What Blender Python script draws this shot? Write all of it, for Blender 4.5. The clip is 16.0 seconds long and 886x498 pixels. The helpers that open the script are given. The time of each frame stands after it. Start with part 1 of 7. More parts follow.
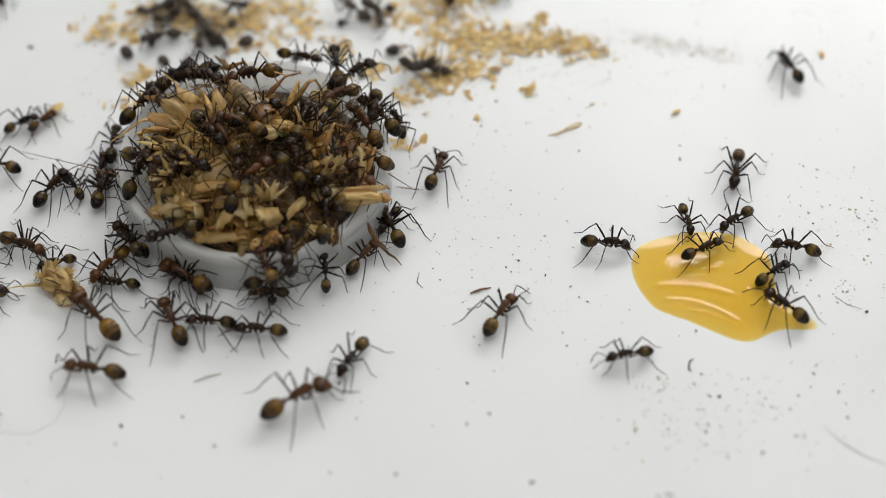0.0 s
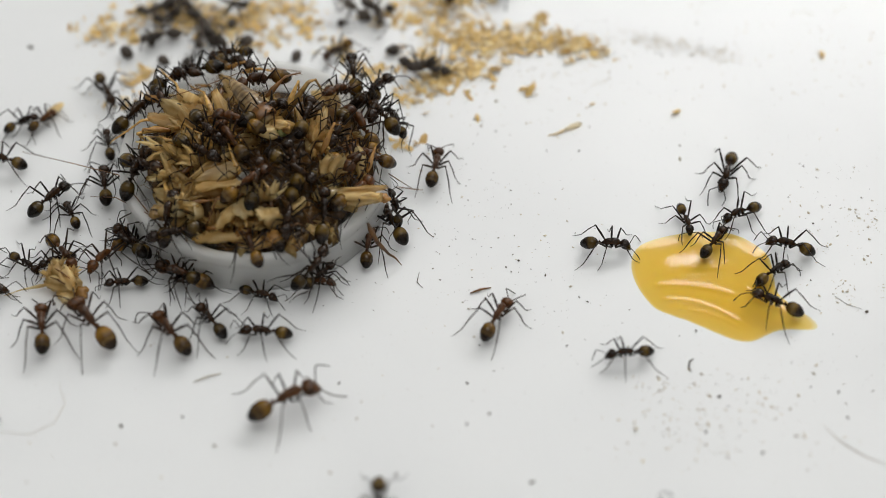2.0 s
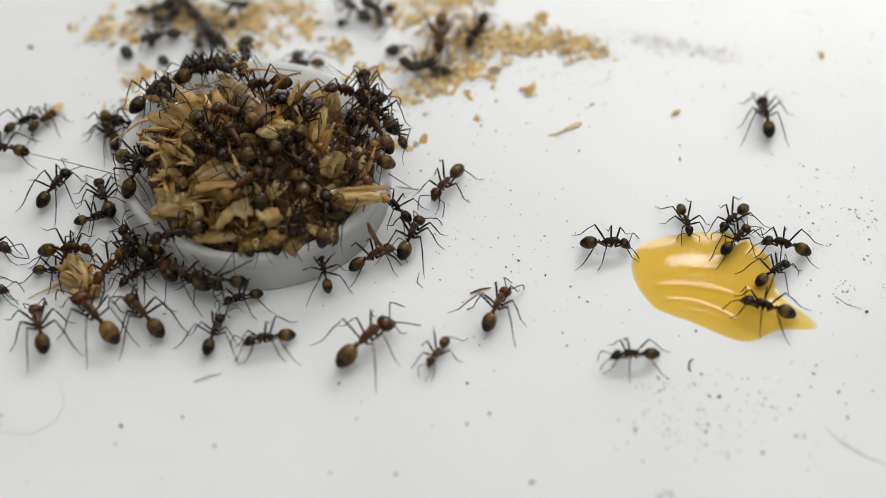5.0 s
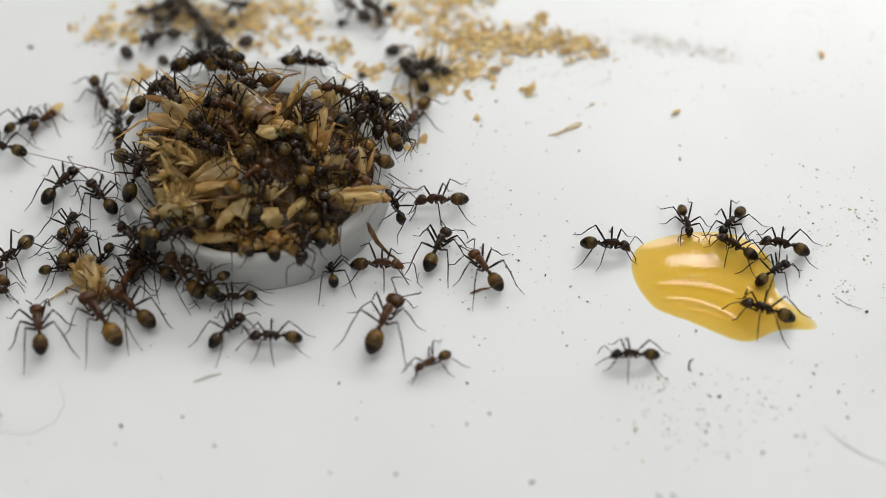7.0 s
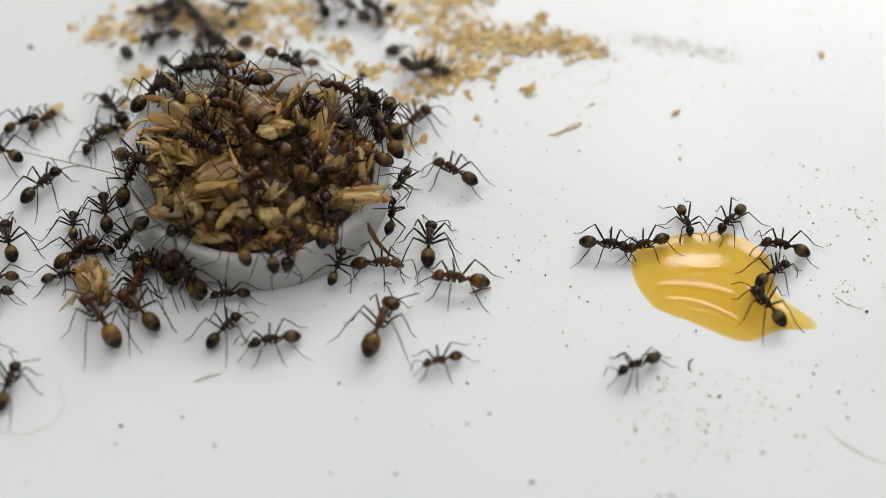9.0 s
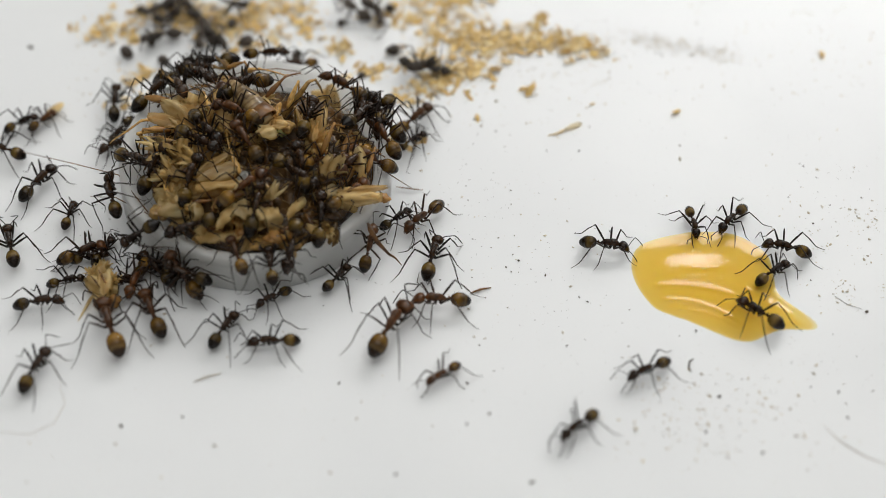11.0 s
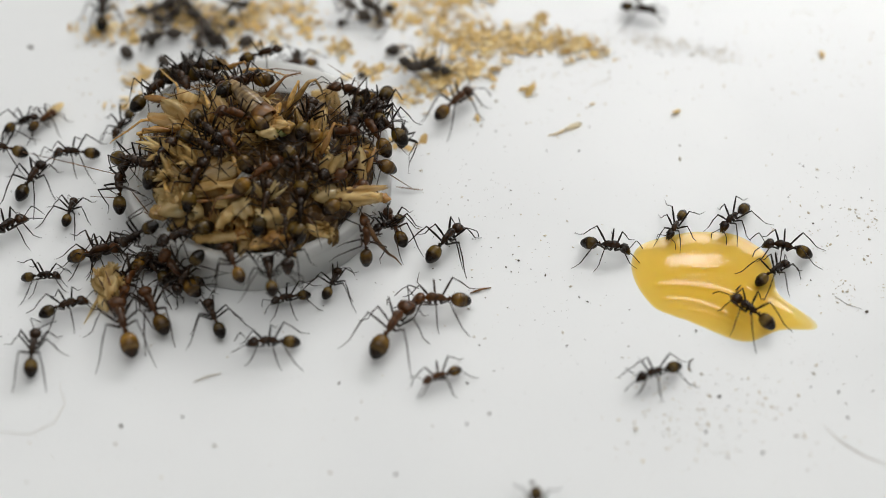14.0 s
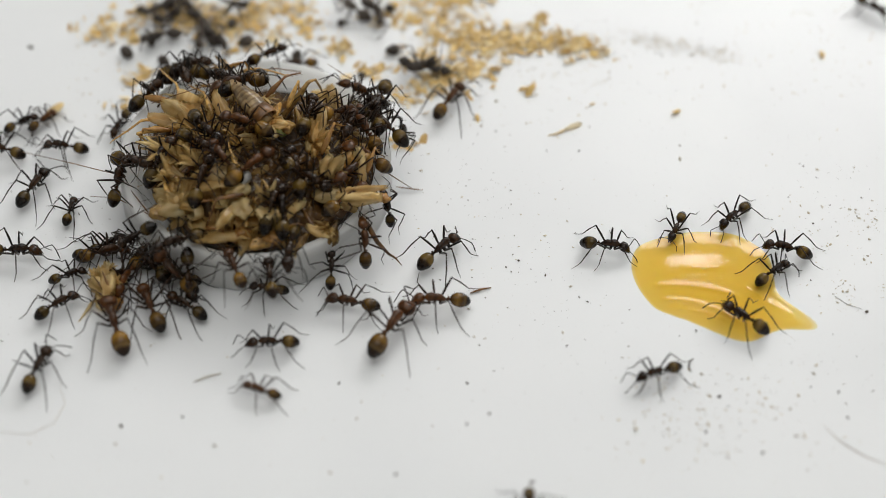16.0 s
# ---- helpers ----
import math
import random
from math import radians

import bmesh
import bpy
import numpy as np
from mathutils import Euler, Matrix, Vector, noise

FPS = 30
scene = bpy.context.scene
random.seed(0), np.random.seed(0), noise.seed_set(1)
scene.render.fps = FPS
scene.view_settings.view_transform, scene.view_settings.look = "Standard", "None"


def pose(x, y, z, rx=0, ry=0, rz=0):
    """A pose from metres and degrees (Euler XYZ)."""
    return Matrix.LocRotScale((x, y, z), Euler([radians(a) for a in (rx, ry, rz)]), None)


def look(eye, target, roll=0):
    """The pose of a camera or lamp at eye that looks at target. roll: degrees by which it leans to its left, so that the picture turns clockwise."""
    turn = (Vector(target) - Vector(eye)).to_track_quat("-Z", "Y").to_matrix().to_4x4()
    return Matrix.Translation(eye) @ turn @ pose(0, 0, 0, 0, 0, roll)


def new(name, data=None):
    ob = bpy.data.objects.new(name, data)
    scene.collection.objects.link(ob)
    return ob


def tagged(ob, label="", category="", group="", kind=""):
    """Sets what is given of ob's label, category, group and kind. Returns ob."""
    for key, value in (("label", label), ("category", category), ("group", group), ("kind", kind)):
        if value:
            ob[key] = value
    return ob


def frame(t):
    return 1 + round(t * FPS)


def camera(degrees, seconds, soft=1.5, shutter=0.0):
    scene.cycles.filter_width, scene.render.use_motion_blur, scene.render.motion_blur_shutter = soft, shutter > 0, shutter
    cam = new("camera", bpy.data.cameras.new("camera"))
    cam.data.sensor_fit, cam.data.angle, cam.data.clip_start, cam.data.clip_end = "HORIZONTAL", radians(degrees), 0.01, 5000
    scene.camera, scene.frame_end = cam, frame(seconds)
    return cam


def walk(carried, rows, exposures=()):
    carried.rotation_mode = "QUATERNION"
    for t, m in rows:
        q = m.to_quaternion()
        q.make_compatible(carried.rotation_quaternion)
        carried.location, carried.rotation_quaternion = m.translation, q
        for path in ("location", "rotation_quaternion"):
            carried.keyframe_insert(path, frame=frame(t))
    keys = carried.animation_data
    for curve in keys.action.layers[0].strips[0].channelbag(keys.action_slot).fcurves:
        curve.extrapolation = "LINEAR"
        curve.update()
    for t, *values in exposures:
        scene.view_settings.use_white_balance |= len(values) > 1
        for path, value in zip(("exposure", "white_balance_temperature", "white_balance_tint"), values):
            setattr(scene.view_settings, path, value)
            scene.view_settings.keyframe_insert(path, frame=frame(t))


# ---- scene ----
MM = 0.001
# ---- camera: a macro lens on a stand, looking down on the arena ----
cam = camera(18.0, 16.0, soft=0.7, shutter=0.4)
EYE = (0.0, -0.20191, 0.23391)
cam.data.dof.use_dof = True
cam.data.dof.focus_distance = 0.3085
cam.data.dof.aperture_fstop = 11.0
walk(cam, [(0, look(EYE, (0, 0, 0))), (16, look(EYE, (0, 0, 0)))], exposures=[(0, 0.26), (16, 0.26)])

# ---- world and lamps: an indoor room with a long ceiling panel, plus unseen fills ----
world = bpy.data.worlds.new("room_air")
world.use_nodes = True
world.node_tree.nodes["Background"].inputs[0].default_value = (0.9, 0.95, 1.0, 1)
world.node_tree.nodes["Background"].inputs[1].default_value = 0.3
scene.world = world


def area_lamp(name, at, target, w, h, watts, colour=(1, 1, 1)):
    data = bpy.data.lights.new(name, "AREA")
    data.shape, data.size, data.size_y, data.energy, data.color = "RECTANGLE", w, h, watts, colour
    ob = new(name, data)
    ob.matrix_world = look(at, target)
    return ob


area_lamp("ceiling_panel_light", (0, 0.0, 1.66), (0, 0.1, 0), 1.9, 1.4, 12.0, (0.985, 0.988, 0.97))
# wide fill added before the solid north wall to lift the far floor
area_lamp("north_fill_light", (0.4, 1.33, 0.96), (0.1, 0, 0.45), 2.2, 0.5, 18.0, (0.985, 0.99, 0.985))
# no real bench lamp: unseen fill, grades the floor from far right to near left
area_lamp("rear_fill_light", (0.20, 0.66, 0.54), (0.0, 0.0, 0), 0.6, 0.14, 0.85, (1.0, 0.985, 0.955))
area_lamp("tube_lamp_light", (0.10, 0.6125, 0.66), (0.02, 0, 0), 0.045, 0.02, 0.055, (1.0, 0.985, 0.955))


# ---- materials ----
def material(name):
    m = bpy.data.materials.new(name)
    m.use_nodes = True
    return m, m.node_tree.nodes, m.node_tree.links, m.node_tree.nodes["Principled BSDF"]


def put(nodes, kind, **values):
    n = nodes.new(kind)
    for k, v in values.items():
        n.inputs[k.replace("_", " ")].default_value = v
    return n


def ramp(nodes, links, source, stops):
    r = nodes.new("ShaderNodeValToRGB")
    els = r.color_ramp.elements
    while len(els) < len(stops):
        els.new(0.5)
    for e, (p, c) in zip(els, stops):
        e.position, e.color = p, (*c, 1)
    links.new(source, r.inputs[0])
    return r


def relief(nodes, links, b, scale, strength, distance, detail=4):
    co = nodes.new("ShaderNodeTexCoord")
    nz = put(nodes, "ShaderNodeTexNoise", Scale=scale, Detail=detail)
    links.new(co.outputs["Object"], nz.inputs["Vector"])
    bump = put(nodes, "ShaderNodeBump", Strength=strength, Distance=distance)
    links.new(nz.outputs["Fac"], bump.inputs["Height"])
    links.new(bump.outputs["Normal"], b.inputs["Normal"])
    return nz


def surface(name, dark, light, scale, rough=0.4, bump=0.3, distance=0.00005, vary=0.25, metal=0.0, spec=0.5, sub=0.0, coat=0.0):
    """A noisy two-tone surface whose objects differ a little from one another."""
    m, nodes, links, b = material(name)
    nz = relief(nodes, links, b, scale, bump, distance)
    r = ramp(nodes, links, nz.outputs["Fac"], [(0.3, dark), (0.72, light)])
    info = nodes.new("ShaderNodeObjectInfo")
    hsv = nodes.new("ShaderNodeHueSaturation")
    mr = put(nodes, "ShaderNodeMapRange", To_Min=1 - vary, To_Max=1 + vary)
    links.new(info.outputs["Random"], mr.inputs["Value"])
    links.new(mr.outputs["Result"], hsv.inputs["Value"])
    links.new(r.outputs[0], hsv.inputs["Color"])
    links.new(hsv.outputs[0], b.inputs["Base Color"])
    b.inputs["Roughness"].default_value = rough
    b.inputs["Metallic"].default_value = metal
    b.inputs["Specular IOR Level"].default_value = spec
    b.inputs["Subsurface Weight"].default_value = sub
    b.inputs["Subsurface Scale"].default_value = 0.0006
    b.inputs["Coat Weight"].default_value = coat
    return m


def see_through(m, amount, colour, clear=0.0):
    """Lets part of the light pass through a thin sheet, scattered or straight (clear)."""
    nodes, links = m.node_tree.nodes, m.node_tree.links
    out = nodes["Principled BSDF"].outputs[0]
    for kind, share, tint in (("ShaderNodeBsdfTranslucent", amount, colour), ("ShaderNodeBsdfTransparent", clear, (1.0, 0.9, 0.7))):
        if share > 0:
            t = put(nodes, kind, Color=(*tint, 1))
            mix = nodes.new("ShaderNodeMixShader")
            mix.inputs[0].default_value = share
            links.new(out, mix.inputs[1])
            links.new(t.outputs[0], mix.inputs[2])
            out = mix.outputs[0]
    links.new(out, nodes["Material Output"].inputs["Surface"])
    return m


def veined(m, scale, amount):
    """Adds brown veins that run along the sheet, and stains."""
    nodes, links = m.node_tree.nodes, m.node_tree.links
    co = nodes.new("ShaderNodeTexCoord")
    way = nodes.new("ShaderNodeMapping")
    way.inputs["Scale"].default_value = (0.07, 1.0, 0.5)
    links.new(co.outputs["Object"], way.inputs["Vector"])
    net = nodes.new("ShaderNodeTexVoronoi")
    net.feature = "DISTANCE_TO_EDGE"
    net.inputs["Scale"].default_value = scale
    links.new(way.outputs[0], net.inputs["Vector"])
    line = ramp(nodes, links, net.outputs["Distance"], [(0.02, (0.30, 0.17, 0.06)), (0.2, (1, 1, 1))])
    blot = put(nodes, "ShaderNodeTexNoise", Scale=330.0, Detail=4.0)
    links.new(co.outputs["Object"], blot.inputs["Vector"])
    stain = ramp(nodes, links, blot.outputs["Fac"], [(0.36, (0.20, 0.09, 0.02)), (0.56, (1, 1, 1))])
    b, source = nodes["Principled BSDF"], None
    for link in links:
        if link.to_socket == b.inputs["Base Color"]:
            source = link.from_socket
    for tint, weight in ((line, amount), (stain, 0.4)):
        mix = nodes.new("ShaderNodeMixRGB")
        mix.blend_type, mix.inputs[0].default_value = "MULTIPLY", weight
        links.new(source, mix.inputs[1])
        links.new(tint.outputs[0], mix.inputs[2])
        source = mix.outputs[0]
    links.new(source, b.inputs["Base Color"])
    return m


def island_surface(name, colours, rough=0.6, scale=900.0, sub=0.0):
    """For loose litter: each island takes a tone of its own."""
    m, nodes, links, b = material(name)
    nz = relief(nodes, links, b, scale, 0.4, 0.00008)
    geo = nodes.new("ShaderNodeNewGeometry")
    n = len(colours)
    r = ramp(nodes, links, geo.outputs["Random Per Island"], [(i / max(1, n - 1), c) for i, c in enumerate(colours)])
    mix = nodes.new("ShaderNodeMixRGB")
    mix.blend_type = "MULTIPLY"
    mix.inputs[0].default_value = 0.5
    g = ramp(nodes, links, nz.outputs["Fac"], [(0.3, (0.55, 0.5, 0.45)), (0.7, (1.1, 1.08, 1.0))])
    links.new(r.outputs[0], mix.inputs[1])
    links.new(g.outputs[0], mix.inputs[2])
    links.new(mix.outputs[0], b.inputs["Base Color"])
    b.inputs["Roughness"].default_value = rough
    b.inputs["Subsurface Weight"].default_value = sub
    b.inputs["Subsurface Scale"].default_value = 0.0005
    return m


def arena_material():
    m, nodes, links, b = material("white_glossy_plastic")
    co = nodes.new("ShaderNodeTexCoord")
    big = put(nodes, "ShaderNodeTexNoise", Scale=38.0, Detail=5.0)
    links.new(co.outputs["Object"], big.inputs["Vector"])
    r = ramp(nodes, links, big.outputs["Fac"], [(0.3, (0.765, 0.77, 0.775)), (0.7, (0.80, 0.803, 0.805))])
    fine = put(nodes, "ShaderNodeTexNoise", Scale=2600.0, Detail=3.0)
    links.new(co.outputs["Object"], fine.inputs["Vector"])
    f = ramp(nodes, links, fine.outputs["Fac"], [(0.24, (0.86, 0.85, 0.83)), (0.34, (1, 1, 1))])
    mix = nodes.new("ShaderNodeMixRGB")
    mix.blend_type, mix.inputs[0].default_value = "MULTIPLY", 1.0
    links.new(r.outputs[0], mix.inputs[1])
    links.new(f.outputs[0], mix.inputs[2])
    links.new(mix.outputs[0], b.inputs["Base Color"])
    rr = put(nodes, "ShaderNodeMapRange", To_Min=0.16, To_Max=0.28)
    links.new(big.outputs["Fac"], rr.inputs["Value"])
    links.new(rr.outputs["Result"], b.inputs["Roughness"])
    wav = put(nodes, "ShaderNodeTexNoise", Scale=60.0, Detail=2.0)
    links.new(co.outputs["Object"], wav.inputs["Vector"])
    bump = put(nodes, "ShaderNodeBump", Strength=0.12, Distance=0.0006)
    links.new(wav.outputs["Fac"], bump.inputs["Height"])
    links.new(bump.outputs["Normal"], b.inputs["Normal"])
    b.inputs["Specular IOR Level"].default_value = 0.5
    return m


def cap_material():
    m, nodes, links, b = material("milky_plastic")
    nz = relief(nodes, links, b, 500.0, 0.12, 0.00005)
    r = ramp(nodes, links, nz.outputs["Fac"], [(0.3, (0.91, 0.91, 0.895)), (0.7, (0.95, 0.95, 0.935))])
    links.new(r.outputs[0], b.inputs["Base Color"])
    b.inputs["Roughness"].default_value = 0.3
    b.inputs["Transmission Weight"].default_value = 0.12
    b.inputs["IOR"].default_value = 1.2
    b.inputs["Specular IOR Level"].default_value = 0.5
    b.inputs["Coat Weight"].default_value = 0.5
    b.inputs["Coat Roughness"].default_value = 0.2
    return m


def honey_material():
    m, nodes, links, b = material("amber_honey")
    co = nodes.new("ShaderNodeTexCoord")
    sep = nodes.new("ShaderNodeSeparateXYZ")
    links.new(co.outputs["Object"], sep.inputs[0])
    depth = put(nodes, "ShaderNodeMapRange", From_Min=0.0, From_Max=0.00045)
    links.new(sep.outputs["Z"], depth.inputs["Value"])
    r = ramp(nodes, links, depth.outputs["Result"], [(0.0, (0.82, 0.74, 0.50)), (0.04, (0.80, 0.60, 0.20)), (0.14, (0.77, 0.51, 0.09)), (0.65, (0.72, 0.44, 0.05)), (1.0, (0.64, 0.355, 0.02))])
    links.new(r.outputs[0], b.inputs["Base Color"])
    b.inputs["Roughness"].default_value = 0.045
    b.inputs["Specular IOR Level"].default_value = 0.28
    b.inputs["IOR"].default_value = 1.47
    b.inputs["Subsurface Weight"].default_value = 0.35
    b.inputs["Subsurface Radius"].default_value = (1.0, 0.6, 0.2)
    b.inputs["Subsurface Scale"].default_value = 0.0009
    return m


def gaster_material(name, bands):
    """Shiny tergites with hair bands across; bands run from the tip to the front."""
    m, nodes, links, b = material(name)
    co = nodes.new("ShaderNodeTexCoord")
    sep = nodes.new("ShaderNodeSeparateXYZ")
    links.new(co.outputs["Object"], sep.inputs[0])
    nz = relief(nodes, links, b, 4200.0, 0.10, 0.00001)
    wob = put(nodes, "ShaderNodeMath")
    wob.operation = "MULTIPLY_ADD"
    links.new(nz.outputs["Fac"], wob.inputs[0])
    wob.inputs[1].default_value = 0.0005
    links.new(sep.outputs["X"], wob.inputs[2])
    mr = put(nodes, "ShaderNodeMapRange", From_Min=-0.00082, From_Max=0.0012)
    links.new(wob.outputs[0], mr.inputs["Value"])
    r = ramp(nodes, links, mr.outputs["Result"], bands)
    info = nodes.new("ShaderNodeObjectInfo")
    hsv = nodes.new("ShaderNodeHueSaturation")
    vary = put(nodes, "ShaderNodeMapRange", To_Min=0.45, To_Max=1.45)
    links.new(info.outputs["Random"], vary.inputs["Value"])
    links.new(vary.outputs["Result"], hsv.inputs["Value"])
    links.new(r.outputs[0], hsv.inputs["Color"])
    links.new(hsv.outputs[0], b.inputs["Base Color"])
    b.inputs["Roughness"].default_value = 0.22
    b.inputs["Specular IOR Level"].default_value = 0.28
    return m


def ringed_material(name, dark, light, seam_tone):
    """Cricket skin with a dark seam behind each ring."""
    m, nodes, links, b = material(name)
    nz = relief(nodes, links, b, 900.0, 0.5, 0.0001)
    co = nodes.new("ShaderNodeTexCoord")
    wave = put(nodes, "ShaderNodeTexWave", Scale=520.0, Distortion=5.5, Detail=3.0)
    links.new(co.outputs["Object"], wave.inputs["Vector"])
    seam = ramp(nodes, links, wave.outputs["Fac"], [(0.1, seam_tone), (0.5, (1, 1, 1))])
    tone = ramp(nodes, links, nz.outputs["Fac"], [(0.3, dark), (0.7, light)])
    mix = nodes.new("ShaderNodeMixRGB")
    mix.blend_type, mix.inputs[0].default_value = "MULTIPLY", 0.85
    links.new(tone.outputs[0], mix.inputs[1])
    links.new(seam.outputs[0], mix.inputs[2])
    links.new(mix.outputs[0], b.inputs["Base Color"])
    b.inputs["Roughness"].default_value = 0.35
    return m


ARENA = arena_material()
WALL = surface("painted_plaster", (0.70, 0.70, 0.69), (0.76, 0.76, 0.75), 9.0, 0.9, 0.2, 0.002, 0.0)
CAP = see_through(cap_material(), 0.52, (0.94, 0.94, 0.93))
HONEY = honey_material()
DARK = surface("dark_chitin", (0.008, 0.004, 0.0018), (0.046, 0.020, 0.007), 2600.0, 0.25, 0.25, 0.00003, 0.5, spec=0.3)
RUST = surface("rust_chitin", (0.030, 0.011, 0.003), (0.125, 0.044, 0.009), 2600.0, 0.28, 0.25, 0.00003, 0.5, spec=0.35)
LEG = surface("leg_chitin", (0.0055, 0.0035, 0.0022), (0.016, 0.0095, 0.0055), 3000.0, 0.34, 0.2, 0.00002, 0.4, spec=0.25)
SHIN = surface("shin_chitin", (0.016, 0.010, 0.007), (0.042, 0.027, 0.018), 3000.0, 0.38, 0.2, 0.00002, 0.4, spec=0.25)
LEG_RUST = surface("rust_leg_chitin", (0.013, 0.007, 0.004), (0.042, 0.022, 0.012), 3000.0, 0.38, 0.2, 0.00002, 0.4, spec=0.3)
GASTER = gaster_material("banded_gaster", [(0.0, (0.006, 0.0035, 0.002)), (0.26, (0.007, 0.0035, 0.0015)), (0.42, (0.016, 0.008, 0.0025)), (0.62, (0.105, 0.062, 0.011)), (0.84, (0.070, 0.041, 0.007)), (1.0, (0.016, 0.008, 0.003))])
GASTER_GOLD = gaster_material("golden_banded_gaster", [(0.0, (0.012, 0.006, 0.003)), (0.25, (0.020, 0.010, 0.004)), (0.32, (0.085, 0.050, 0.018)), (0.38, (0.10, 0.060, 0.018)), (0.46, (0.06, 0.03, 0.008)),
                                                       (0.58, (0.11, 0.055, 0.009)), (0.72, (0.19, 0.098, 0.013)), (0.88, (0.13, 0.065, 0.011)), (1.0, (0.07, 0.034, 0.010))])
DUSTY = surface("dusty_chitin", (0.025, 0.018, 0.014), (0.085, 0.064, 0.048), 1800.0, 0.65, 0.3, 0.00004, 0.4)
WING = veined(see_through(surface("wing_membrane", (0.88, 0.62, 0.22), (0.98, 0.88, 0.56), 700.0, 0.2, 0.6, 0.00012, 0.4, spec=0.4), 0.45, (0.97, 0.74, 0.36), 0.25), 2400.0, 0.4)
TAN = surface("cricket_cuticle", (0.20, 0.09, 0.018), (0.70, 0.43, 0.12), 1300.0, 0.38, 0.5, 0.0001, 0.4)
PALE = veined(see_through(surface("cricket_flesh", (0.88, 0.60, 0.21), (0.99, 0.88, 0.52), 800.0, 0.25, 0.7, 0.00015, 0.25), 0.38, (0.98, 0.82, 0.48), 0.12), 2000.0, 0.25)
RINGED = ringed_material("ringed_cricket_skin", (0.05, 0.028, 0.010), (0.42, 0.29, 0.13), (0.62, 0.48, 0.34))
for wet in (WING, PALE, TAN, RINGED):
    wet.node_tree.nodes["Principled BSDF"].inputs["Coat Weight"].default_value = 0.5
    wet.node_tree.nodes["Principled BSDF"].inputs["Coat Roughness"].default_value = 0.14
AMBER = surface("amber_cricket_shell", (0.15, 0.065, 0.015), (0.36, 0.19, 0.055), 900.0, 0.24, 0.5, 0.0001, 0.35, spec=0.4)
BROWN = surface("brown_cricket_shell", (0.05, 0.019, 0.004), (0.24, 0.105, 0.022), 900.0, 0.32, 0.5, 0.0001, 0.4)
# brown mash; its near-black tones paint the shade in gaps of the heap
MASH = surface("mash_and_gap_shade", (0.008, 0.0035, 0.001), (0.17, 0.085, 0.026), 420.0, 0.25, 0.9, 0.0005, 0.0)
SCRAPS = island_surface("cricket_scraps_tones", [(0.02, 0.009, 0.003), (0.36, 0.20, 0.06), (0.06, 0.028, 0.008), (0.60, 0.42, 0.17), (0.14, 0.065, 0.016), (0.03, 0.013, 0.004), (0.50, 0.30, 0.09)], 0.25)
HUSK = island_surface("grain_husk", [(0.78, 0.53, 0.19), (0.86, 0.68, 0.36), (0.42, 0.26, 0.09), (0.84, 0.62, 0.26), (0.64, 0.40, 0.12), (0.84, 0.72, 0.48), (0.76, 0.52, 0.20)], 0.7)
GRIT = island_surface("grit_tones", [(0.05, 0.04, 0.03), (0.16, 0.14, 0.12), (0.08, 0.06, 0.05), (0.25, 0.20, 0.14)], 0.8)
DUST = island_surface("dust_tones", [(0.60, 0.56, 0.49), (0.62, 0.55, 0.42), (0.46, 0.43, 0.39), (0.56, 0.47, 0.32)], 0.9)


# ---- mesh helpers ----
def part(name, bm, mat, parent=None, label="", smooth=True):
    me = bpy.data.meshes.new(name)
    bm.to_mesh(me)
    bm.free()
    if smooth:
        me.polygons.foreach_set("use_smooth", [True] * len(me.polygons))
    me.materials.append(mat)
    return piece(name, me, parent, label)


def piece(name, me, parent=None, label=""):
    ob = new(name, me)
    if parent:
        ob.parent = parent
    if label:
        ob["label"] = label
    return ob


def mesh_of(name, bm, mat):
    me = bpy.data.meshes.new(name)
    bm.to_mesh(me)
    bm.free()
    me.polygons.foreach_set("use_smooth", [True] * len(me.polygons))
    me.materials.append(mat)
    return me


def rings(bm, loops, closed_ends=True):
    rows = [[bm.verts.new(p) for p in loop] for loop in loops]
    for a, b in zip(rows, rows[1:]):
        n = len(a)
        for i in range(n):
            bm.faces.new((a[i], a[(i + 1) % n], b[(i + 1) % n], b[i]))
    if closed_ends:
        bm.faces.new(rows[0][::-1])
        bm.faces.new(rows[-1])
    return rows


def loft(sections, n=12, bm=None):
    """A body along x from sections (x, half width, half height, centre z)."""
    bm = bm or bmesh.new()
    loops = []
    for x, w, h, z in sections:
        loops.append([(x * MM, w * MM * math.cos(math.tau * i / n), (z + h * math.sin(math.tau * i / n)) * MM) for i in range(n)])
    rings(bm, loops)
    bmesh.ops.recalc_face_normals(bm, faces=bm.faces[:])
    return bm


def tube(points, radii, n=6, bm=None):
    """A limb through points (mm) with a radius at each."""
    bm = bm or bmesh.new()
    pts = [Vector(p) * MM for p in points]
    loops, side = [], None
    for i, p in enumerate(pts):
        way = (pts[min(i + 1, len(pts) - 1)] - pts[max(i - 1, 0)]).normalized()
        if side is None:
            side = way.orthogonal().normalized()
        side = (side - way * side.dot(way)).normalized()
        up = way.cross(side)
        loops.append([p + (side * math.cos(math.tau * k / n) + up * math.sin(math.tau * k / n)) * radii[i] * MM for k in range(n)])
    rings(bm, loops)
    bmesh.ops.recalc_face_normals(bm, faces=bm.faces[:])
    return bm


def egg(length, width, height, n=10, m=8, tip=0.0, z=0.0):
    """Sections of an egg along x, centred on 0; tip draws its hind end out."""
    out = []
    for i in range(m + 1):
        a = math.pi * (i + 0.12 * (i == 0) - 0.12 * (i == m)) / m
        x, r = math.cos(a), math.sin(a)
        r *= 1 - tip * max(0, -x) ** 1.5
        out.append((x * length / 2, max(0.03, width / 2 * r), max(0.03, height / 2 * r), z))
    return out


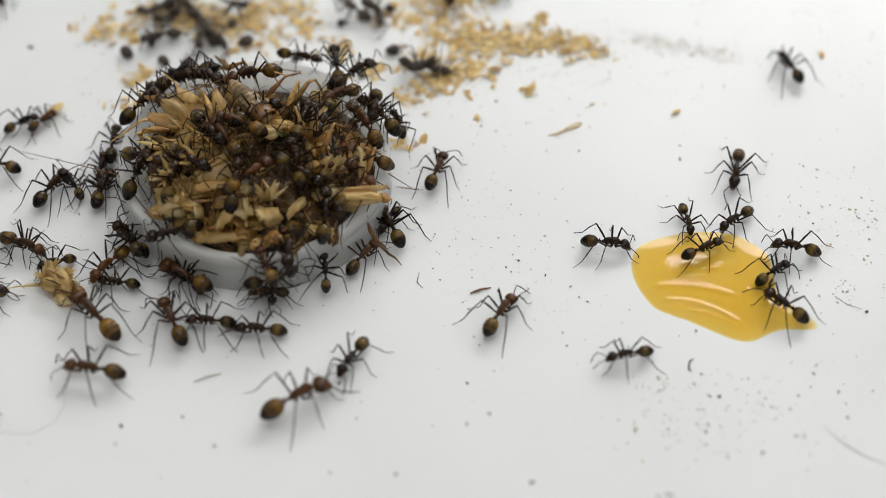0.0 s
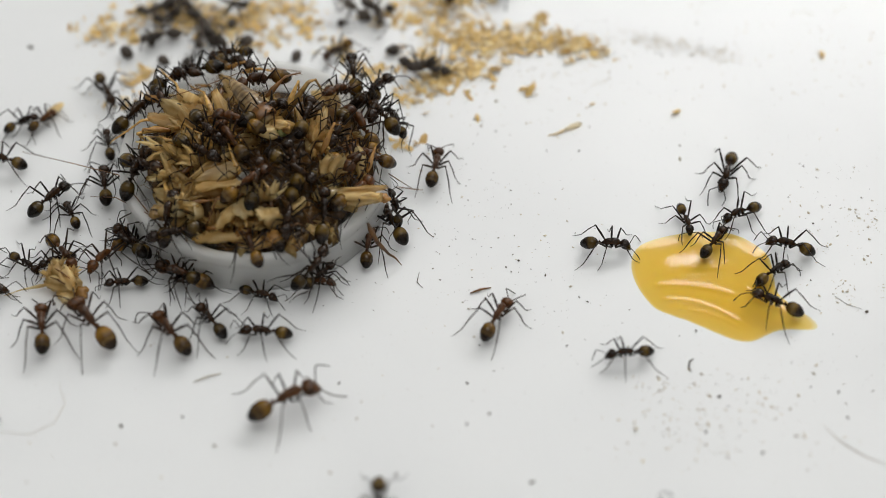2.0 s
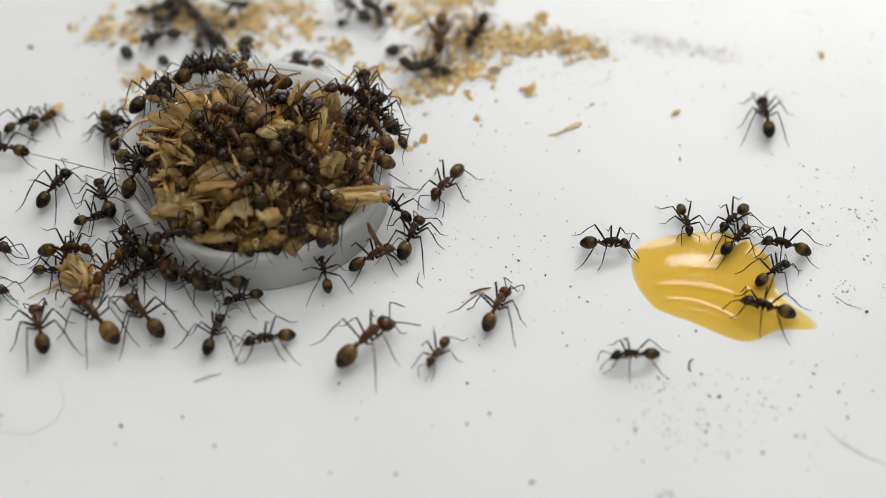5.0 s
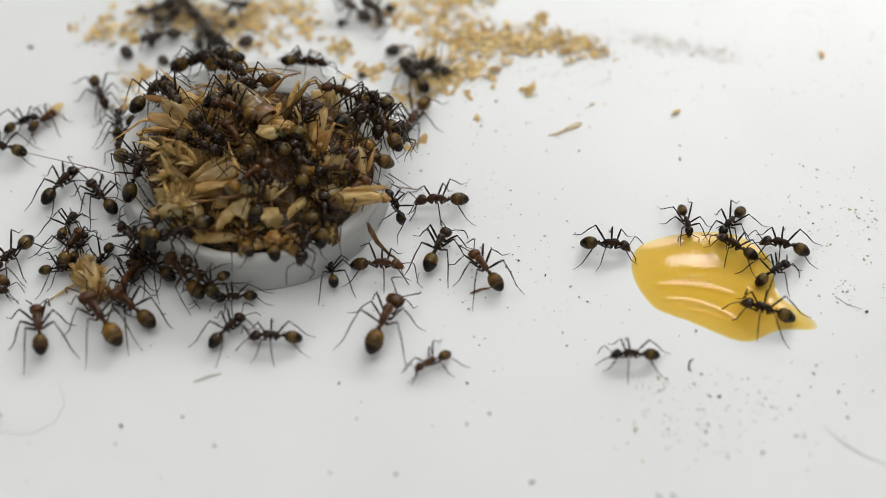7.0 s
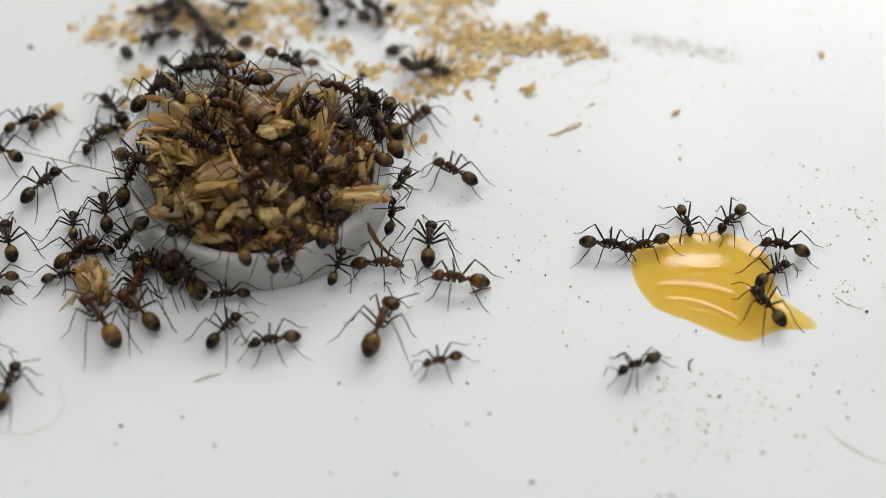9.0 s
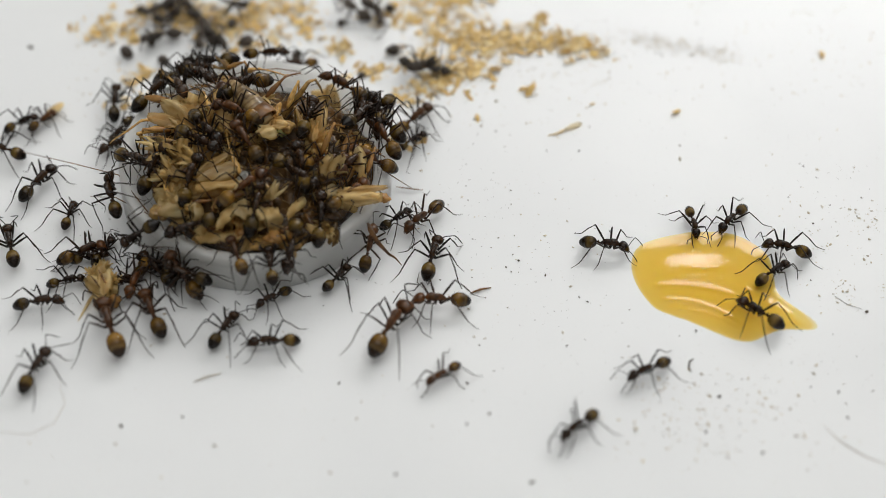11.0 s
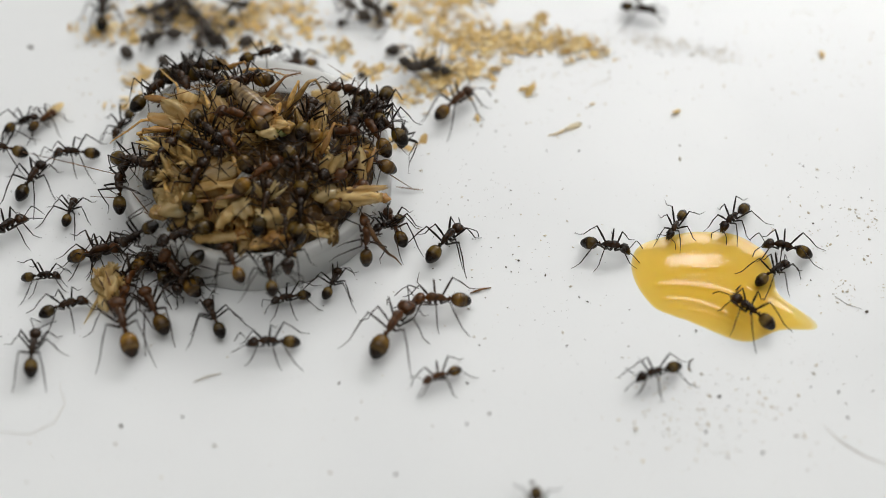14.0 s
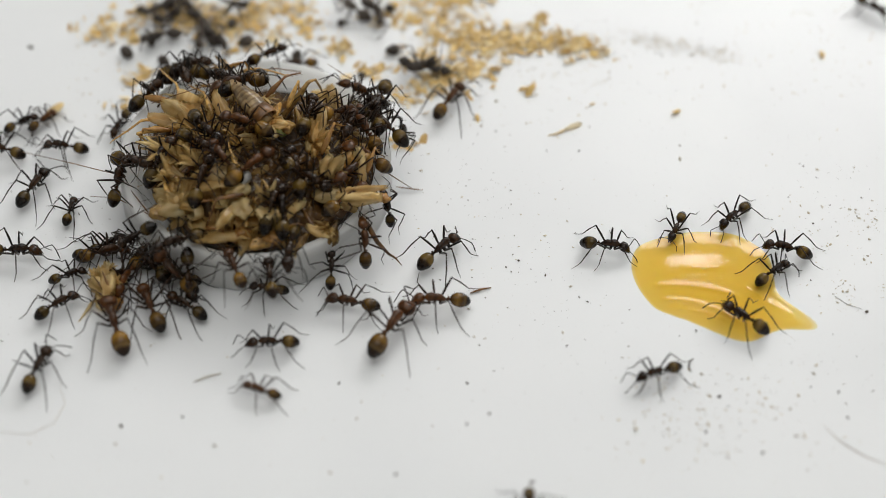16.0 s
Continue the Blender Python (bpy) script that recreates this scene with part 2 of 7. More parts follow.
# ---- structure: room, table and white arena ----
def slab(name, x0, x1, y0, y1, z0, z1, mat, label, category):
    bm = bmesh.new()
    bmesh.ops.create_cube(bm, size=1, matrix=Matrix.LocRotScale(((x0 + x1) / 2, (y0 + y1) / 2, (z0 + z1) / 2), None, (x1 - x0, y1 - y0, z1 - z0)))
    return tagged(part(name, bm, mat, smooth=False), label, category, kind="structure")


slab("wall_north", -2, 2, 1.36, 1.46, -0.8, 1.7, WALL, "plain white painted room wall behind the table", "wall")
slab("wall_south", -2, 2, -1.7, -1.6, -0.8, 1.7, WALL, "plain white painted room wall behind the lens", "wall")
slab("wall_east", 2, 2.1, -1.7, 1.7, -0.8, 1.7, WALL, "plain white painted room side wall", "wall")
slab("wall_west", -2.1, -2, -1.7, 1.7, -0.8, 1.7, WALL, "plain white painted room side wall", "wall")
slab("ceiling", -2.1, 2.1, -1.7, 1.7, 1.7, 1.8, WALL, "plain white room ceiling", "ceiling")
slab("floor", -2.1, 2.1, -1.7, 1.7, -0.9, -0.8, WALL, "plain pale room floor", "floor")
slab("arena_floor", -0.6, 0.6, -0.45, 0.6, -0.02, 0.0, ARENA, "glossy white plastic arena floor, lightly soiled with dust", "arena floor")


def table():
    root = new("table")
    bm = bmesh.new()
    bmesh.ops.create_cube(bm, size=1, matrix=Matrix.LocRotScale((0, 0.075, -0.035), None, (1.3, 1.15, 0.03)))
    bmesh.ops.bevel(bm, geom=bm.edges[:], offset=0.004, segments=2, affect="EDGES")
    part("tabletop", bm, WALL, root)
    for x in (-0.58, 0.58):
        for y in (-0.43, 0.58):
            bm = bmesh.new()
            bmesh.ops.create_cube(bm, size=1, matrix=Matrix.LocRotScale((x, y, -0.425), None, (0.05, 0.05, 0.75)))
            bmesh.ops.bevel(bm, geom=bm.edges[:], offset=0.004, segments=2, affect="EDGES")
            part("leg", bm, WALL, root)
    return tagged(root, "plain pale table that carries the white arena", "table")


table()

# ---- the bottle cap ----
CAP_X, CAP_Y, CAP_R, CAP_H = -20.9, 8.9, 15.05, 5.5


def bottle_cap():
    base = new("bottle_cap")
    base.location = (CAP_X * MM, CAP_Y * MM, 0)
    n = 96

    def turned(profile):
        bm = bmesh.new()
        loops = []
        for r, z in profile:
            loops.append([(r * MM * math.cos(math.tau * i / n), r * MM * math.sin(math.tau * i / n), z * MM) for i in range(n)])
        rings(bm, loops, closed_ends=False)
        return bm

    bm = turned([(14.6, 0.02), (14.95, 0.1), (15.1, 0.4), (15.12, 3.1), (15.08, 3.4), (15.03, 3.6), (15.03, 3.8), (15.05, 3.9)])
    part("wall", bm, CAP, base)
    bm = turned([(15.04, 3.9), (15.1, 4.05), (15.15, 4.5), (15.12, 5.2), (14.95, 5.45), (14.7, 5.52), (14.4, 5.48), (14.0, 5.2),
                 (13.5, 4.6), (13.3, 4.0), (13.25, 0.3), (13.0, 0.05)])
    part("rim", bm, CAP, base, "rounded translucent rim with a moulded step")
    # set at a made-up height: the hollow below lets light through the wall
    bm = turned([(0.01, 3.2), (7, 3.2), (13.22, 3.18), (13.22, 2.8), (7, 2.8), (0.01, 2.8)])
    part("raised_bottom", bm, CAP, base)
    return tagged(base, "milky translucent plastic bottle cap filled with dead crickets", "bottle cap")


bottle_cap()


def mound(x, y):
    """Height (mm) of the heap in the cap."""
    r = math.hypot(x - CAP_X, y - CAP_Y) / 14.2
    return 5.2 + 4.6 * max(0.0, 1 - r * r)


# ---- honey ----
HONEY_AT = (29.0, -4.0)
HONEY_EDGE = [(-188, 8.4), (-171, 7.9), (-156, 7.6), (-142, 7.5), (-130, 7.0), (-113, 6.7), (-97, 7.2), (-84, 8.2), (-75, 9.3), (-67, 10.1), (-55, 10.1), (-47, 10.3), (-40, 11.4),
              (-34, 13.6), (-30, 15.0), (-26, 9.6), (-20, 8.1), (-12, 7.4), (3, 7.2), (25, 7.5), (41, 7.2), (60, 7.0), (88, 6.5), (115, 6.8), (130, 7.4), (149, 8.6), (158, 8.7), (172, 8.4)]
HONEY_FOLDS = [(-3.0, 28.6, 0.0, 25.8, 31.6, 0.035, 0.36), (-5.4, 24.5, 0.028, 22.8, 32.6, 0.07, 0.4), (-7.5, 24.8, 0.06, 23.3, 33.2, 0.07, 0.38), (-8.8, 25.2, 0.055, 24.6, 33.0, 0.04, 0.32)]  # y, x, bow, x from, x to, height, width


def honey_table():
    """The edge's radius at each degree, with its corners rounded."""
    sharp = np.interp(np.arange(-188, 172), [a for a, _ in HONEY_EDGE], [r for _, r in HONEY_EDGE])
    weights = np.exp(-0.5 * (np.arange(-9, 10) / 3.2) ** 2)
    return np.convolve(np.concatenate([sharp[-9:], sharp, sharp[:9]]), weights / weights.sum(), "valid")


HONEY_RADII = honey_table()


def honey_reach(a):
    a = (a + 188) % 360
    k = int(a)
    f = a - k
    return float(HONEY_RADII[k % 360] * (1 - f) + HONEY_RADII[(k + 1) % 360] * f)


def honey_height(x, y):
    dx, dy = x - HONEY_AT[0], y - HONEY_AT[1]
    a = math.degrees(math.atan2(dy, dx))
    q = math.hypot(dx, dy) / honey_reach(a)
    if q >= 1:
        return 0.0
    h = max(0.12, 0.26 - 0.012 * dy) * (1 - q ** 4) ** 0.9
    for y0, x0, bow, xa, xb, high, wide in HONEY_FOLDS:
        ends = min(1.0, max(0.0, (x - xa) / 1.2)) * min(1.0, max(0.0, (xb - x) / 2.0))
        off = (y - y0 + bow * (x - x0) * abs(x - x0)) / wide
        h += high * ends * math.exp(-off * off) * min(1.0, (1 - q) * 5)
    tail = math.exp(-((a + 30) / 9) ** 2)
    return h * (1 - 0.85 * tail * min(1.0, max(0.0, (q - 0.5) / 0.3)))


def honey_puddle():
    bm = bmesh.new()
    n, m = 320, 110
    loops = []
    for j in range(m, 0, -1):
        q = (j / m) ** 0.8
        loop = []
        for i in range(n):
            a = 360 * i / n
            r = honey_reach(a) * q
            x, y = r * math.cos(math.radians(a)), r * math.sin(math.radians(a))
            z = honey_height(HONEY_AT[0] + x, HONEY_AT[1] + y) if j < m else 0.004
            loop.append((x * MM, y * MM, z * MM))
        loops.append(loop)
    rows = rings(bm, loops, closed_ends=False)
    bm.faces.new(rows[-1])
    bmesh.ops.recalc_face_normals(bm, faces=bm.faces[:])
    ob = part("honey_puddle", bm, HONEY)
    ob.location = (HONEY_AT[0] * MM, HONEY_AT[1] * MM, 0)
    return tagged(ob, "glossy amber puddle of honey spread on the white floor", "honey", kind="")


honey_puddle()


# ---- the heap of dead crickets in the cap ----
def heap_top(x, y):
    """The heap's real top: it sinks at the far side, where the cap's inner wall shows."""
    dx, dy = (x - CAP_X - 3.5) / 7.5, (y - CAP_Y - 13.0) / 5.5
    sink = math.exp(-(dx * dx + dy * dy))
    lump = 1.7 * noise.noise((x * 0.3, y * 0.3, 0.3)) + 1.1 * noise.noise((x * 0.8, y * 0.8, 2.0)) + 0.3 * noise.noise((x * 2.2, y * 2.2, 5.0))
    ex, ey = (x - CAP_X - 13.0) / 4.0, (y - CAP_Y - 3.5) / 6.0
    sink += 0.55 * math.exp(-(ex * ex + ey * ey))
    wx, wy = (x - CAP_X + 14.5) / 3.0, (y - CAP_Y + 1.0) / 9.0
    sink += 0.6 * math.exp(-(wx * wx + wy * wy))
    return mound(x, y) - 4.6 * sink - 0.75 + lump


def heap_core():
    bm = bmesh.new()
    n, m, loops = 160, 56, []
    for j in range(m, 0, -1):
        loop = []
        for i in range(n):
            a, r = math.tau * i / n, 12.7 * j / m
            x, y = CAP_X + 0.7 + r * math.cos(a), CAP_Y - 0.2 + r * math.sin(a)
            loop.append((x * MM, y * MM, heap_top(x, y) * MM))
        loops.append(loop)
    loops.insert(0, [(CAP_X * MM + (p[0] - CAP_X * MM) * 0.98, CAP_Y * MM + (p[1] - CAP_Y * MM) * 0.98, 3.2 * MM) for p in loops[0]])
    rings(bm, loops)
    ob = part("cricket_mash", bm, MASH)
    return tagged(ob, "brown mash of broken cricket bodies filling the bottle cap, darkened as shade in the gaps", "insect remains", kind="stuff")


heap_core()


def joined(name, triangles_of, count, mat):
    """Many loose chips in one mesh: triangles_of(i) gives the vertices and faces of one."""
    verts, faces = [], []
    for i in range(count):
        v, f = triangles_of(i)
        k = len(verts)
        verts += v
        faces += [tuple(k + a for a in q) for q in f]
    me = bpy.data.meshes.new(name)
    me.from_pydata(verts, [], faces)
    me.materials.append(mat)
    return new(name, me)


def chip(at, length, width, thick, turn, rng):
    """One bent flake: a lens of six edge points with a proud middle."""
    pts = []
    for a, r in ((0, 1.0), (60, 0.9), (120, 0.85), (180, 1.0), (240, 0.8), (300, 0.9)):
        a += rng.uniform(-15, 15)
        r *= rng.uniform(0.75, 1.15)
        pts.append(Vector((math.cos(math.radians(a)) * r * length / 2, math.sin(math.radians(a)) * r * width / 2, rng.uniform(-0.25, 0.25) * thick)))
    pts += [Vector((0, 0, thick)), Vector((0, 0, -thick))]
    out = [tuple((Vector(at) + turn @ p) * MM) for p in pts]
    faces = [(i, (i + 1) % 6, 6) for i in range(6)] + [((i + 1) % 6, i, 7) for i in range(6)]
    return out, faces


def scraps():
    rng = random.Random(4)

    def one(i):
        r, a = 13.6 * math.sqrt(rng.random()), rng.uniform(0, math.tau)
        x, y = CAP_X + r * math.cos(a), CAP_Y + r * math.sin(a)
        turn = Euler((rng.uniform(-1.1, 1.1), rng.uniform(-1.1, 1.1), rng.uniform(0, math.tau))).to_matrix()
        if rng.random() < 0.85:
            size = (rng.uniform(1.2, 4.2), rng.uniform(0.05, 0.12), 0.035)
        else:
            size = (rng.uniform(0.8, 1.8), rng.uniform(0.2, 0.42), 0.06)
        return chip((x, y, heap_top(x, y) + rng.uniform(0.0, 1.1)), *size, turn, rng)

    return tagged(joined("cricket_scraps", one, 700, SCRAPS), "tan and brown splinters of cricket legs and shell", "insect remains", kind="stuff")


scraps()


def wing_mesh(length, width, curl, seed):
    """A torn sheet: folded lengthwise, with a ragged outline."""
    bm = bmesh.new()
    n, m, grid = 18, 8, []
    for i in range(n + 1):
        u = i / n
        taper = min(1.0, 0.22 + 1.7 * u) * math.sqrt(max(0.02, 1.0 - max(0.0, (u - 0.55) / 0.46) ** 2.2))
        near = taper * (1 + 0.30 * noise.noise((u * 5, seed * 3.1, 0)) + 0.16 * noise.noise((u * 16, seed, 4)))
        far = taper * (1 + 0.30 * noise.noise((u * 5, seed * 3.1, 7)) + 0.16 * noise.noise((u * 16, seed, 9)))
        row = []
        for j in range(m + 1):
            v = j / m - 0.5
            w = width * (near if v < 0 else far)
            ragged = 0.5 * noise.noise((v * 6, seed * 1.7, 2)) * (u - 0.5) * 2 * (abs(u - 0.5) > 0.42)
            fold = 0.14 * math.cos(v * 30) + 0.45 * noise.noise((u * 2.2 + seed, v * 3.4, seed * 0.7)) + 0.10 * noise.noise((u * 8, v * 8 + seed, 3.1))
            row.append(bm.verts.new((((u - 0.5) * length + ragged) * MM, v * w * MM, (fold + curl * (0.25 - v * v * 4) + 0.5 * curl * math.sin(u * 2.6)) * MM)))
        grid.append(row)
    for a, b in zip(grid, grid[1:]):
        for j in range(m):
            bm.faces.new((a[j], b[j], b[j + 1], a[j + 1]))
    bmesh.ops.solidify(bm, geom=bm.faces[:], thickness=0.05 * MM)
    return bm


def tatter_mesh(seed, count, length, wide=0.9, steep=0.75):
    """A tuft of torn wing: narrow veined blades that spread from one root."""
    rng, bm = random.Random(seed), bmesh.new()
    for _ in range(count):
        a, e = rng.uniform(-wide, wide), rng.uniform(-0.15, steep)
        l, w = length * rng.uniform(0.5, 1.0), rng.uniform(0.10, 0.34)
        way = Vector((math.cos(a) * math.cos(e), math.sin(a) * math.cos(e), math.sin(e)))
        side = way.cross(Vector((0, 0, 1))).normalized()
        up = side.cross(way)
        rows = []
        for i in range(6):
            u = i / 5
            c = way * (u * l) + up * (-0.35 * u * u * l * rng.uniform(0.2, 0.9))
            ww = w * (0.5 + math.sin(math.pi * min(1.0, 0.15 + u * 0.8))) * (1 - 0.45 * u ** 4) * (i > 0)
            rows.append([bm.verts.new((c + side * ww * k + up * (0.10 if k == 0 and i else 0.0)) * MM) for k in (-1, 0, 1)])
        for p, q in zip(rows, rows[1:]):
            for k in range(2):
                bm.faces.new((p[k], p[k + 1], q[k + 1], q[k]))
    bmesh.ops.solidify(bm, geom=bm.faces[:], thickness=0.05 * MM)
    bmesh.ops.remove_doubles(bm, verts=[v for v in bm.verts if v.co.length < 0.12 * MM], dist=0.12 * MM)
    return bm


def cricket_leg_mesh(fold, seed):
    rng = random.Random(seed)
    knee = Vector((3.4, 0, 0.6))
    end = knee + Vector((math.cos(fold) * 3.6, 0, math.sin(fold) * -3.6))
    bm = tube([(-0.2, 0, 0), (0.3, 0, 0.05), (1.1, 0, 0.25), (2.0, 0, 0.42), (2.9, 0, 0.55), knee], [0.14, 0.30, 0.40, 0.29, 0.17, 0.16], 8)
    tube([knee, knee.lerp(end, 0.05), knee.lerp(end, 0.5) + Vector((0, 0.08, 0)), end], [0.17, 0.14, 0.12, 0.09], 6, bm)
    for k in range(5):
        p = knee.lerp(end, 0.3 + 0.15 * k)
        tube([p, p + Vector((0.25, 0.38 if k % 2 else -0.38, -0.15))], [0.05, 0.015], 4, bm)
    foot = end + Vector((rng.uniform(-0.2, 0.8), rng.uniform(-0.4, 0.4), -0.3))
    tube([end, end.lerp(foot, 0.5) + Vector((0, 0, 0.1)), foot], [0.09, 0.06, 0.03], 5, bm)
    return bm


def abdomen_mesh(length, width):
    secs = []
    for i in range(19):
        u = i / 18
        r = max(0.05, math.sin(math.pi * (0.08 + 0.88 * u)) ** 0.6) * (1 - 0.35 * u)
        r *= 1.0 if i % 2 else 0.94
        secs.append(((0.5 - u) * length, width / 2 * r, width / 2 * r * 0.85, 0))
    return loft(secs, 14)


def cricket_head_mesh():
    bm = loft(egg(2.2, 2.3, 2.5, m=8), 14)
    for s in (1, -1):
        bmesh.ops.create_uvsphere(bm, u_segments=8, v_segments=6, radius=0.42 * MM, matrix=Matrix.Translation((0.5 * MM, 0.85 * s * MM, 0.55 * MM)))
        tube([(0.9, 0.3 * s, 0.5), (2.2, 0.9 * s, 1.3), (4.0, 1.6 * s, 1.2), (6.2, 2.1 * s, 0.4)], [0.08, 0.05, 0.04, 0.02], 4, bm)
        tube([(0.8, 0.35 * s, -0.8), (1.3, 0.5 * s, -1.2), (1.2, 0.3 * s, -1.6)], [0.12, 0.1, 0.04], 5, bm)
    return bm


def shell_mesh(radius, depth):
    """A hollow body ring, open at both ends, with a thick lip."""
    bm, n = bmesh.new(), 20
    loops = []
    for x, r in ((-depth, 0.86), (-depth * 0.5, 1.0), (0, 0.98), (0.06, 0.93), (0.0, 0.84), (-depth * 0.6, 0.78), (-depth * 0.9, 0.3)):
        loops.append([(x * MM, r * radius * math.cos(math.tau * i / n) * MM, r * radius * 0.72 * math.sin(math.tau * i / n) * MM) for i in range(n)])
    rings(bm, loops)
    bmesh.ops.recalc_face_normals(bm, faces=bm.faces[:])
    return bm


def lump_mesh(seed):
    """A torn, knobbly piece of flesh."""
    bm = bmesh.new()
    bmesh.ops.create_icosphere(bm, subdivisions=3, radius=1.0 * MM)
    for v in bm.verts:
        p = v.co / MM
        v.co *= 1 + 0.6 * noise.noise(p * 1.3 + Vector((seed, 0, 0))) + 0.32 * noise.noise(p * 3.4 + Vector((0, seed, 0)))
        v.co.x *= 1.35
        v.co.z *= 0.75
    return bm


WING_MESHES = [mesh_of("cricket_wing", wing_mesh(l, w, c, i), m) for i, (l, w, c, m) in enumerate((
    (5.8, 2.3, 0.3, WING), (4.2, 2.3, -0.3, PALE), (6.6, 2.0, 0.4, WING), (4.0, 2.0, 0.5, TAN), (5.2, 2.4, 0.7, PALE), (6.0, 1.5, 0.5, WING), (4.0, 1.5, 0.6, PALE), (5.0, 2.6, 0.35, WING)))]
LIMB_MESHES = [mesh_of("cricket_leg", cricket_leg_mesh(f, i), (TAN, AMBER, TAN, BROWN)[i]) for i, f in enumerate((0.5, 1.4, 2.2, 0.9))]
ABDOMEN_MESHES = [mesh_of("cricket_abdomen", abdomen_mesh(l, w), m) for l, w, m in ((6.5, 2.7, RINGED), (5.0, 2.4, BROWN), (5.5, 2.5, RINGED))]
HEAD_MESHES = [mesh_of("cricket_head", cricket_head_mesh(), m) for m in (BROWN, AMBER)]
TATTER_MESHES = [mesh_of("wing_tatter", tatter_mesh(i, n, l), m) for i, (n, l, m) in enumerate(((9, 3.2, PALE), (11, 2.8, WING), (8, 3.8, PALE), (10, 2.9, TAN)))]
TATTER_MESHES += [mesh_of("wing_tatter", tatter_mesh(i, n, l, 1.9, 1.3), m) for i, n, l, m in ((7, 26, 3.0, PALE), (8, 22, 2.6, WING))]
SHELL_MESHES = [mesh_of("body_shell", shell_mesh(r, d), m) for r, d, m in ((1.35, 1.5, BROWN), (1.2, 1.9, AMBER), (1.3, 1.2, PALE))]
LUMP_MESHES = [mesh_of("torn_flesh", lump_mesh(i), m) for i, m in enumerate((PALE, TAN, AMBER, TAN))]
REMAINS = {"wing_tatter": TATTER_MESHES, "wing": WING_MESHES, "leg": LIMB_MESHES, "abdomen": ABDOMEN_MESHES, "head": HEAD_MESHES, "body_shell": SHELL_MESHES, "torn_flesh": LUMP_MESHES}


def dead_cricket(x, y, z, *bits):
    """A broken cricket at x, y, z (mm); bits: kind, which, offset in mm, turn in degrees, size."""
    root = new("dead_cricket")
    root.location = (x * MM, y * MM, z * MM)
    for kind, which, dx, dy, dz, rx, ry, rz, size in bits:
        ob = piece(kind, REMAINS[kind][which % len(REMAINS[kind])], root)
        ob.matrix_basis = pose(dx * MM, dy * MM, dz * MM, rx, ry, rz) @ Matrix.Diagonal((size, size, size, 1))
    return tagged(root, "broken straw-brown dead cricket on the heap in the cap", "cricket", "dead crickets in the cap")


# those that can be told apart
dead_cricket(-21.29, 11.97, 10.6, ("abdomen", 0, 0, 0, 0.5, 0, 4, -52, 1.12), ("body_shell", 0, 2.0, -2.7, 0.7, 0, 10, -50, 1.0), ("torn_flesh", 0, 2.2, -4.3, 0.1, 0, 10, 20, 0.85), ("torn_flesh", 3, 4.2, -3.2, -0.2, 0, 10, 60, 0.7),
             ("leg", 2, 4.2, -0.6, 0.2, 0, -38, 55, 0.9), ("wing", 2, -2.8, -1.0, -0.4, 20, -6, 110, 1.0))
dead_cricket(-18.56, -1.94, 7.6, ("torn_flesh", 0, 0, 0, 0, 0, 40, 90, 1.3), ("leg", 3, 0, 0.8, 0.2, 0, -20, 92, 0.5), ("wing", 4, -3.4, 1.8, 0.2, 10, -8, 140, 0.9), ("torn_flesh", 2, 0.4, -2.4, -0.7, 0, 10, 10, 0.75), ("wing", 6, 2.6, 1.2, 0.2, -15, 10, 60, 0.9))
dead_cricket(-30.54, 14.44, 8.0, ("leg", 1, -2.6, 0.8, 0.3, 0, 6, -18, 1.15), ("leg", 0, 0.2, -2.2, 0.3, 0, -4, 205, 1.0), ("leg", 2, -0.4, -3.8, 0.2, 0, -8, 215, 1.0), ("body_shell", 2, 2.2, 1.2, 0.5, 0, -30, 60, 1.0), ("wing", 1, 2.4, -2.0, 0.3, 10, -12, 120, 1.0))
dead_cricket(-9.35, 1.35, 7.2, ("wing", 0, 0.4, 0, 0, 12, -4, 176, 1.05), ("wing", 5, -0.6, 0.7, 0.3, -18, -8, 195, 0.9), ("torn_flesh", 2, 2.9, -0.2, -0.1, 0, 0, 0, 0.5), ("leg", 1, -2.2, -0.8, 0.2, 0, -10, 150, 0.8), ("wing_tatter", 3, -2.6, 0.8, 0.3, 0, -20, 120, 1.1))
dead_cricket(-25.75, 1.94, 8.1, ("wing", 7, 0, 0, 0.2, 6, 4, 172, 1.25), ("wing", 4, -3.2, -1.6, -0.2, -8, 8, 150, 1.1), ("wing", 1, 2.8, -2.2, -0.1, -10, 12, 20, 1.0), ("leg", 3, -3.0, 1.4, 0.3, 0, -5, 35, 0.9))
dead_cricket(-28.10, 5.90, 8.6, ("wing", 0, 0, 0, 0.2, 8, -4, 160, 1.1), ("wing", 5, -1.8, -1.3, 0.2, -10, 6, 130, 1.1), ("wing", 4, 2.6, 0.8, 0.2, 14, -6, 190, 0.9), ("wing_tatter", 0, -2.4, 0.8, 0.0, 0, -15, 200, 1.1), ("leg", 2, 0.6, 1.9, 0.3, 0, -6, 190, 0.9))
dead_cricket(-24.31, -3.83, 6.4, ("wing", 7, 0, 0, 0.1, -20, 8, 15, 1.0), ("wing", 1, -2.2, 1.2, 0.3, 10, 10, 110, 0.9), ("torn_flesh", 2, 2.6, 0.6, 0.0, 0, 0, 30, 0.7))
dead_cricket(-10.45, 4.61, 7.8, ("wing", 3, 0, 0, 0.3, 25, -30, 80, 1.0), ("wing", 6, 1.4, 0.3, 0.3, -25, -34, 100, 1.1), ("wing", 1, -2.0, -0.4, 0.2, 18, -20, 60, 1.0), ("body_shell", 1, 0.6, 1.8, 0.2, 0, -40, 90, 0.9), ("leg", 1, 2.2, -0.4, 0.3, 0, -20, 70, 0.8))
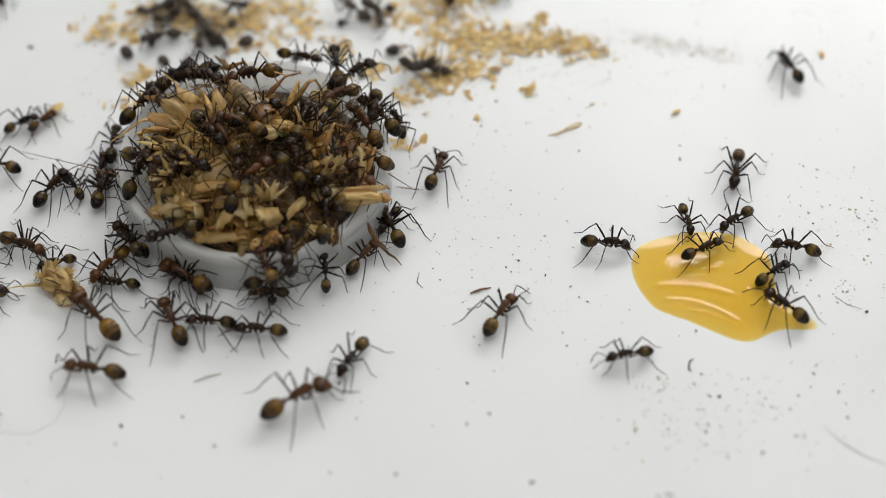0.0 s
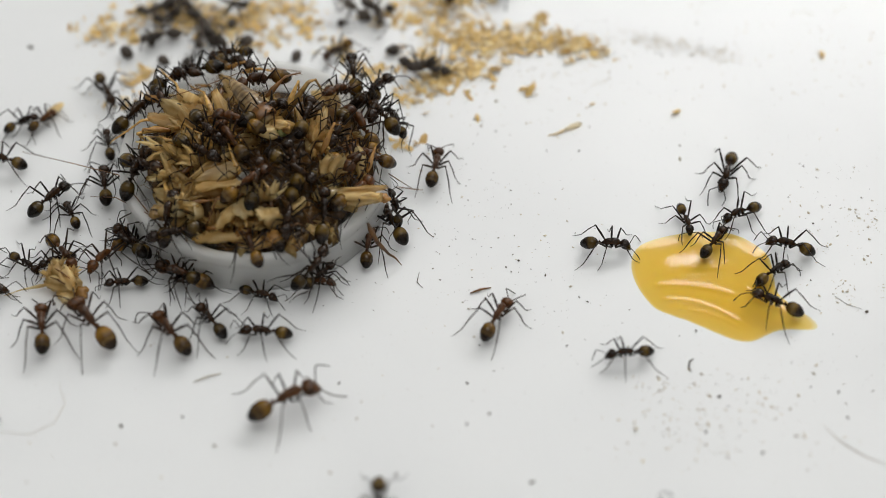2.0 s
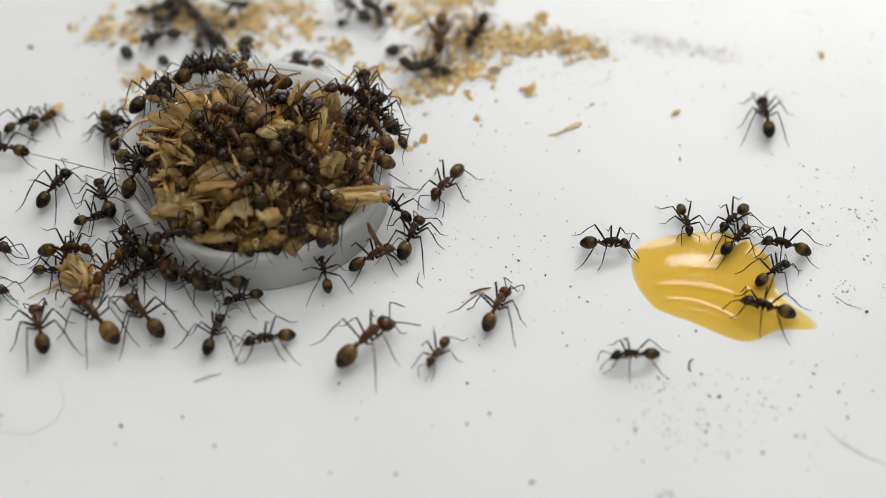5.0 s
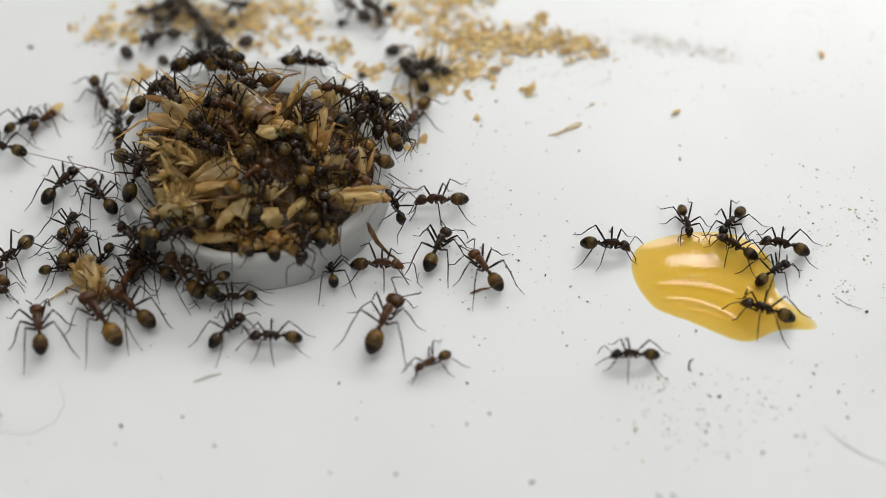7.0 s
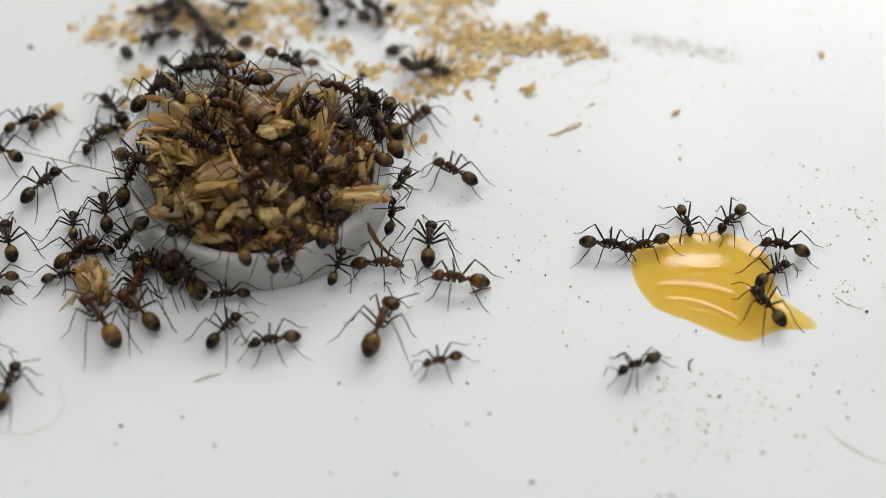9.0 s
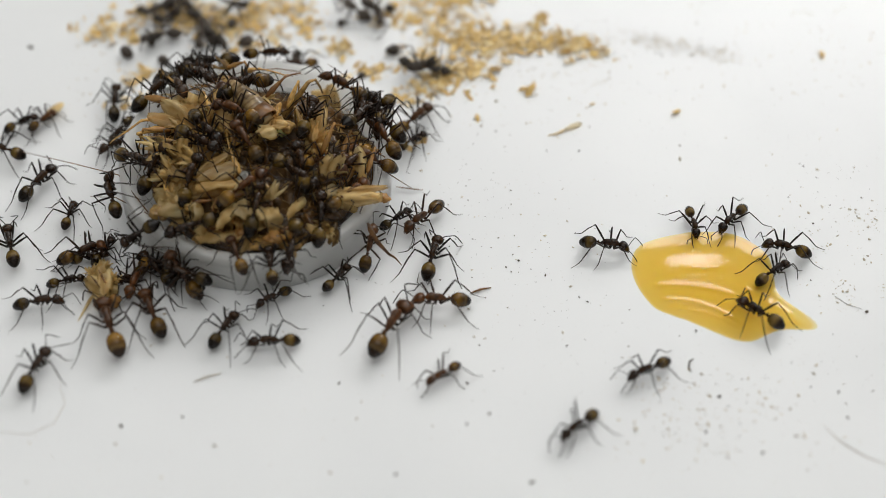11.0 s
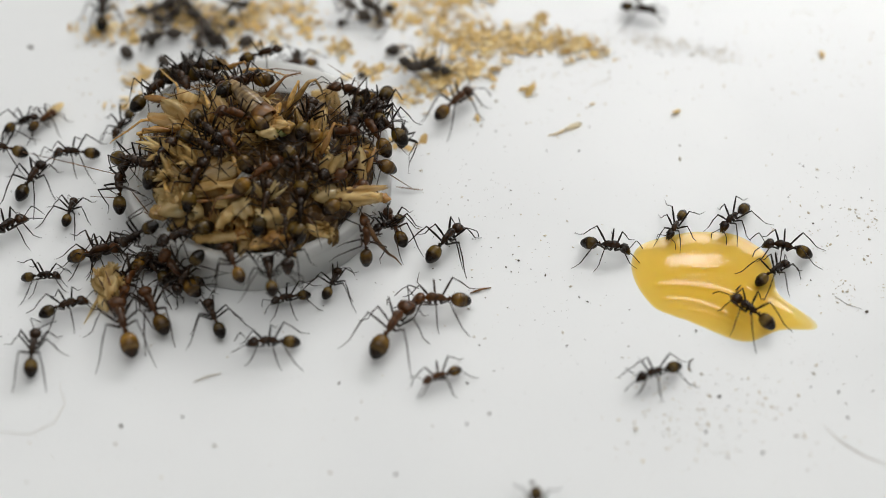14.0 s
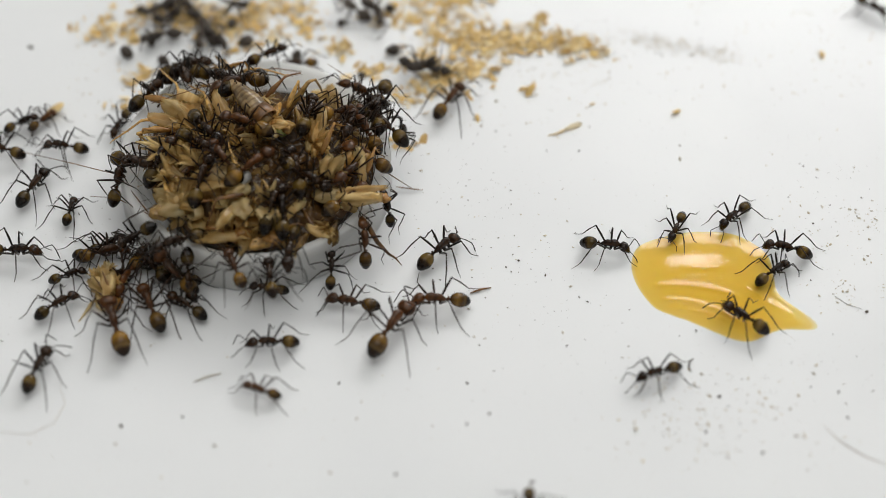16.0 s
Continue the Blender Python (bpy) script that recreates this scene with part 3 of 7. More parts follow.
dead_cricket(-13.42, 18.68, 4.4, ("wing", 6, 0, 0, 0, 40, 20, 80, 0.9), ("wing", 4, 1.2, -0.6, 0.2, 30, -30, 110, 0.8), ("body_shell", 2, -0.6, 0.8, 0.6, 0, -50, 100, 0.8))
dead_cricket(-29.0, 5.6, 8.2, ("wing_tatter", 4, 0, 0, 0.3, 0, 0, 150, 1.1), ("wing_tatter", 5, 1.6, 1.8, 0.4, 0, 0, 120, 1.0), ("wing_tatter", 4, -0.6, -2.6, 0.1, 0, 0, 200, 1.0), ("wing", 5, 2.2, -0.8, 0.9, 12, -8, 30, 1.0))
dead_cricket(-29.2, -0.4, 7.2, ("torn_flesh", 0, 0, 0, 0.2, 0, 0, 20, 1.25), ("torn_flesh", 1, -1.5, -0.6, 0.0, 0, 20, 80, 0.9), ("wing_tatter", 5, 1.2, 0.6, 0.6, 0, 0, 60, 0.9), ("body_shell", 2, 1.8, -0.7, 0.4, 0, -20, 210, 1.0))
dead_cricket(-24.6, 2.6, 9.0, ("wing", 7, 0, 0, 0.5, 24, -6, 18, 0.95), ("wing", 0, 0.4, -1.3, 0.3, -24, -4, 8, 0.95), ("wing", 5, -0.6, 0.9, 0.7, 40, -8, 34, 0.9), ("torn_flesh", 0, 2.6, -1.6, -0.1, 0, 0, 40, 1.0), ("wing_tatter", 2, -2.0, 1.4, 0.4, 0, -25, 150, 1.0))
dead_cricket(-9.8, 0.9, 7.6, ("wing", 4, 0.5, 0, 0.4, 30, 6, 176, 1.0), ("wing", 5, 0.9, 0.4, 0.7, -25, 6, 186, 0.95), ("wing", 6, 0.6, -0.8, 0.5, -40, 8, 170, 1.0), ("torn_flesh", 0, -2.6, 0.2, 0.1, 0, 0, 10, 1.1), ("wing", 6, -3.0, 2.4, 1.1, 70, -50, 70, 1.1), ("wing", 6, -2.0, 2.6, 1.2, 80, -55, 40, 1.1), ("wing_tatter", 4, -2.8, 2.4, 0.4, 0, 0, 80, 0.9))
dead_cricket(-21.5, -1.2, 8.0, ("torn_flesh", 0, 0, 0, 0.3, 0, 0, 100, 1.1), ("torn_flesh", 0, 2.4, -0.8, 0.0, 20, 30, 80, 1.0), ("wing_tatter", 0, 2.6, 0.6, 0.6, 0, -60, 90, 0.9), ("wing", 6, -1.8, -1.4, 0.4, 20, 6, 60, 1.0))
dead_cricket(-29.6, 10.6, 8.4, ("wing", 7, -0.8, 0.6, 0.5, 14, -6, 165, 0.95), ("leg", 1, -0.6, -1.0, 0.5, 0, -4, 190, 0.85), ("wing", 4, 0.4, 1.8, 0.7, -16, -10, 150, 0.9), ("wing", 5, 1.8, -0.4, 0.6, 10, -5, 120, 1.0), ("wing_tatter", 5, 0.8, -0.8, 0.4, 0, 0, 200, 0.9))
dead_cricket(-14.2, 7.2, 9.0, ("wing_tatter", 5, 0, 0, 0.3, 0, 0, 20, 1.1), ("leg", 1, 1.0, -1.6, 0.6, 0, -30, 60, 1.0), ("leg", 2, -0.8, 0.8, 0.7, 0, -35, 120, 1.0), ("wing", 5, 0.6, 1.4, 0.6, 20, -30, 75, 1.0))
for x, y, turn in ((-25.5, -2.6, 20), (-21.4, -4.2, 75), (-17.0, -4.3, 130), (-13.2, -2.6, 160), (-28.6, -0.9, 40)):
    dead_cricket(x, y, 5.4, ("wing", 6, 0, 0, 0.4, 30, -10, turn, 0.9), ("wing_tatter", 5, 0.8, 0.6, 0.4, 0, 0, turn + 60, 0.8), ("leg", 3, -0.8, 0.4, 0.5, 0, -10, turn - 40, 0.75), ("wing", 3, 1.4, 0.2, 0.2, -20, 10, turn + 100, 0.8))
hind_leg = new("dead_cricket")
part("leg", tube([(-18.6, 11.4, 7.0), (-18.0, 12.0, 8.0), (-16.4, 12.6, 10.4), (-14.9, 13.2, 12.7), (-14.6, 13.3, 12.9)], [0.2, 0.42, 0.38, 0.24, 0.22], 8), TAN, hind_leg)
part("shin", tube([(-14.7, 13.3, 12.8), (-14.1, 14.0, 12.4), (-13.7, 15.4, 9.8), (-13.5, 16.2, 8.0)], [0.2, 0.15, 0.13, 0.08], 6), TAN, hind_leg)
tagged(hind_leg, "bent straw-coloured cricket hind leg standing up from the heap", "cricket")
crumb = part("green_crumb", lump_mesh(12), surface("pale_green_crumb", (0.30, 0.36, 0.10), (0.62, 0.66, 0.36), 1400.0, 0.5, 0.6, 0.0001))
crumb.matrix_basis = pose(-17.7 * MM, 8.6 * MM, 9.9 * MM, 0, 10, 40) @ Matrix.Diagonal((0.75, 0.6, 0.7, 1))
tagged(crumb, "small pale green crumb among the dead crickets", "crumb")
flake = part("white_flake", wing_mesh(1.9, 1.5, 0.5, 14), surface("white_flake_tones", (0.66, 0.64, 0.58), (0.86, 0.85, 0.80), 900.0, 0.4, 0.5, 0.0001))
flake.matrix_basis = pose(-21.5 * MM, 1.7 * MM, 9.6 * MM, 20, -25, 70)
tagged(flake, "crumpled white flake on the heap of crickets", "flake")
lone_leg = new("dead_cricket")
part("leg", tube([(-8.17, -1.18, 5.7), (-7.87, -1.63, 5.0), (-7.15, -2.03, 3.5), (-5.94, -2.28, 1.8), (-5.21, -2.25, 1.1), (-4.53, -2.55, 0.2)], [0.14, 0.30, 0.28, 0.16, 0.11, 0.05], 8), BROWN, lone_leg)
tagged(lone_leg, "torn-off brown cricket leg leaning on the side of the cap", "cricket")


def dead_crickets():
    rng = random.Random(11)
    for i in range(30):
        r, a = 11.0 * math.sqrt(rng.random()), rng.uniform(0, math.tau)
        x, y = CAP_X + r * math.cos(a), CAP_Y + r * math.sin(a)
        z, bits = heap_top(x, y) + 0.45, []
        if mound(x, y) - z > 2.4 or x < CAP_X - 9.5 or (y > CAP_Y + 5.5 and x > CAP_X - 3):
            continue
        for kind, n in (("abdomen", 1 if i % 3 == 0 else 0), ("head", 1 if i % 9 == 0 else 0), ("body_shell", 1 if i % 4 == 1 else 0), ("torn_flesh", 1 if i % 6 == 2 else 0), ("wing", rng.choice((1, 2, 2))),
                        ("wing_tatter", rng.choice((1, 2, 3))), ("leg", rng.choice((1, 2, 3)))):
            for _ in range(n):
                lift = {"abdomen": -0.4, "head": -0.2, "wing": 0.35, "wing_tatter": 0.2, "leg": 0.4, "body_shell": 0.0, "torn_flesh": -0.1}[kind]
                bits.append((kind, rng.randrange(24), rng.uniform(-2.2, 2.2), rng.uniform(-2.2, 2.2), lift + rng.uniform(-0.3, 0.4), rng.uniform(-30, 30), rng.uniform(-30, 16), rng.uniform(0, 360), rng.uniform(0.5, 0.9)))
        dead_cricket(x, y, z, *bits)


dead_crickets()


def feelers():
    """Long cricket feelers that hang out over the floor."""
    for pts in ([(-47.48, 12.86, 1.9), (-41.30, 9.58, 3.5), (-35.87, 6.33, 5.2), (-32.14, 0.43, 5.6)],
                [(-39.43, 6.90, 1.0), (-36.26, 4.94, 3.0), (-32.11, 0.10, 5.7)],
                [(-3.11, 8.46, 0.3), (-4.36, 7.95, 2.0), (-6.00, 6.33, 5.4)],
                [(-13.06, 21.25, 7.5), (-11.10, 19.73, 7.2), (-9.61, 19.63, 6.2), (-9.16, 15.91, 5.0)],
                [(-32.5, 14.2, 8.4), (-29.6, 14.7, 9.3), (-26.9, 14.95, 10.2), (-22.37, 17.41, 10.2), (-18.68, 18.84, 9.2), (-16.13, 20.88, 6.6)]):
        ob = part("cricket_feeler", tube(pts, [0.035] + [0.055] * (len(pts) - 2) + [0.07], 5), BROWN)
        tagged(ob, "long thin brown cricket feeler hanging over the rim", "insect feeler", "feelers of dead crickets")


feelers()


# ---- the cricket that the ants drag over the floor ----
def dragged_cricket():
    root = new("cricket")
    ob = part("thorax", lump_mesh(5), PALE, root)
    ob.matrix_basis = pose(0.1 * MM, 0.1 * MM, 1.15 * MM, 0, 0, 12) @ Matrix.Diagonal((1.15, 1.15, 1.0, 1))
    ob = part("torn_flesh", lump_mesh(2), PALE, root)
    ob.matrix_basis = pose(1.1 * MM, -1.0 * MM, 0.9 * MM) @ Matrix.Diagonal((0.85, 0.85, 0.85, 1))
    ob = part("head", lump_mesh(8), AMBER, root)
    ob.matrix_basis = pose(2.3 * MM, 0.2 * MM, 1.1 * MM) @ Matrix.Diagonal((0.55, 0.75, 0.7, 1))
    for length, width, seed, x, y, z, rx, ry, rz in ((4.4, 2.2, 3, -0.4, 0.7, 2.0, 18, 4, 168), (3.6, 2.0, 11, 0.1, -0.6, 1.9, -22, 6, 196), (3.0, 2.0, 6, 0.7, 0.1, 2.3, 4, -6, 150)):
        ob = part("wing", wing_mesh(length, width, 0.35, seed), PALE, root)
        ob.matrix_basis = pose(x * MM, y * MM, z * MM, rx, ry, rz)
    for dx, dy, turn, size in ((-1.5, 0.9, 165, 0.5), (-1.6, -0.5, 200, 0.48), (0.2, 1.3, 95, 0.4)):
        ob = piece("wing_tatter", TATTER_MESHES[4], root)
        ob.matrix_basis = pose(dx * MM, dy * MM, 1.6 * MM, 0, 0, turn) @ Matrix.Diagonal((size, size, size, 1))
    for pts in ([(-1.5, 0.35, 2.35), (-0.4, 0.25, 2.62), (0.7, 0.2, 2.6), (1.7, 0.3, 2.0)], [(-1.2, -0.7, 2.1), (-0.1, -0.6, 2.45), (0.9, -0.55, 2.35)]):
        part("wing_vein", tube(pts, [0.05] + [0.12] * (len(pts) - 2) + [0.06], 6), BROWN, root, "dark brown wing vein")
    bm = cricket_leg_mesh(0.15, 2)
    bmesh.ops.scale(bm, vec=(0.92, 0.5, 0.6), verts=bm.verts[:])
    leg = part("leg", bm, PALE, root)
    tagged(root, "pale straw-coloured torn dead cricket dragged along by ants", "cricket")
    return root, leg


cricket, trailing_leg = dragged_cricket()


# ---- litter on the floor ----
def husks():
    rng = random.Random(21)
    spots = [  # x, y, spread, pieces
        (-25.80, 36.03, 2.6, 60), (-30.56, 36.99, 2.4, 45), (-35.94, 36.99, 2.2, 30), (-19.15, 37.95, 2.6, 45), (-8.51, 27.12, 1.1, 16), (-3.86, 23.00, 1.6, 24),
        (2.38, 27.30, 1.9, 60), (-0.59, 25.28, 1.5, 26), (1.07, 33.84, 2.2, 60), (5.06, 31.96, 2.0, 60), (9.74, 32.52, 2.2, 60)]
    spots += [(13.40, 31.96, 1.8, 30), (17.04, 31.21, 1.4, 22), (-11.92, 31.39, 1.1, 12), (-6.33, 36.99, 2.6, 26), (1.08, 38.43, 2.4, 36), (-40.96, 34.13, 1.2, 14), (-37.36, 33.47, 1.6, 18),
              (-35.87, 26.66, 1.5, 16), (-2.26, 29.90, 2.0, 22), (-4.77, 15.85, 1.0, 9), (-22.27, 32.24, 2.4, 26), (-16.35, 34.60, 2.0, 16), (-35.87, 22.10, 1.2, 8)]
    plan = [(x, y, s) for x, y, s, n in spots for _ in range(int(n * 4.6))]

    def one(i):
        x, y, s = plan[i]
        x, y = rng.gauss(x, s * 1.0), rng.gauss(y, s * 0.66)
        if (x - CAP_X) ** 2 + (y - CAP_Y) ** 2 < 15.6 ** 2:
            y = CAP_Y + math.sqrt(max(0, 15.7 ** 2 - (x - CAP_X) ** 2)) + rng.uniform(0, 1)
        turn = Euler((rng.uniform(-0.6, 0.6), rng.uniform(-0.5, 0.5), rng.uniform(0, math.tau))).to_matrix()
        length = 0.14 + 1.9 * rng.random() ** 3.4
        return chip((x, y, 0.08 + 0.2 * rng.random()), length, length * rng.uniform(0.3, 0.8), 0.02 + 0.02 * length, turn, rng)

    return tagged(joined("husk_litter", one, len(plan), HUSK), "crumbled straw-yellow grain husks scattered behind the cap", "husks", kind="stuff")


husks()


def crumbs():
    """Single tan crumbs and dark grains lying apart on the floor."""
    rng = random.Random(5)
    tan = [(26.90, 13.49, 0.7), (26.91, 20.75, 1.5), (3.97, 19.76, 1.2), (10.10, 24.18, 2.2), (9.26, 24.37, 1.4), (15.11, 29.15, 1.4), (39.43, -17.55, 0.5), (20.17, -24.92, 0.8), (36.94, -25.88, 0.7),
           (46.61, 12.09, 0.4), (-9.02, -23.58, 0.5), (-34.09, -26.91, 0.6), (-23.77, -27.13, 0.6), (4.49, -12.76, 0.4), (2.82, -8.66, 0.5),
           (11.49, 36.03, 1.8), (44.54, 29.90, 1.3), (6.15, 22.55, 0.6), (17.25, 22.01, 0.9), (-8.58, -21.34, 0.4)]
    for x, y, s in tan:
        turn = Euler((rng.uniform(-0.3, 0.3), rng.uniform(-0.3, 0.3), rng.uniform(0, 6))).to_matrix()
        v, f = chip((x, y, s * 0.16), s, s * rng.uniform(0.45, 0.7), s * 0.16, turn, rng)
        me = bpy.data.meshes.new("crumb")
        me.from_pydata(v, [], f)
        me.materials.append(HUSK if s > 0.85 else DUST)
        tagged(new("crumb", me), "small straw-yellow husk crumb on the white floor", "crumb", "crumbs on the floor")
    grains = [(11.21, -3.84, 0.50), (8.33, -1.73, 0.45), (7.50, -3.36, 0.35), (15.72, -7.63, 0.5), (14.82, -6.99, 0.35), (41.84, -20.06, 0.45), (-11.03, -18.84, 0.45), (2.55, -24.25, 0.5),
              (4.87, -22.91, 0.45), (-33.67, -24.62, 0.65), (-27.36, -23.36, 0.55), (29.19, -20.66, 0.6), (33.23, -28.08, 0.6), (42.48, -23.43, 0.5), (9.20, -31.84, 0.7), (-4.84, -30.76, 0.6), (45.92, -9.06, 0.55)]
    grains += [(40.25, -4.57, 0.35), (3.88, -13.69, 0.35), (2.58, -18.84, 0.4), (-7.53, -8.82, 0.3), (-0.88, 2.15, 0.3), (0.69, 0.33, 0.3), (7.63, 8.65, 0.35), (15.51, 14.71, 0.45), (6.09, 17.80, 0.4),
               (-48.52, 31.30, 0.8), (-40.63, 5.08, 0.4), (-48.55, 8.48, 0.4), (40.87, 12.35, 0.35), (38.76, 7.63, 0.3), (11.84, 14.71, 0.4), (-13.00, -8.18, 0.35), (27.28, -11.66, 0.5), (27.53, -25.29, 0.5)]
    for x, y, s in grains:
        turn = Euler((rng.uniform(-0.4, 0.4), rng.uniform(-0.4, 0.4), rng.uniform(0, 6))).to_matrix()
        v, f = chip((x, y, s * 0.2), s, s * rng.uniform(0.5, 0.9), s * 0.22, turn, rng)
        me = bpy.data.meshes.new("grit_grain")
        me.from_pydata(v, [], f)
        me.materials.append(GRIT)
        tagged(new("grit_grain", me), "tiny dark grain of dirt on the white floor", "grit", "grains on the floor")


crumbs()


def dust():
    rng = random.Random(8)
    fields = [(-45, 50, -33, 40, 260), (16, 42, -31, -15, 90), (36, 50, -8, 8, 110), (25, 52, 22, 39, 90), (-2, 14, -12, 10, 40), (45, 48.5, 2.5, 6, 40), (42.5, 45.2, -9, -4.5, 40), (22, 38, -26, -17, 60), (-8, 20, 18, 28, 80), (20, 34, -28, -18, 130), (-4, 22, 24, 36, 260), (34, 50, 24, 38, 90), (-44, -34, 18, 36, 70)]
    for k in range(8):  # the faint smear behind the honey
        x, y = 22.4 + 1.57 * k, 33.1 - 0.47 * k
        fields.append((x - 1.6, x + 1.6, y - 1.3, y + 1.3, 46))
    plan = [f for f in fields for _ in range(f[4])]

    def one(i):
        x0, x1, y0, y1, _ = plan[i]
        s = 0.10 + 0.42 * rng.random() ** 2.6
        turn = Euler((0, 0, rng.uniform(0, 6))).to_matrix()
        return chip((rng.uniform(x0, x1), rng.uniform(y0, y1), s * 0.12), s, s * rng.uniform(0.4, 0.9), s * 0.15, turn, rng)

    return tagged(joined("dust_specks", one, len(plan), DUST), "fine beige and grey dust specks on the floor", "dust", kind="stuff")


dust()


def grit_specks():
    rng = random.Random(18)
    fields = [(-5, 8, -3, 20, 60), (7, 18, -10, 1, 36), (40, 50, 2, 13, 44), (36, 47, -22, -12, 40), (-44, -31, 1, 9, 16), (20, 31, 29.5, 33.0, 70), (-10, 40, -28, 30, 110), (-6, 20, 27, 36, 130), (-40, -20, 26, 38, 120), (20, 36, -27, -17, 50), (-1, 6, -9, 18, 40)]
    plan = [f for f in fields for _ in range(f[4])]

    def one(i):
        x0, x1, y0, y1, _ = plan[i]
        s = 0.09 + 0.26 * rng.random() ** 3
        turn = Euler((0, 0, rng.uniform(0, 6))).to_matrix()
        return chip((rng.uniform(x0, x1), rng.uniform(y0, y1), s * 0.12), s, s * rng.uniform(0.4, 0.9), s * 0.18, turn, rng)

    return tagged(joined("grit_specks", one, len(plan), GRIT), "fine dark grit specks strewn on the white floor", "grit", kind="stuff")


grit_specks()


def fibres():
    root = new("papery_flake")
    ob = part("leaf", wing_mesh(2.3, 0.8, 0.06, 6), see_through(surface("papery_flake_tones", (0.80, 0.70, 0.48), (0.94, 0.90, 0.78), 900.0, 0.5, 0.3, 0.00008, 0.05), 0.4, (0.90, 0.84, 0.70), 0.35), root)
    ob.matrix_basis = pose(0.9 * MM, 0.5 * MM, 0.25 * MM, 3, 2, 30) @ Matrix.Diagonal((1, 1, 0.3, 1))
    part("stalk", tube([(-1.9, -0.75, 0.1), (-1.0, -0.6, 0.16), (-0.4, -0.25, 0.22), (0.1, 0.1, 0.2)], [0.05, 0.10, 0.13, 0.09], 5), HUSK, root)
    root.location = (13.98 * MM, 17.87 * MM, 0)
    tagged(root, "long papery cream-coloured flake on the floor", "flake")
    ob = part("pupa_case", loft(egg(2.6, 1.0, 0.9, m=8), 10), PALE)
    ob.matrix_basis = pose(-44.62 * MM, 20.33 * MM, 1.0 * MM, 0, -8, 42)
    tagged(ob, "pale shrivelled larva husk held by an ant", "insect remains")
    for name, pts, r, mat, label in (
        ("fibre", [(-26.44, -18.77, 0.12), (-25.10, -18.08, 0.2), (-23.56, -17.55, 0.12)], 0.085, DUST, "short straight grey fibre on the white floor"),
        ("fibre", [(26.74, -15.55, 0.1), (26.30, -15.94, 0.12), (26.19, -16.78, 0.1), (26.40, -17.32, 0.1)], 0.09, GRIT, "small hooked dark fibre on the white floor"),
        ("splinter", [(2.96, -6.51, 0.15), (4.07, -6.02, 0.25), (5.24, -5.70, 0.15)], 0.14, BROWN, "short brown splinter of insect leg"),
        ("fibre", [(40.11, -24.77, 0.06), (41.58, -26.76, 0.06), (43.77, -28.44, 0.06), (46.27, -29.75, 0.06)], 0.04, DUST, "long faint bent hair on the floor"),
        ("fibre", [(-46.32, -25.29, 0.05), (-43.33, -25.66, 0.05), (-40.81, -24.18, 0.05), (-39.80, -21.56, 0.05), (-40.75, -18.92, 0.05)], 0.025, DUST, "long faint bent hair on the floor"),
        ("fibre", [(42.70, -6.83, 0.06), (43.94, -8.03, 0.06), (45.41, -8.66, 0.06)], 0.03, GRIT, "thin crooked hair on the white floor"),
        ("fibre", [(-2.60, -3.36, 0.06), (-2.84, -4.82, 0.06), (-2.22, -5.62, 0.06)], 0.05, GRIT, "thin crooked hair on the white floor"),
        ("splinter", [(-5.34, 9.08, 0.2), (-3.94, 8.65, 0.4), (-2.29, 8.65, 0.15)], 0.08, BROWN, "thin brown bristle by the cap"),
    ):
        n = len(pts)
        tagged(part(name, tube(pts, [r * 0.6] + [r] * (n - 2) + [r * 0.5], 5), mat), label, name)


fibres()


# ---- ants ----
LEG_JOINTS = {"front": (1.02, 0.34, 1.20), "middle": (0.50, 0.36, 1.17), "hind": (-0.02, 0.34, 1.18)}
LEG_SHAPES = {  # knee, ankle and toe, from the joint
    "front": ((0.82, 0.88, 1.18), (1.60, 1.34, -0.64), (2.36, 1.62, -1.15)),
    "middle": ((-0.08, 1.16, 1.38), (-0.26, 2.08, -0.66), (-0.50, 2.88, -1.12)),
    "hind": ((-1.16, 1.00, 1.82), (-2.68, 1.72, -0.58), (-3.68, 2.15, -1.13)),
}


def limb(kind, side, mat, stout):
    """Thigh and shin of a leg, both from the hip."""
    knee, ankle, toe = (Vector((p[0], p[1] * side, p[2])) for p in LEG_SHAPES[kind])
    hip = Vector((0, 0, 0))
    mid = hip.lerp(knee, 0.5) + Vector((0, 0, 0.05))
    shin = knee.lerp(ankle, 0.5) + Vector((0, 0.06 * side, 0.04))
    root = Vector((0.06, -0.20 * side, 0.22))
    thigh = tube([root, root.lerp(hip, 0.6), hip, hip.lerp(knee, 0.14), mid, knee.lerp(hip, 0.06), knee], [r * stout for r in (0.17, 0.19, 0.135, 0.10, 0.125, 0.085, 0.075)], 6)
    lower = tube([knee, knee.lerp(ankle, 0.1), shin, ankle, ankle.lerp(toe, 0.5) - Vector((0, 0, 0.06)), toe], [r * stout for r in (0.075, 0.058, 0.076, 0.052, 0.036, 0.022)], 6)
    return mesh_of("leg", thigh, mat), mesh_of("shin", lower, SHIN if mat == LEG else mat)


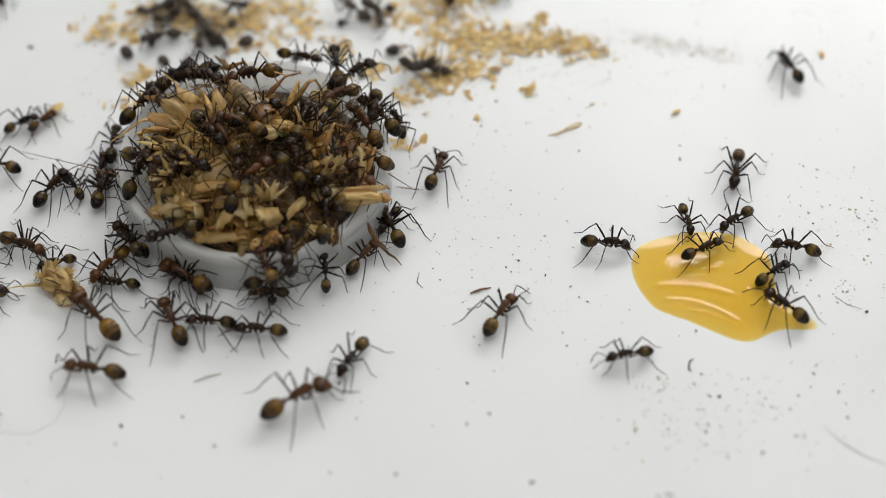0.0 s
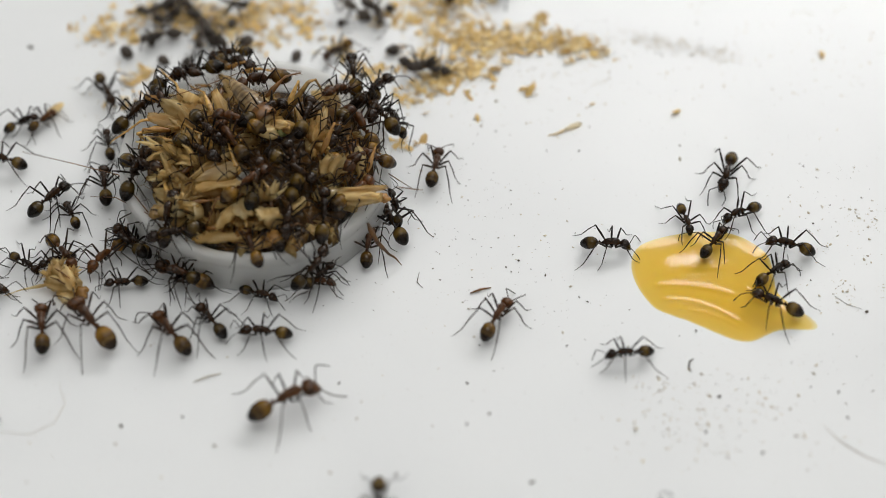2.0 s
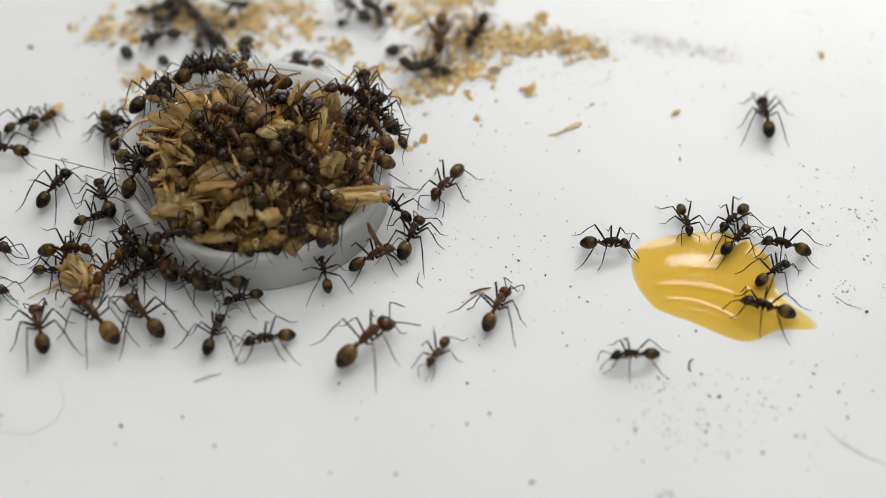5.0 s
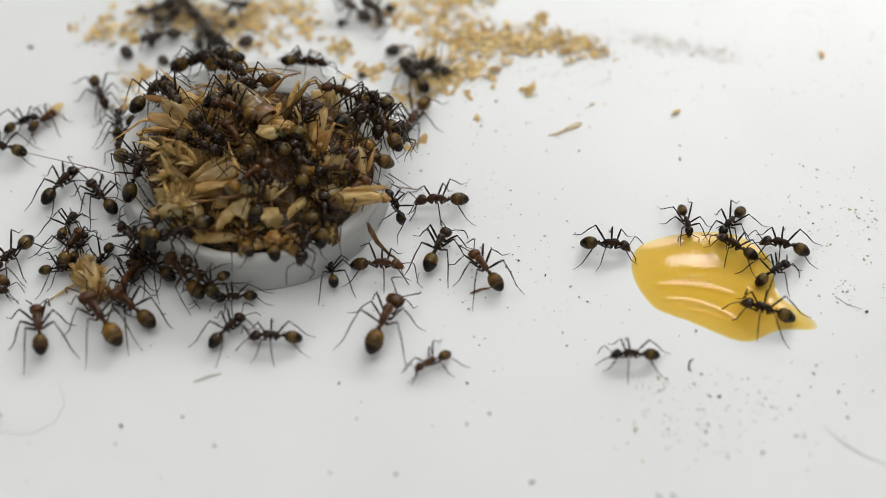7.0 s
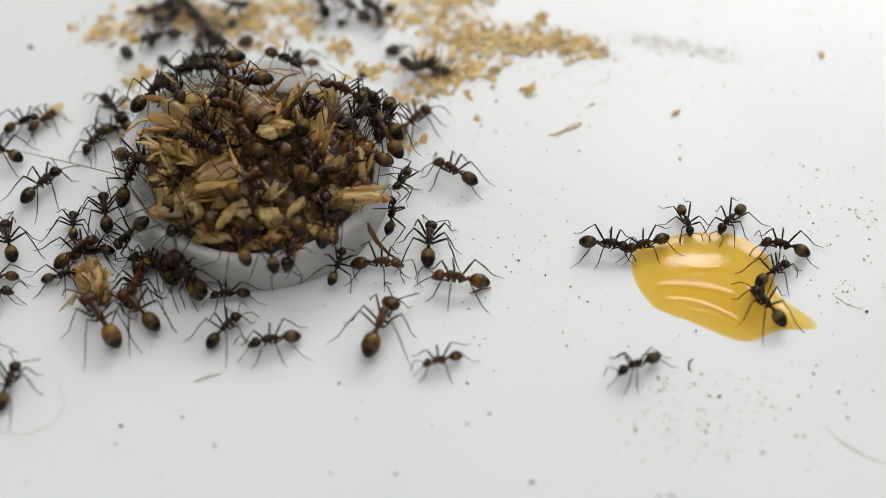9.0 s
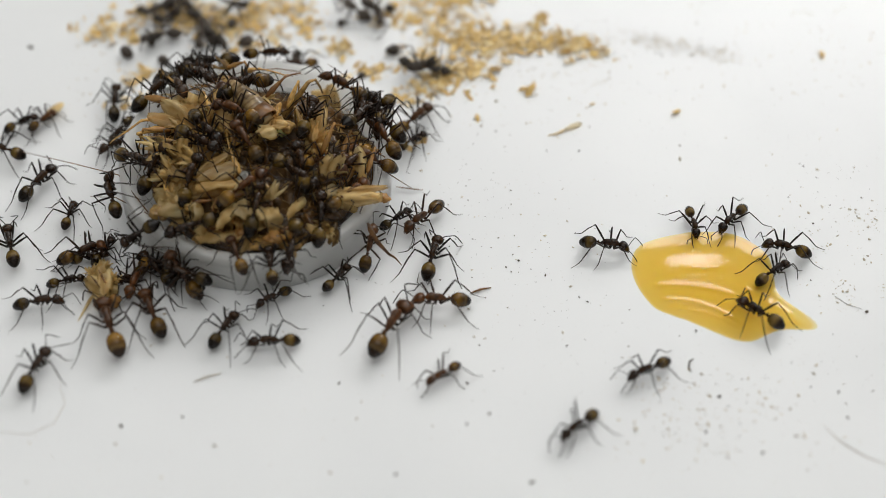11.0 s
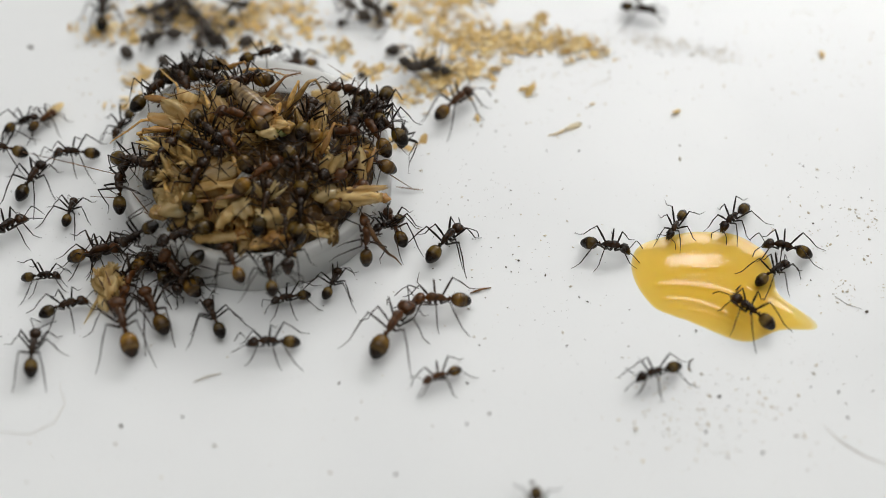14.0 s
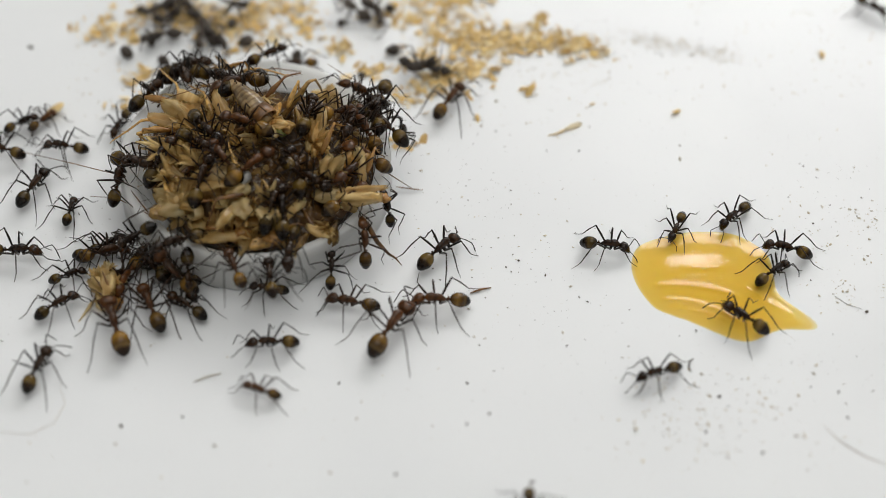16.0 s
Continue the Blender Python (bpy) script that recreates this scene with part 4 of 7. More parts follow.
def ant_meshes(skin, limb_skin, gaster_skin, head_wide, gaster_long, stout=1.0):
    kit = {}
    w = head_wide
    kit["head"] = mesh_of("head", loft([(-0.62, 0.10, 0.10, 0), (-0.57, 0.34 * w, 0.28, 0.0), (-0.42, 0.55 * w, 0.44, 0.02), (-0.18, 0.62 * w, 0.50, 0.03), (0.06, 0.60 * w, 0.49, 0.02),
                                        (0.30, 0.51 * w, 0.41, -0.01), (0.55, 0.39 * w, 0.30, -0.06), (0.74, 0.26 * w, 0.19, -0.1), (0.82, 0.1, 0.08, -0.12)], 14), skin)
    for s in (1, -1):
        kit["mandible", s] = mesh_of("mandible", tube([(0, 0.16 * s, 0), (0.16, 0.22 * s, -0.04), (0.32, 0.12 * s, -0.08), (0.36, 0.0, -0.09)], [0.07, 0.075, 0.05, 0.02], 6), skin)
        kit["eye", s] = mesh_of("eye", loft(egg(0.22, 0.10, 0.18, m=6), 8), DARK)
        kit["antenna", s] = mesh_of("antenna", tube(
            [(0, 0, 0), (0.35, 0.45 * s, 0.30), (0.75, 0.95 * s, 0.50), (0.85, 1.00 * s, 0.48), (1.25, 1.02 * s, 0.20), (1.75, 0.95 * s, -0.25), (2.15, 0.85 * s, -0.60)],
            [0.055, 0.05, 0.055, 0.055, 0.055, 0.06, 0.04], 5), limb_skin)
        for k in LEG_SHAPES:
            kit[k, s], kit["shin", k, s] = limb(k, s, limb_skin, stout)
    bm = loft([(1.58, 0.09, 0.09, 0.0), (1.48, 0.19, 0.18, 0.02), (1.30, 0.33, 0.36, 0.06), (1.04, 0.40, 0.50, 0.11), (0.76, 0.37, 0.52, 0.13), (0.56, 0.31, 0.47, 0.11), (0.46, 0.30, 0.45, 0.09),
               (0.34, 0.30, 0.47, 0.09), (0.10, 0.31, 0.48, 0.06), (-0.16, 0.28, 0.41, 0.0), (-0.38, 0.19, 0.26, -0.09), (-0.60, 0.10, 0.11, -0.17)], 14)
    kit["thorax"] = mesh_of("thorax", bm, skin)
    kit["petiole"] = mesh_of("petiole", loft([(0.24, 0.08, 0.08, 0), (0.10, 0.12, 0.13, 0.02), (0.0, 0.20, 0.30, 0.13), (-0.09, 0.19, 0.28, 0.13), (-0.16, 0.11, 0.12, 0), (-0.36, 0.12, 0.12, 0)], 10), skin)
    g, secs = gaster_long, []
    for x, r in ((0.98, 0.14), (0.92, 0.34), (0.74, 0.56), (0.48, 0.71), (0.22, 0.765), (0.20, 0.75), (-0.02, 0.785), (-0.20, 0.765), (-0.22, 0.745), (-0.42, 0.68), (-0.58, 0.58), (-0.60, 0.56),
                 (-0.78, 0.45), (-0.90, 0.31), (-0.97, 0.19), (-1.01, 0.07)):
        secs.append((x * g * 1.03, r * 0.92 * (0.55 + 0.45 * g), r * 0.92 * (0.55 + 0.45 * g), 0))
    kit["gaster"] = mesh_of("gaster", loft(secs, 16), gaster_skin)
    kit["dims"] = (w, g)
    return kit


KITS = {
    "worker": ant_meshes(DARK, LEG, GASTER, 0.98, 0.98),
    "rust": ant_meshes(RUST, LEG_RUST, GASTER_GOLD, 1.0, 1.0),
    "major": ant_meshes(RUST, LEG_RUST, GASTER_GOLD, 1.18, 1.0, 0.8),
}
KITS["dead"] = ant_meshes(DUSTY, DUSTY, DUSTY, 0.9, 0.95)


def make_ant(kit, label, size, seed, group, droop=0.0, bend=0.0, head_down=0.0, spread=1.0, tuck=1.0):
    """One ant, its root on the ground under the thorax, heading along x. bend turns head and gaster sideways, droop lowers the gaster."""
    rng = random.Random(seed)
    tuck *= max(1.0, 1 / size) ** 0.8
    k = KITS[kit]
    root = new("ant")
    root.scale = (size,) * 3
    tagged(root, label, "ant", group)

    def add(name, key, m, parent=root):
        ob = piece(name, k[key], parent)
        ob.matrix_basis = m
        return ob

    def at(x, y, z, rx=0, ry=0, rz=0):
        return pose(x * MM, y * MM, z * MM, rx, ry, rz)

    body = 1.62
    add("thorax", "thorax", at(0, 0, body, 0, rng.uniform(-3, 3), 0))
    add("petiole", "petiole", at(-0.78, 0, body - 0.18, 0, 0, bend * 0.4))
    g = k["dims"][1]
    swing = Matrix.Translation((-0.95 * MM, 0, (body - 0.15) * MM)) @ pose(0, 0, 0, 0, -14 - droop - rng.uniform(-8, 8), bend + rng.uniform(-6, 6))
    add("gaster", "gaster", swing @ at(-1.0 * g, 0, 0.06))
    nod = Matrix.Translation((1.58 * MM, 0, (body + 0.04) * MM)) @ pose(0, 0, 0, 0, 22 + head_down + rng.uniform(-8, 10), -bend + rng.uniform(-14, 14))
    head = add("head", "head", nod @ at(0.60, 0, 0))
    w = k["dims"][0]
    for s in (1, -1):
        add("mandible", ("mandible", s), at(0.58, 0, -0.10), head)
        add("eye", ("eye", s), at(0.04, 0.565 * w * s, 0.18, 0, 0, 8 * s), head)
        add("antenna", ("antenna", s), at(0.42, 0.17 * s, 0.14, rng.uniform(-12, 12), rng.uniform(-14, 18), rng.uniform(-30, 26)), head)
        for kind, (x, y, z) in LEG_JOINTS.items():
            leg = add("leg", (kind, s), at(x, y * s, z, rng.uniform(-4, 4) * s, rng.uniform(-3, 3), rng.uniform(-20, 20) * spread) @ Matrix.Diagonal((tuck, tuck, 1, 1)))
            piece("shin", k["shin", kind, s], leg)
    return root


def stand(ob, where, x, y, heading, lift=0.0):
    """The pose of an ant at x, y (mm) on what it stands on; lift: how far up the cap's side it has climbed."""
    lean = Matrix.Identity(4)
    z = 0.0
    if where == "heap":
        z, e = mound(x, y) + 0.05, 0.5
        tilt_x, tilt_y = (mound(x, y + e) - mound(x, y - e)) / (2 * e), -(mound(x + e, y) - mound(x - e, y)) / (2 * e)
        lean = Euler((math.atan(tilt_x), math.atan(tilt_y), 0)).to_matrix().to_4x4()
    elif where == "honey":
        z = honey_height(x, y) * 0.7
    elif where == "cap side":
        out = Vector((x - CAP_X, y - CAP_Y, 0)).normalized()
        lean = Matrix.Rotation(math.radians(55) * min(1.0, lift / 2.5), 4, Vector((0, 0, 1)).cross(out)) if lift > 0.2 and math.hypot(x - CAP_X, y - CAP_Y) < 17 else lean
    elif where != "floor":
        z = float(where)
    return Matrix.Translation((x * MM, y * MM, (z + lift) * MM)) @ lean @ pose(0, 0, 0, 0, 0, heading)


def trail(ob, where, rows):
    """Rows for walk() from seconds, x and y in mm, the heading in degrees and, where it climbs, the height."""
    return [(row[0], stand(ob, where, *row[1:])) for row in rows]


def gait(ob, rows, size):
    """Steps the legs along as far as the ant goes: two tripods, in turn."""
    phase, beat, last = 0.0, [(0.0, 0.0, 0.0)], rows[0]
    for row in rows[1:]:
        span = math.hypot(row[1] - last[1], row[2] - last[2]) + abs(row[3] - last[3]) * 0.018
        dt = row[0] - last[0]
        n = max(1, min(int(dt / 0.1 + 0.01), int(span / size / 0.45)))
        for i in range(1, n + 1):
            moving = 1.0 if span / size > 0.5 else 0.0
            beat.append((last[0] + dt * i / n, phase + span / size * i / n * 1.9, moving))
        phase += span / size * 1.9
        last = row
    if phase < 3:
        return
    legs = [c for c in ob.children if c.name.split(".")[0] == "leg"]
    for i, leg in enumerate(legs):
        rest, side = leg.matrix_basis.copy(), 1 if i < 3 else -1
        turn = rest.to_quaternion().to_matrix().to_4x4()
        shift = math.pi * ((i + (i >= 3)) % 2)
        keys = []
        for t, p, moving in beat:
            swing = math.sin(p + shift) * 17 * moving * side
            up = max(0.0, math.cos(p + shift)) * 9 * moving * side
            keys.append((t, Matrix.Translation(rest.translation) @ pose(0, 0, 0, up, 0, swing) @ turn))
        walk(leg, keys)


def feel(ob, seed, start=0.0):
    """The feelers tap about, slowly."""
    rng = random.Random(seed)
    head = [c for c in ob.children if c.name.split(".")[0] == "head"][0]
    for fe in [c for c in head.children if c.name.split(".")[0] == "antenna"]:
        rest, keys, t = fe.matrix_basis.copy(), [], 0.0
        while t < 16:
            keys.append((t, rest @ pose(0, 0, 0, rng.uniform(-6, 6), rng.uniform(-12, 12), rng.uniform(-16, 16))))
            t += rng.uniform(0.35, 0.8)
        keys.append((16.0, rest))
        walk(fe, keys)



ants = {}
ants["honey_a"] = make_ant("worker", "dark brown worker ant, shiny gaster, feeding at honey", 0.90, 1, "ants at the honey", head_down=15)
ants["honey_b"] = make_ant("worker", "dark brown worker ant, shiny gaster, on white floor", 0.99, 2, "ants on the arena floor", head_down=10)
ants["honey_c"] = make_ant("worker", "dark brown worker ant, shiny gaster, on white floor", 1.01, 3, "ants on the arena floor", head_down=15)
ants["honey_d"] = make_ant("worker", "dark brown worker ant, shiny gaster, on white floor", 0.78, 4, "ants on the arena floor", head_down=15)
ants["honey_e"] = make_ant("worker", "dark brown worker ant, shiny gaster, on white floor", 0.90, 5, "ants on the arena floor", head_down=12)
ants["honey_f"] = make_ant("worker", "dark brown worker ant, shiny gaster, feeding at honey", 1.08, 6, "ants at the honey")
ants["honey_g"] = make_ant("worker", "dark brown worker ant, shiny gaster, feeding at honey", 0.91, 7, "ants at the honey")
ants["honey_h"] = make_ant("worker", "dark brown worker ant, shiny gaster, on white floor", 1.07, 8, "ants on the arena floor")
ants["north_east"] = make_ant("worker", "dark brown worker ant, shiny gaster, on white floor", 0.96, 9, "ants on the arena floor")
ants["walker_a"] = make_ant("worker", "dark brown worker ant, shiny gaster, on white floor", 0.92, 10, "ants on the arena floor")
ants["walker_b"] = make_ant("rust", "reddish brown ant, gold-banded gaster, on white floor", 0.78, 11, "ants on the arena floor")
ants["walker_c"] = make_ant("major", "large rust-red major ant, gold-banded gaster, on white floor", 1.45, 12, "ants on the arena floor", tuck=0.9)
ants["walker_d"] = make_ant("rust", "reddish brown ant, gold-banded gaster, on white floor", 1.13, 13, "ants on the arena floor")
ants["walker_e"] = make_ant("worker", "dark brown worker ant, shiny gaster, on white floor", 1.15, 14, "ants on the arena floor")
ants["walker_f"] = make_ant("rust", "reddish brown ant, gold-banded gaster, on white floor", 1.04, 15, "ants on the arena floor")
ants["goer_a"] = make_ant("worker", "dark brown worker ant, shiny gaster, on white floor", 1.03, 16, "ants on the arena floor")
ants["goer_b"] = make_ant("worker", "dark brown worker ant, shiny gaster, on white floor", 0.96, 17, "ants on the arena floor")
ants["left_a"] = make_ant("worker", "dark brown worker ant, shiny gaster, on white floor", 1.00, 18, "ants on the arena floor")
ants["left_b"] = make_ant("worker", "dark brown worker ant, shiny gaster, on white floor", 0.98, 19, "ants on the arena floor")
ants["left_c"] = make_ant("rust", "reddish brown ant, gold-banded gaster, on white floor", 1.24, 20, "ants on the arena floor")
ants["left_d"] = make_ant("major", "large rust-red major ant, gold-banded gaster, on white floor", 1.45, 21, "ants on the arena floor", tuck=0.9)
ants["left_e"] = make_ant("rust", "reddish brown ant, gold-banded gaster, on white floor", 1.23, 22, "ants on the arena floor")
ants["left_f"] = make_ant("worker", "dark brown worker ant, shiny gaster, on white floor", 1.11, 23, "ants on the arena floor")
ants["left_g"] = make_ant("worker", "dark brown worker ant, shiny gaster, on white floor", 0.78, 24, "ants on the arena floor")
ants["left_h"] = make_ant("worker", "dark brown worker ant, shiny gaster, on white floor", 0.78, 25, "ants on the arena floor")
ants["left_i"] = make_ant("worker", "dark brown worker ant, shiny gaster, on white floor", 0.84, 26, "ants on the arena floor")
ants["left_j"] = make_ant("worker", "dark brown worker ant, shiny gaster, on white floor", 0.97, 27, "ants on the arena floor")
ants["left_k"] = make_ant("worker", "dark brown worker ant, shiny gaster, on white floor", 1.09, 28, "ants on the arena floor")
ants["left_l"] = make_ant("worker", "dark brown worker ant, shiny gaster, on white floor", 1.10, 29, "ants on the arena floor")
ants["left_m"] = make_ant("worker", "dark brown worker ant, shiny gaster, on white floor", 1.00, 30, "ants on the arena floor")
ants["left_n"] = make_ant("worker", "dark brown worker ant, shiny gaster, on white floor", 1.07, 31, "ants on the arena floor")
ants["left_o"] = make_ant("worker", "dark brown worker ant, shiny gaster, on white floor", 0.79, 32, "ants on the arena floor", head_down=20)
ants["left_p"] = make_ant("worker", "dark brown worker ant, shiny gaster, on white floor", 0.83, 33, "ants on the arena floor")
ants["left_q"] = make_ant("worker", "dark brown worker ant, shiny gaster, on white floor", 0.95, 34, "ants on the arena floor")
ants["left_r"] = make_ant("worker", "dark brown worker ant, shiny gaster, on white floor", 1.03, 35, "ants on the arena floor")
ants["left_t"] = make_ant("worker", "dark brown worker ant, shiny gaster, on white floor", 0.80, 36, "ants on the arena floor")
ants["left_u"] = make_ant("rust", "reddish brown ant, gold-banded gaster, on white floor", 0.75, 37, "ants on the arena floor")
ants["left_v"] = make_ant("worker", "dark brown worker ant, shiny gaster, on white floor", 0.78, 38, "ants on the arena floor")
ants["left_w"] = make_ant("worker", "dark brown worker ant, shiny gaster, on white floor", 0.98, 39, "ants on the arena floor")
ants["left_x"] = make_ant("worker", "dark brown worker ant, shiny gaster, on white floor", 0.78, 40, "ants on the arena floor")
ants["left_y"] = make_ant("worker", "dark brown worker ant, shiny gaster, on white floor", 0.78, 41, "ants on the arena floor")
ants["left_z"] = make_ant("worker", "dark brown worker ant, shiny gaster, on white floor", 0.82, 42, "ants on the arena floor")
ants["left_cc"] = make_ant("rust", "reddish brown ant, gold-banded gaster, on white floor", 0.78, 43, "ants on the arena floor")
ants["side_a"] = make_ant("rust", "reddish brown ant, gold-banded gaster, on white floor", 1.00, 44, "ants on the arena floor")
ants["side_b"] = make_ant("worker", "dark brown worker ant, shiny gaster, on the bottle cap", 0.78, 45, "ants on the heap in the cap")
ants["side_c"] = make_ant("worker", "dark brown worker ant, shiny gaster, on the bottle cap", 0.78, 46, "ants on the heap in the cap")
ants["side_d"] = make_ant("rust", "reddish brown ant, gold-banded gaster, on white floor", 1.10, 47, "ants on the arena floor")
ants["heap_a"] = make_ant("worker", "dark brown worker ant, shiny gaster, on dead crickets", 0.92, 48, "ants on the heap in the cap", tuck=0.8)
ants["heap_b"] = make_ant("rust", "reddish brown ant, gold-banded gaster, on dead crickets", 1.18, 49, "ants on the heap in the cap", tuck=0.8)
ants["heap_c"] = make_ant("rust", "reddish brown ant, gold-banded gaster, on dead crickets", 1.08, 50, "ants on the heap in the cap", tuck=0.8)
ants["heap_d"] = make_ant("worker", "dark brown worker ant, shiny gaster, on dead crickets", 1.18, 51, "ants on the heap in the cap", tuck=0.8)
ants["heap_e"] = make_ant("major", "large rust-red major ant, gold-banded gaster, on dead crickets", 1.10, 52, "ants on the heap in the cap", tuck=0.8)
ants["heap_f"] = make_ant("worker", "dark brown worker ant, shiny gaster, on dead crickets", 1.18, 53, "ants on the heap in the cap", tuck=0.8)
ants["heap_g"] = make_ant("worker", "dark brown worker ant, shiny gaster, on dead crickets", 1.18, 54, "ants on the heap in the cap", tuck=0.8)
ants["heap_h"] = make_ant("worker", "dark brown worker ant, shiny gaster, on dead crickets", 1.18, 55, "ants on the heap in the cap", tuck=0.8)
ants["heap_i"] = make_ant("worker", "dark brown worker ant, shiny gaster, on dead crickets", 1.18, 56, "ants on the heap in the cap", tuck=0.8)
ants["heap_j"] = make_ant("worker", "dark brown worker ant, shiny gaster, on dead crickets", 1.18, 57, "ants on the heap in the cap", tuck=0.8)
ants["heap_k"] = make_ant("worker", "dark brown worker ant, shiny gaster, on dead crickets", 1.18, 58, "ants on the heap in the cap", tuck=0.8)
ants["heap_l"] = make_ant("worker", "dark brown worker ant, shiny gaster, on dead crickets", 1.18, 59, "ants on the heap in the cap", tuck=0.8)
ants["heap_m"] = make_ant("worker", "dark brown worker ant, shiny gaster, on dead crickets", 1.18, 60, "ants on the heap in the cap", tuck=0.8)
ants["heap_n"] = make_ant("worker", "dark brown worker ant, shiny gaster, on dead crickets", 1.18, 61, "ants on the heap in the cap", tuck=0.8)
ants["heap_o"] = make_ant("rust", "reddish brown ant, gold-banded gaster, on dead crickets", 1.18, 62, "ants on the heap in the cap", tuck=0.8)
ants["heap_p"] = make_ant("worker", "dark brown worker ant, shiny gaster, on dead crickets", 1.18, 63, "ants on the heap in the cap", tuck=0.8)
ants["heap_q"] = make_ant("rust", "reddish brown ant, gold-banded gaster, on dead crickets", 1.18, 64, "ants on the heap in the cap", tuck=0.8)
ants["heap_r"] = make_ant("rust", "reddish brown ant, gold-banded gaster, on the bottle cap", 1.00, 65, "ants on the heap in the cap")
ants["heap_s"] = make_ant("worker", "dark brown worker ant, shiny gaster, on dead crickets", 1.18, 66, "ants on the heap in the cap", tuck=0.8)
ants["heap_t"] = make_ant("worker", "dark brown worker ant, shiny gaster, on dead crickets", 1.18, 67, "ants on the heap in the cap", tuck=0.8)
ants["heap_u"] = make_ant("worker", "dark brown worker ant, shiny gaster, on dead crickets", 1.18, 68, "ants on the heap in the cap", tuck=0.8)
ants["heap_v"] = make_ant("worker", "dark brown worker ant, shiny gaster, on dead crickets", 1.18, 69, "ants on the heap in the cap", tuck=0.8)
ants["heap_w"] = make_ant("worker", "dark brown worker ant, shiny gaster, on dead crickets", 1.18, 70, "ants on the heap in the cap", tuck=0.8)
ants["heap_x"] = make_ant("worker", "dark brown worker ant, shiny gaster, on dead crickets", 1.18, 71, "ants on the heap in the cap", tuck=0.8)
ants["heap_y"] = make_ant("worker", "dark brown worker ant, shiny gaster, on dead crickets", 1.18, 72, "ants on the heap in the cap", tuck=0.8)
ants["heap_z"] = make_ant("rust", "reddish brown ant, gold-banded gaster, on dead crickets", 1.18, 73, "ants on the heap in the cap", tuck=0.8)
ants["heap_bb"] = make_ant("rust", "reddish brown ant, gold-banded gaster, on dead crickets", 1.18, 74, "ants on the heap in the cap", tuck=0.8)
ants["heap_ff"] = make_ant("rust", "reddish brown ant, gold-banded gaster, on dead crickets", 1.18, 75, "ants on the heap in the cap", tuck=0.8)
ants["heap_hh"] = make_ant("worker", "dark brown worker ant, shiny gaster, on dead crickets", 1.18, 76, "ants on the heap in the cap", tuck=0.8)
ants["pile_b"] = make_ant("worker", "dark brown worker ant, shiny gaster, on the bottle cap", 1.06, 77, "ants on the heap in the cap")
ants["pile_c"] = make_ant("worker", "dark brown worker ant, shiny gaster, on white floor", 1.06, 78, "ants on the arena floor")
ants["pile_d"] = make_ant("worker", "dark brown worker ant, shiny gaster, on the bottle cap", 1.06, 79, "ants on the heap in the cap")
ants["pile_f"] = make_ant("rust", "reddish brown ant, gold-banded gaster, on white floor", 1.06, 80, "ants on the arena floor")
ants["pile_g"] = make_ant("rust", "reddish brown ant, gold-banded gaster, on white floor", 1.06, 81, "ants on the arena floor")
ants["ex_b"] = make_ant("worker", "dark brown worker ant, shiny gaster, on dead crickets", 1.18, 82, "ants on the heap in the cap", tuck=0.8)
ants["ex_c"] = make_ant("worker", "dark brown worker ant, shiny gaster, on dead crickets", 1.18, 83, "ants on the heap in the cap", tuck=0.8)
ants["ex_e"] = make_ant("rust", "reddish brown ant, gold-banded gaster, on dead crickets", 1.18, 84, "ants on the heap in the cap", tuck=0.8)
ants["ex_f"] = make_ant("worker", "dark brown worker ant, shiny gaster, on dead crickets", 1.18, 85, "ants on the heap in the cap", tuck=0.8)
ants["ex_g"] = make_ant("worker", "dark brown worker ant, shiny gaster, on dead crickets", 1.18, 86, "ants on the heap in the cap", tuck=0.8)
ants["ex_k"] = make_ant("rust", "reddish brown ant, gold-banded gaster, on dead crickets", 1.18, 87, "ants on the heap in the cap", tuck=0.8)
ants["ex_l"] = make_ant("worker", "dark brown worker ant, shiny gaster, on the bottle cap", 1.00, 88, "ants on the heap in the cap")
ants["refuse_a"] = make_ant("rust", "reddish brown ant, gold-banded gaster, on white floor", 0.78, 89, "ants on the arena floor")
ants["refuse_b"] = make_ant("worker", "dark brown worker ant, shiny gaster, on white floor", 1.01, 90, "ants on the arena floor")
ants["north_b"] = make_ant("worker", "dark brown worker ant, shiny gaster, on white floor", 0.78, 94, "ants on the arena floor")
ants["pile_n"] = make_ant("major", "large rust-red major ant, gold-banded gaster, on white floor", 1.20, 95, "ants on the arena floor")


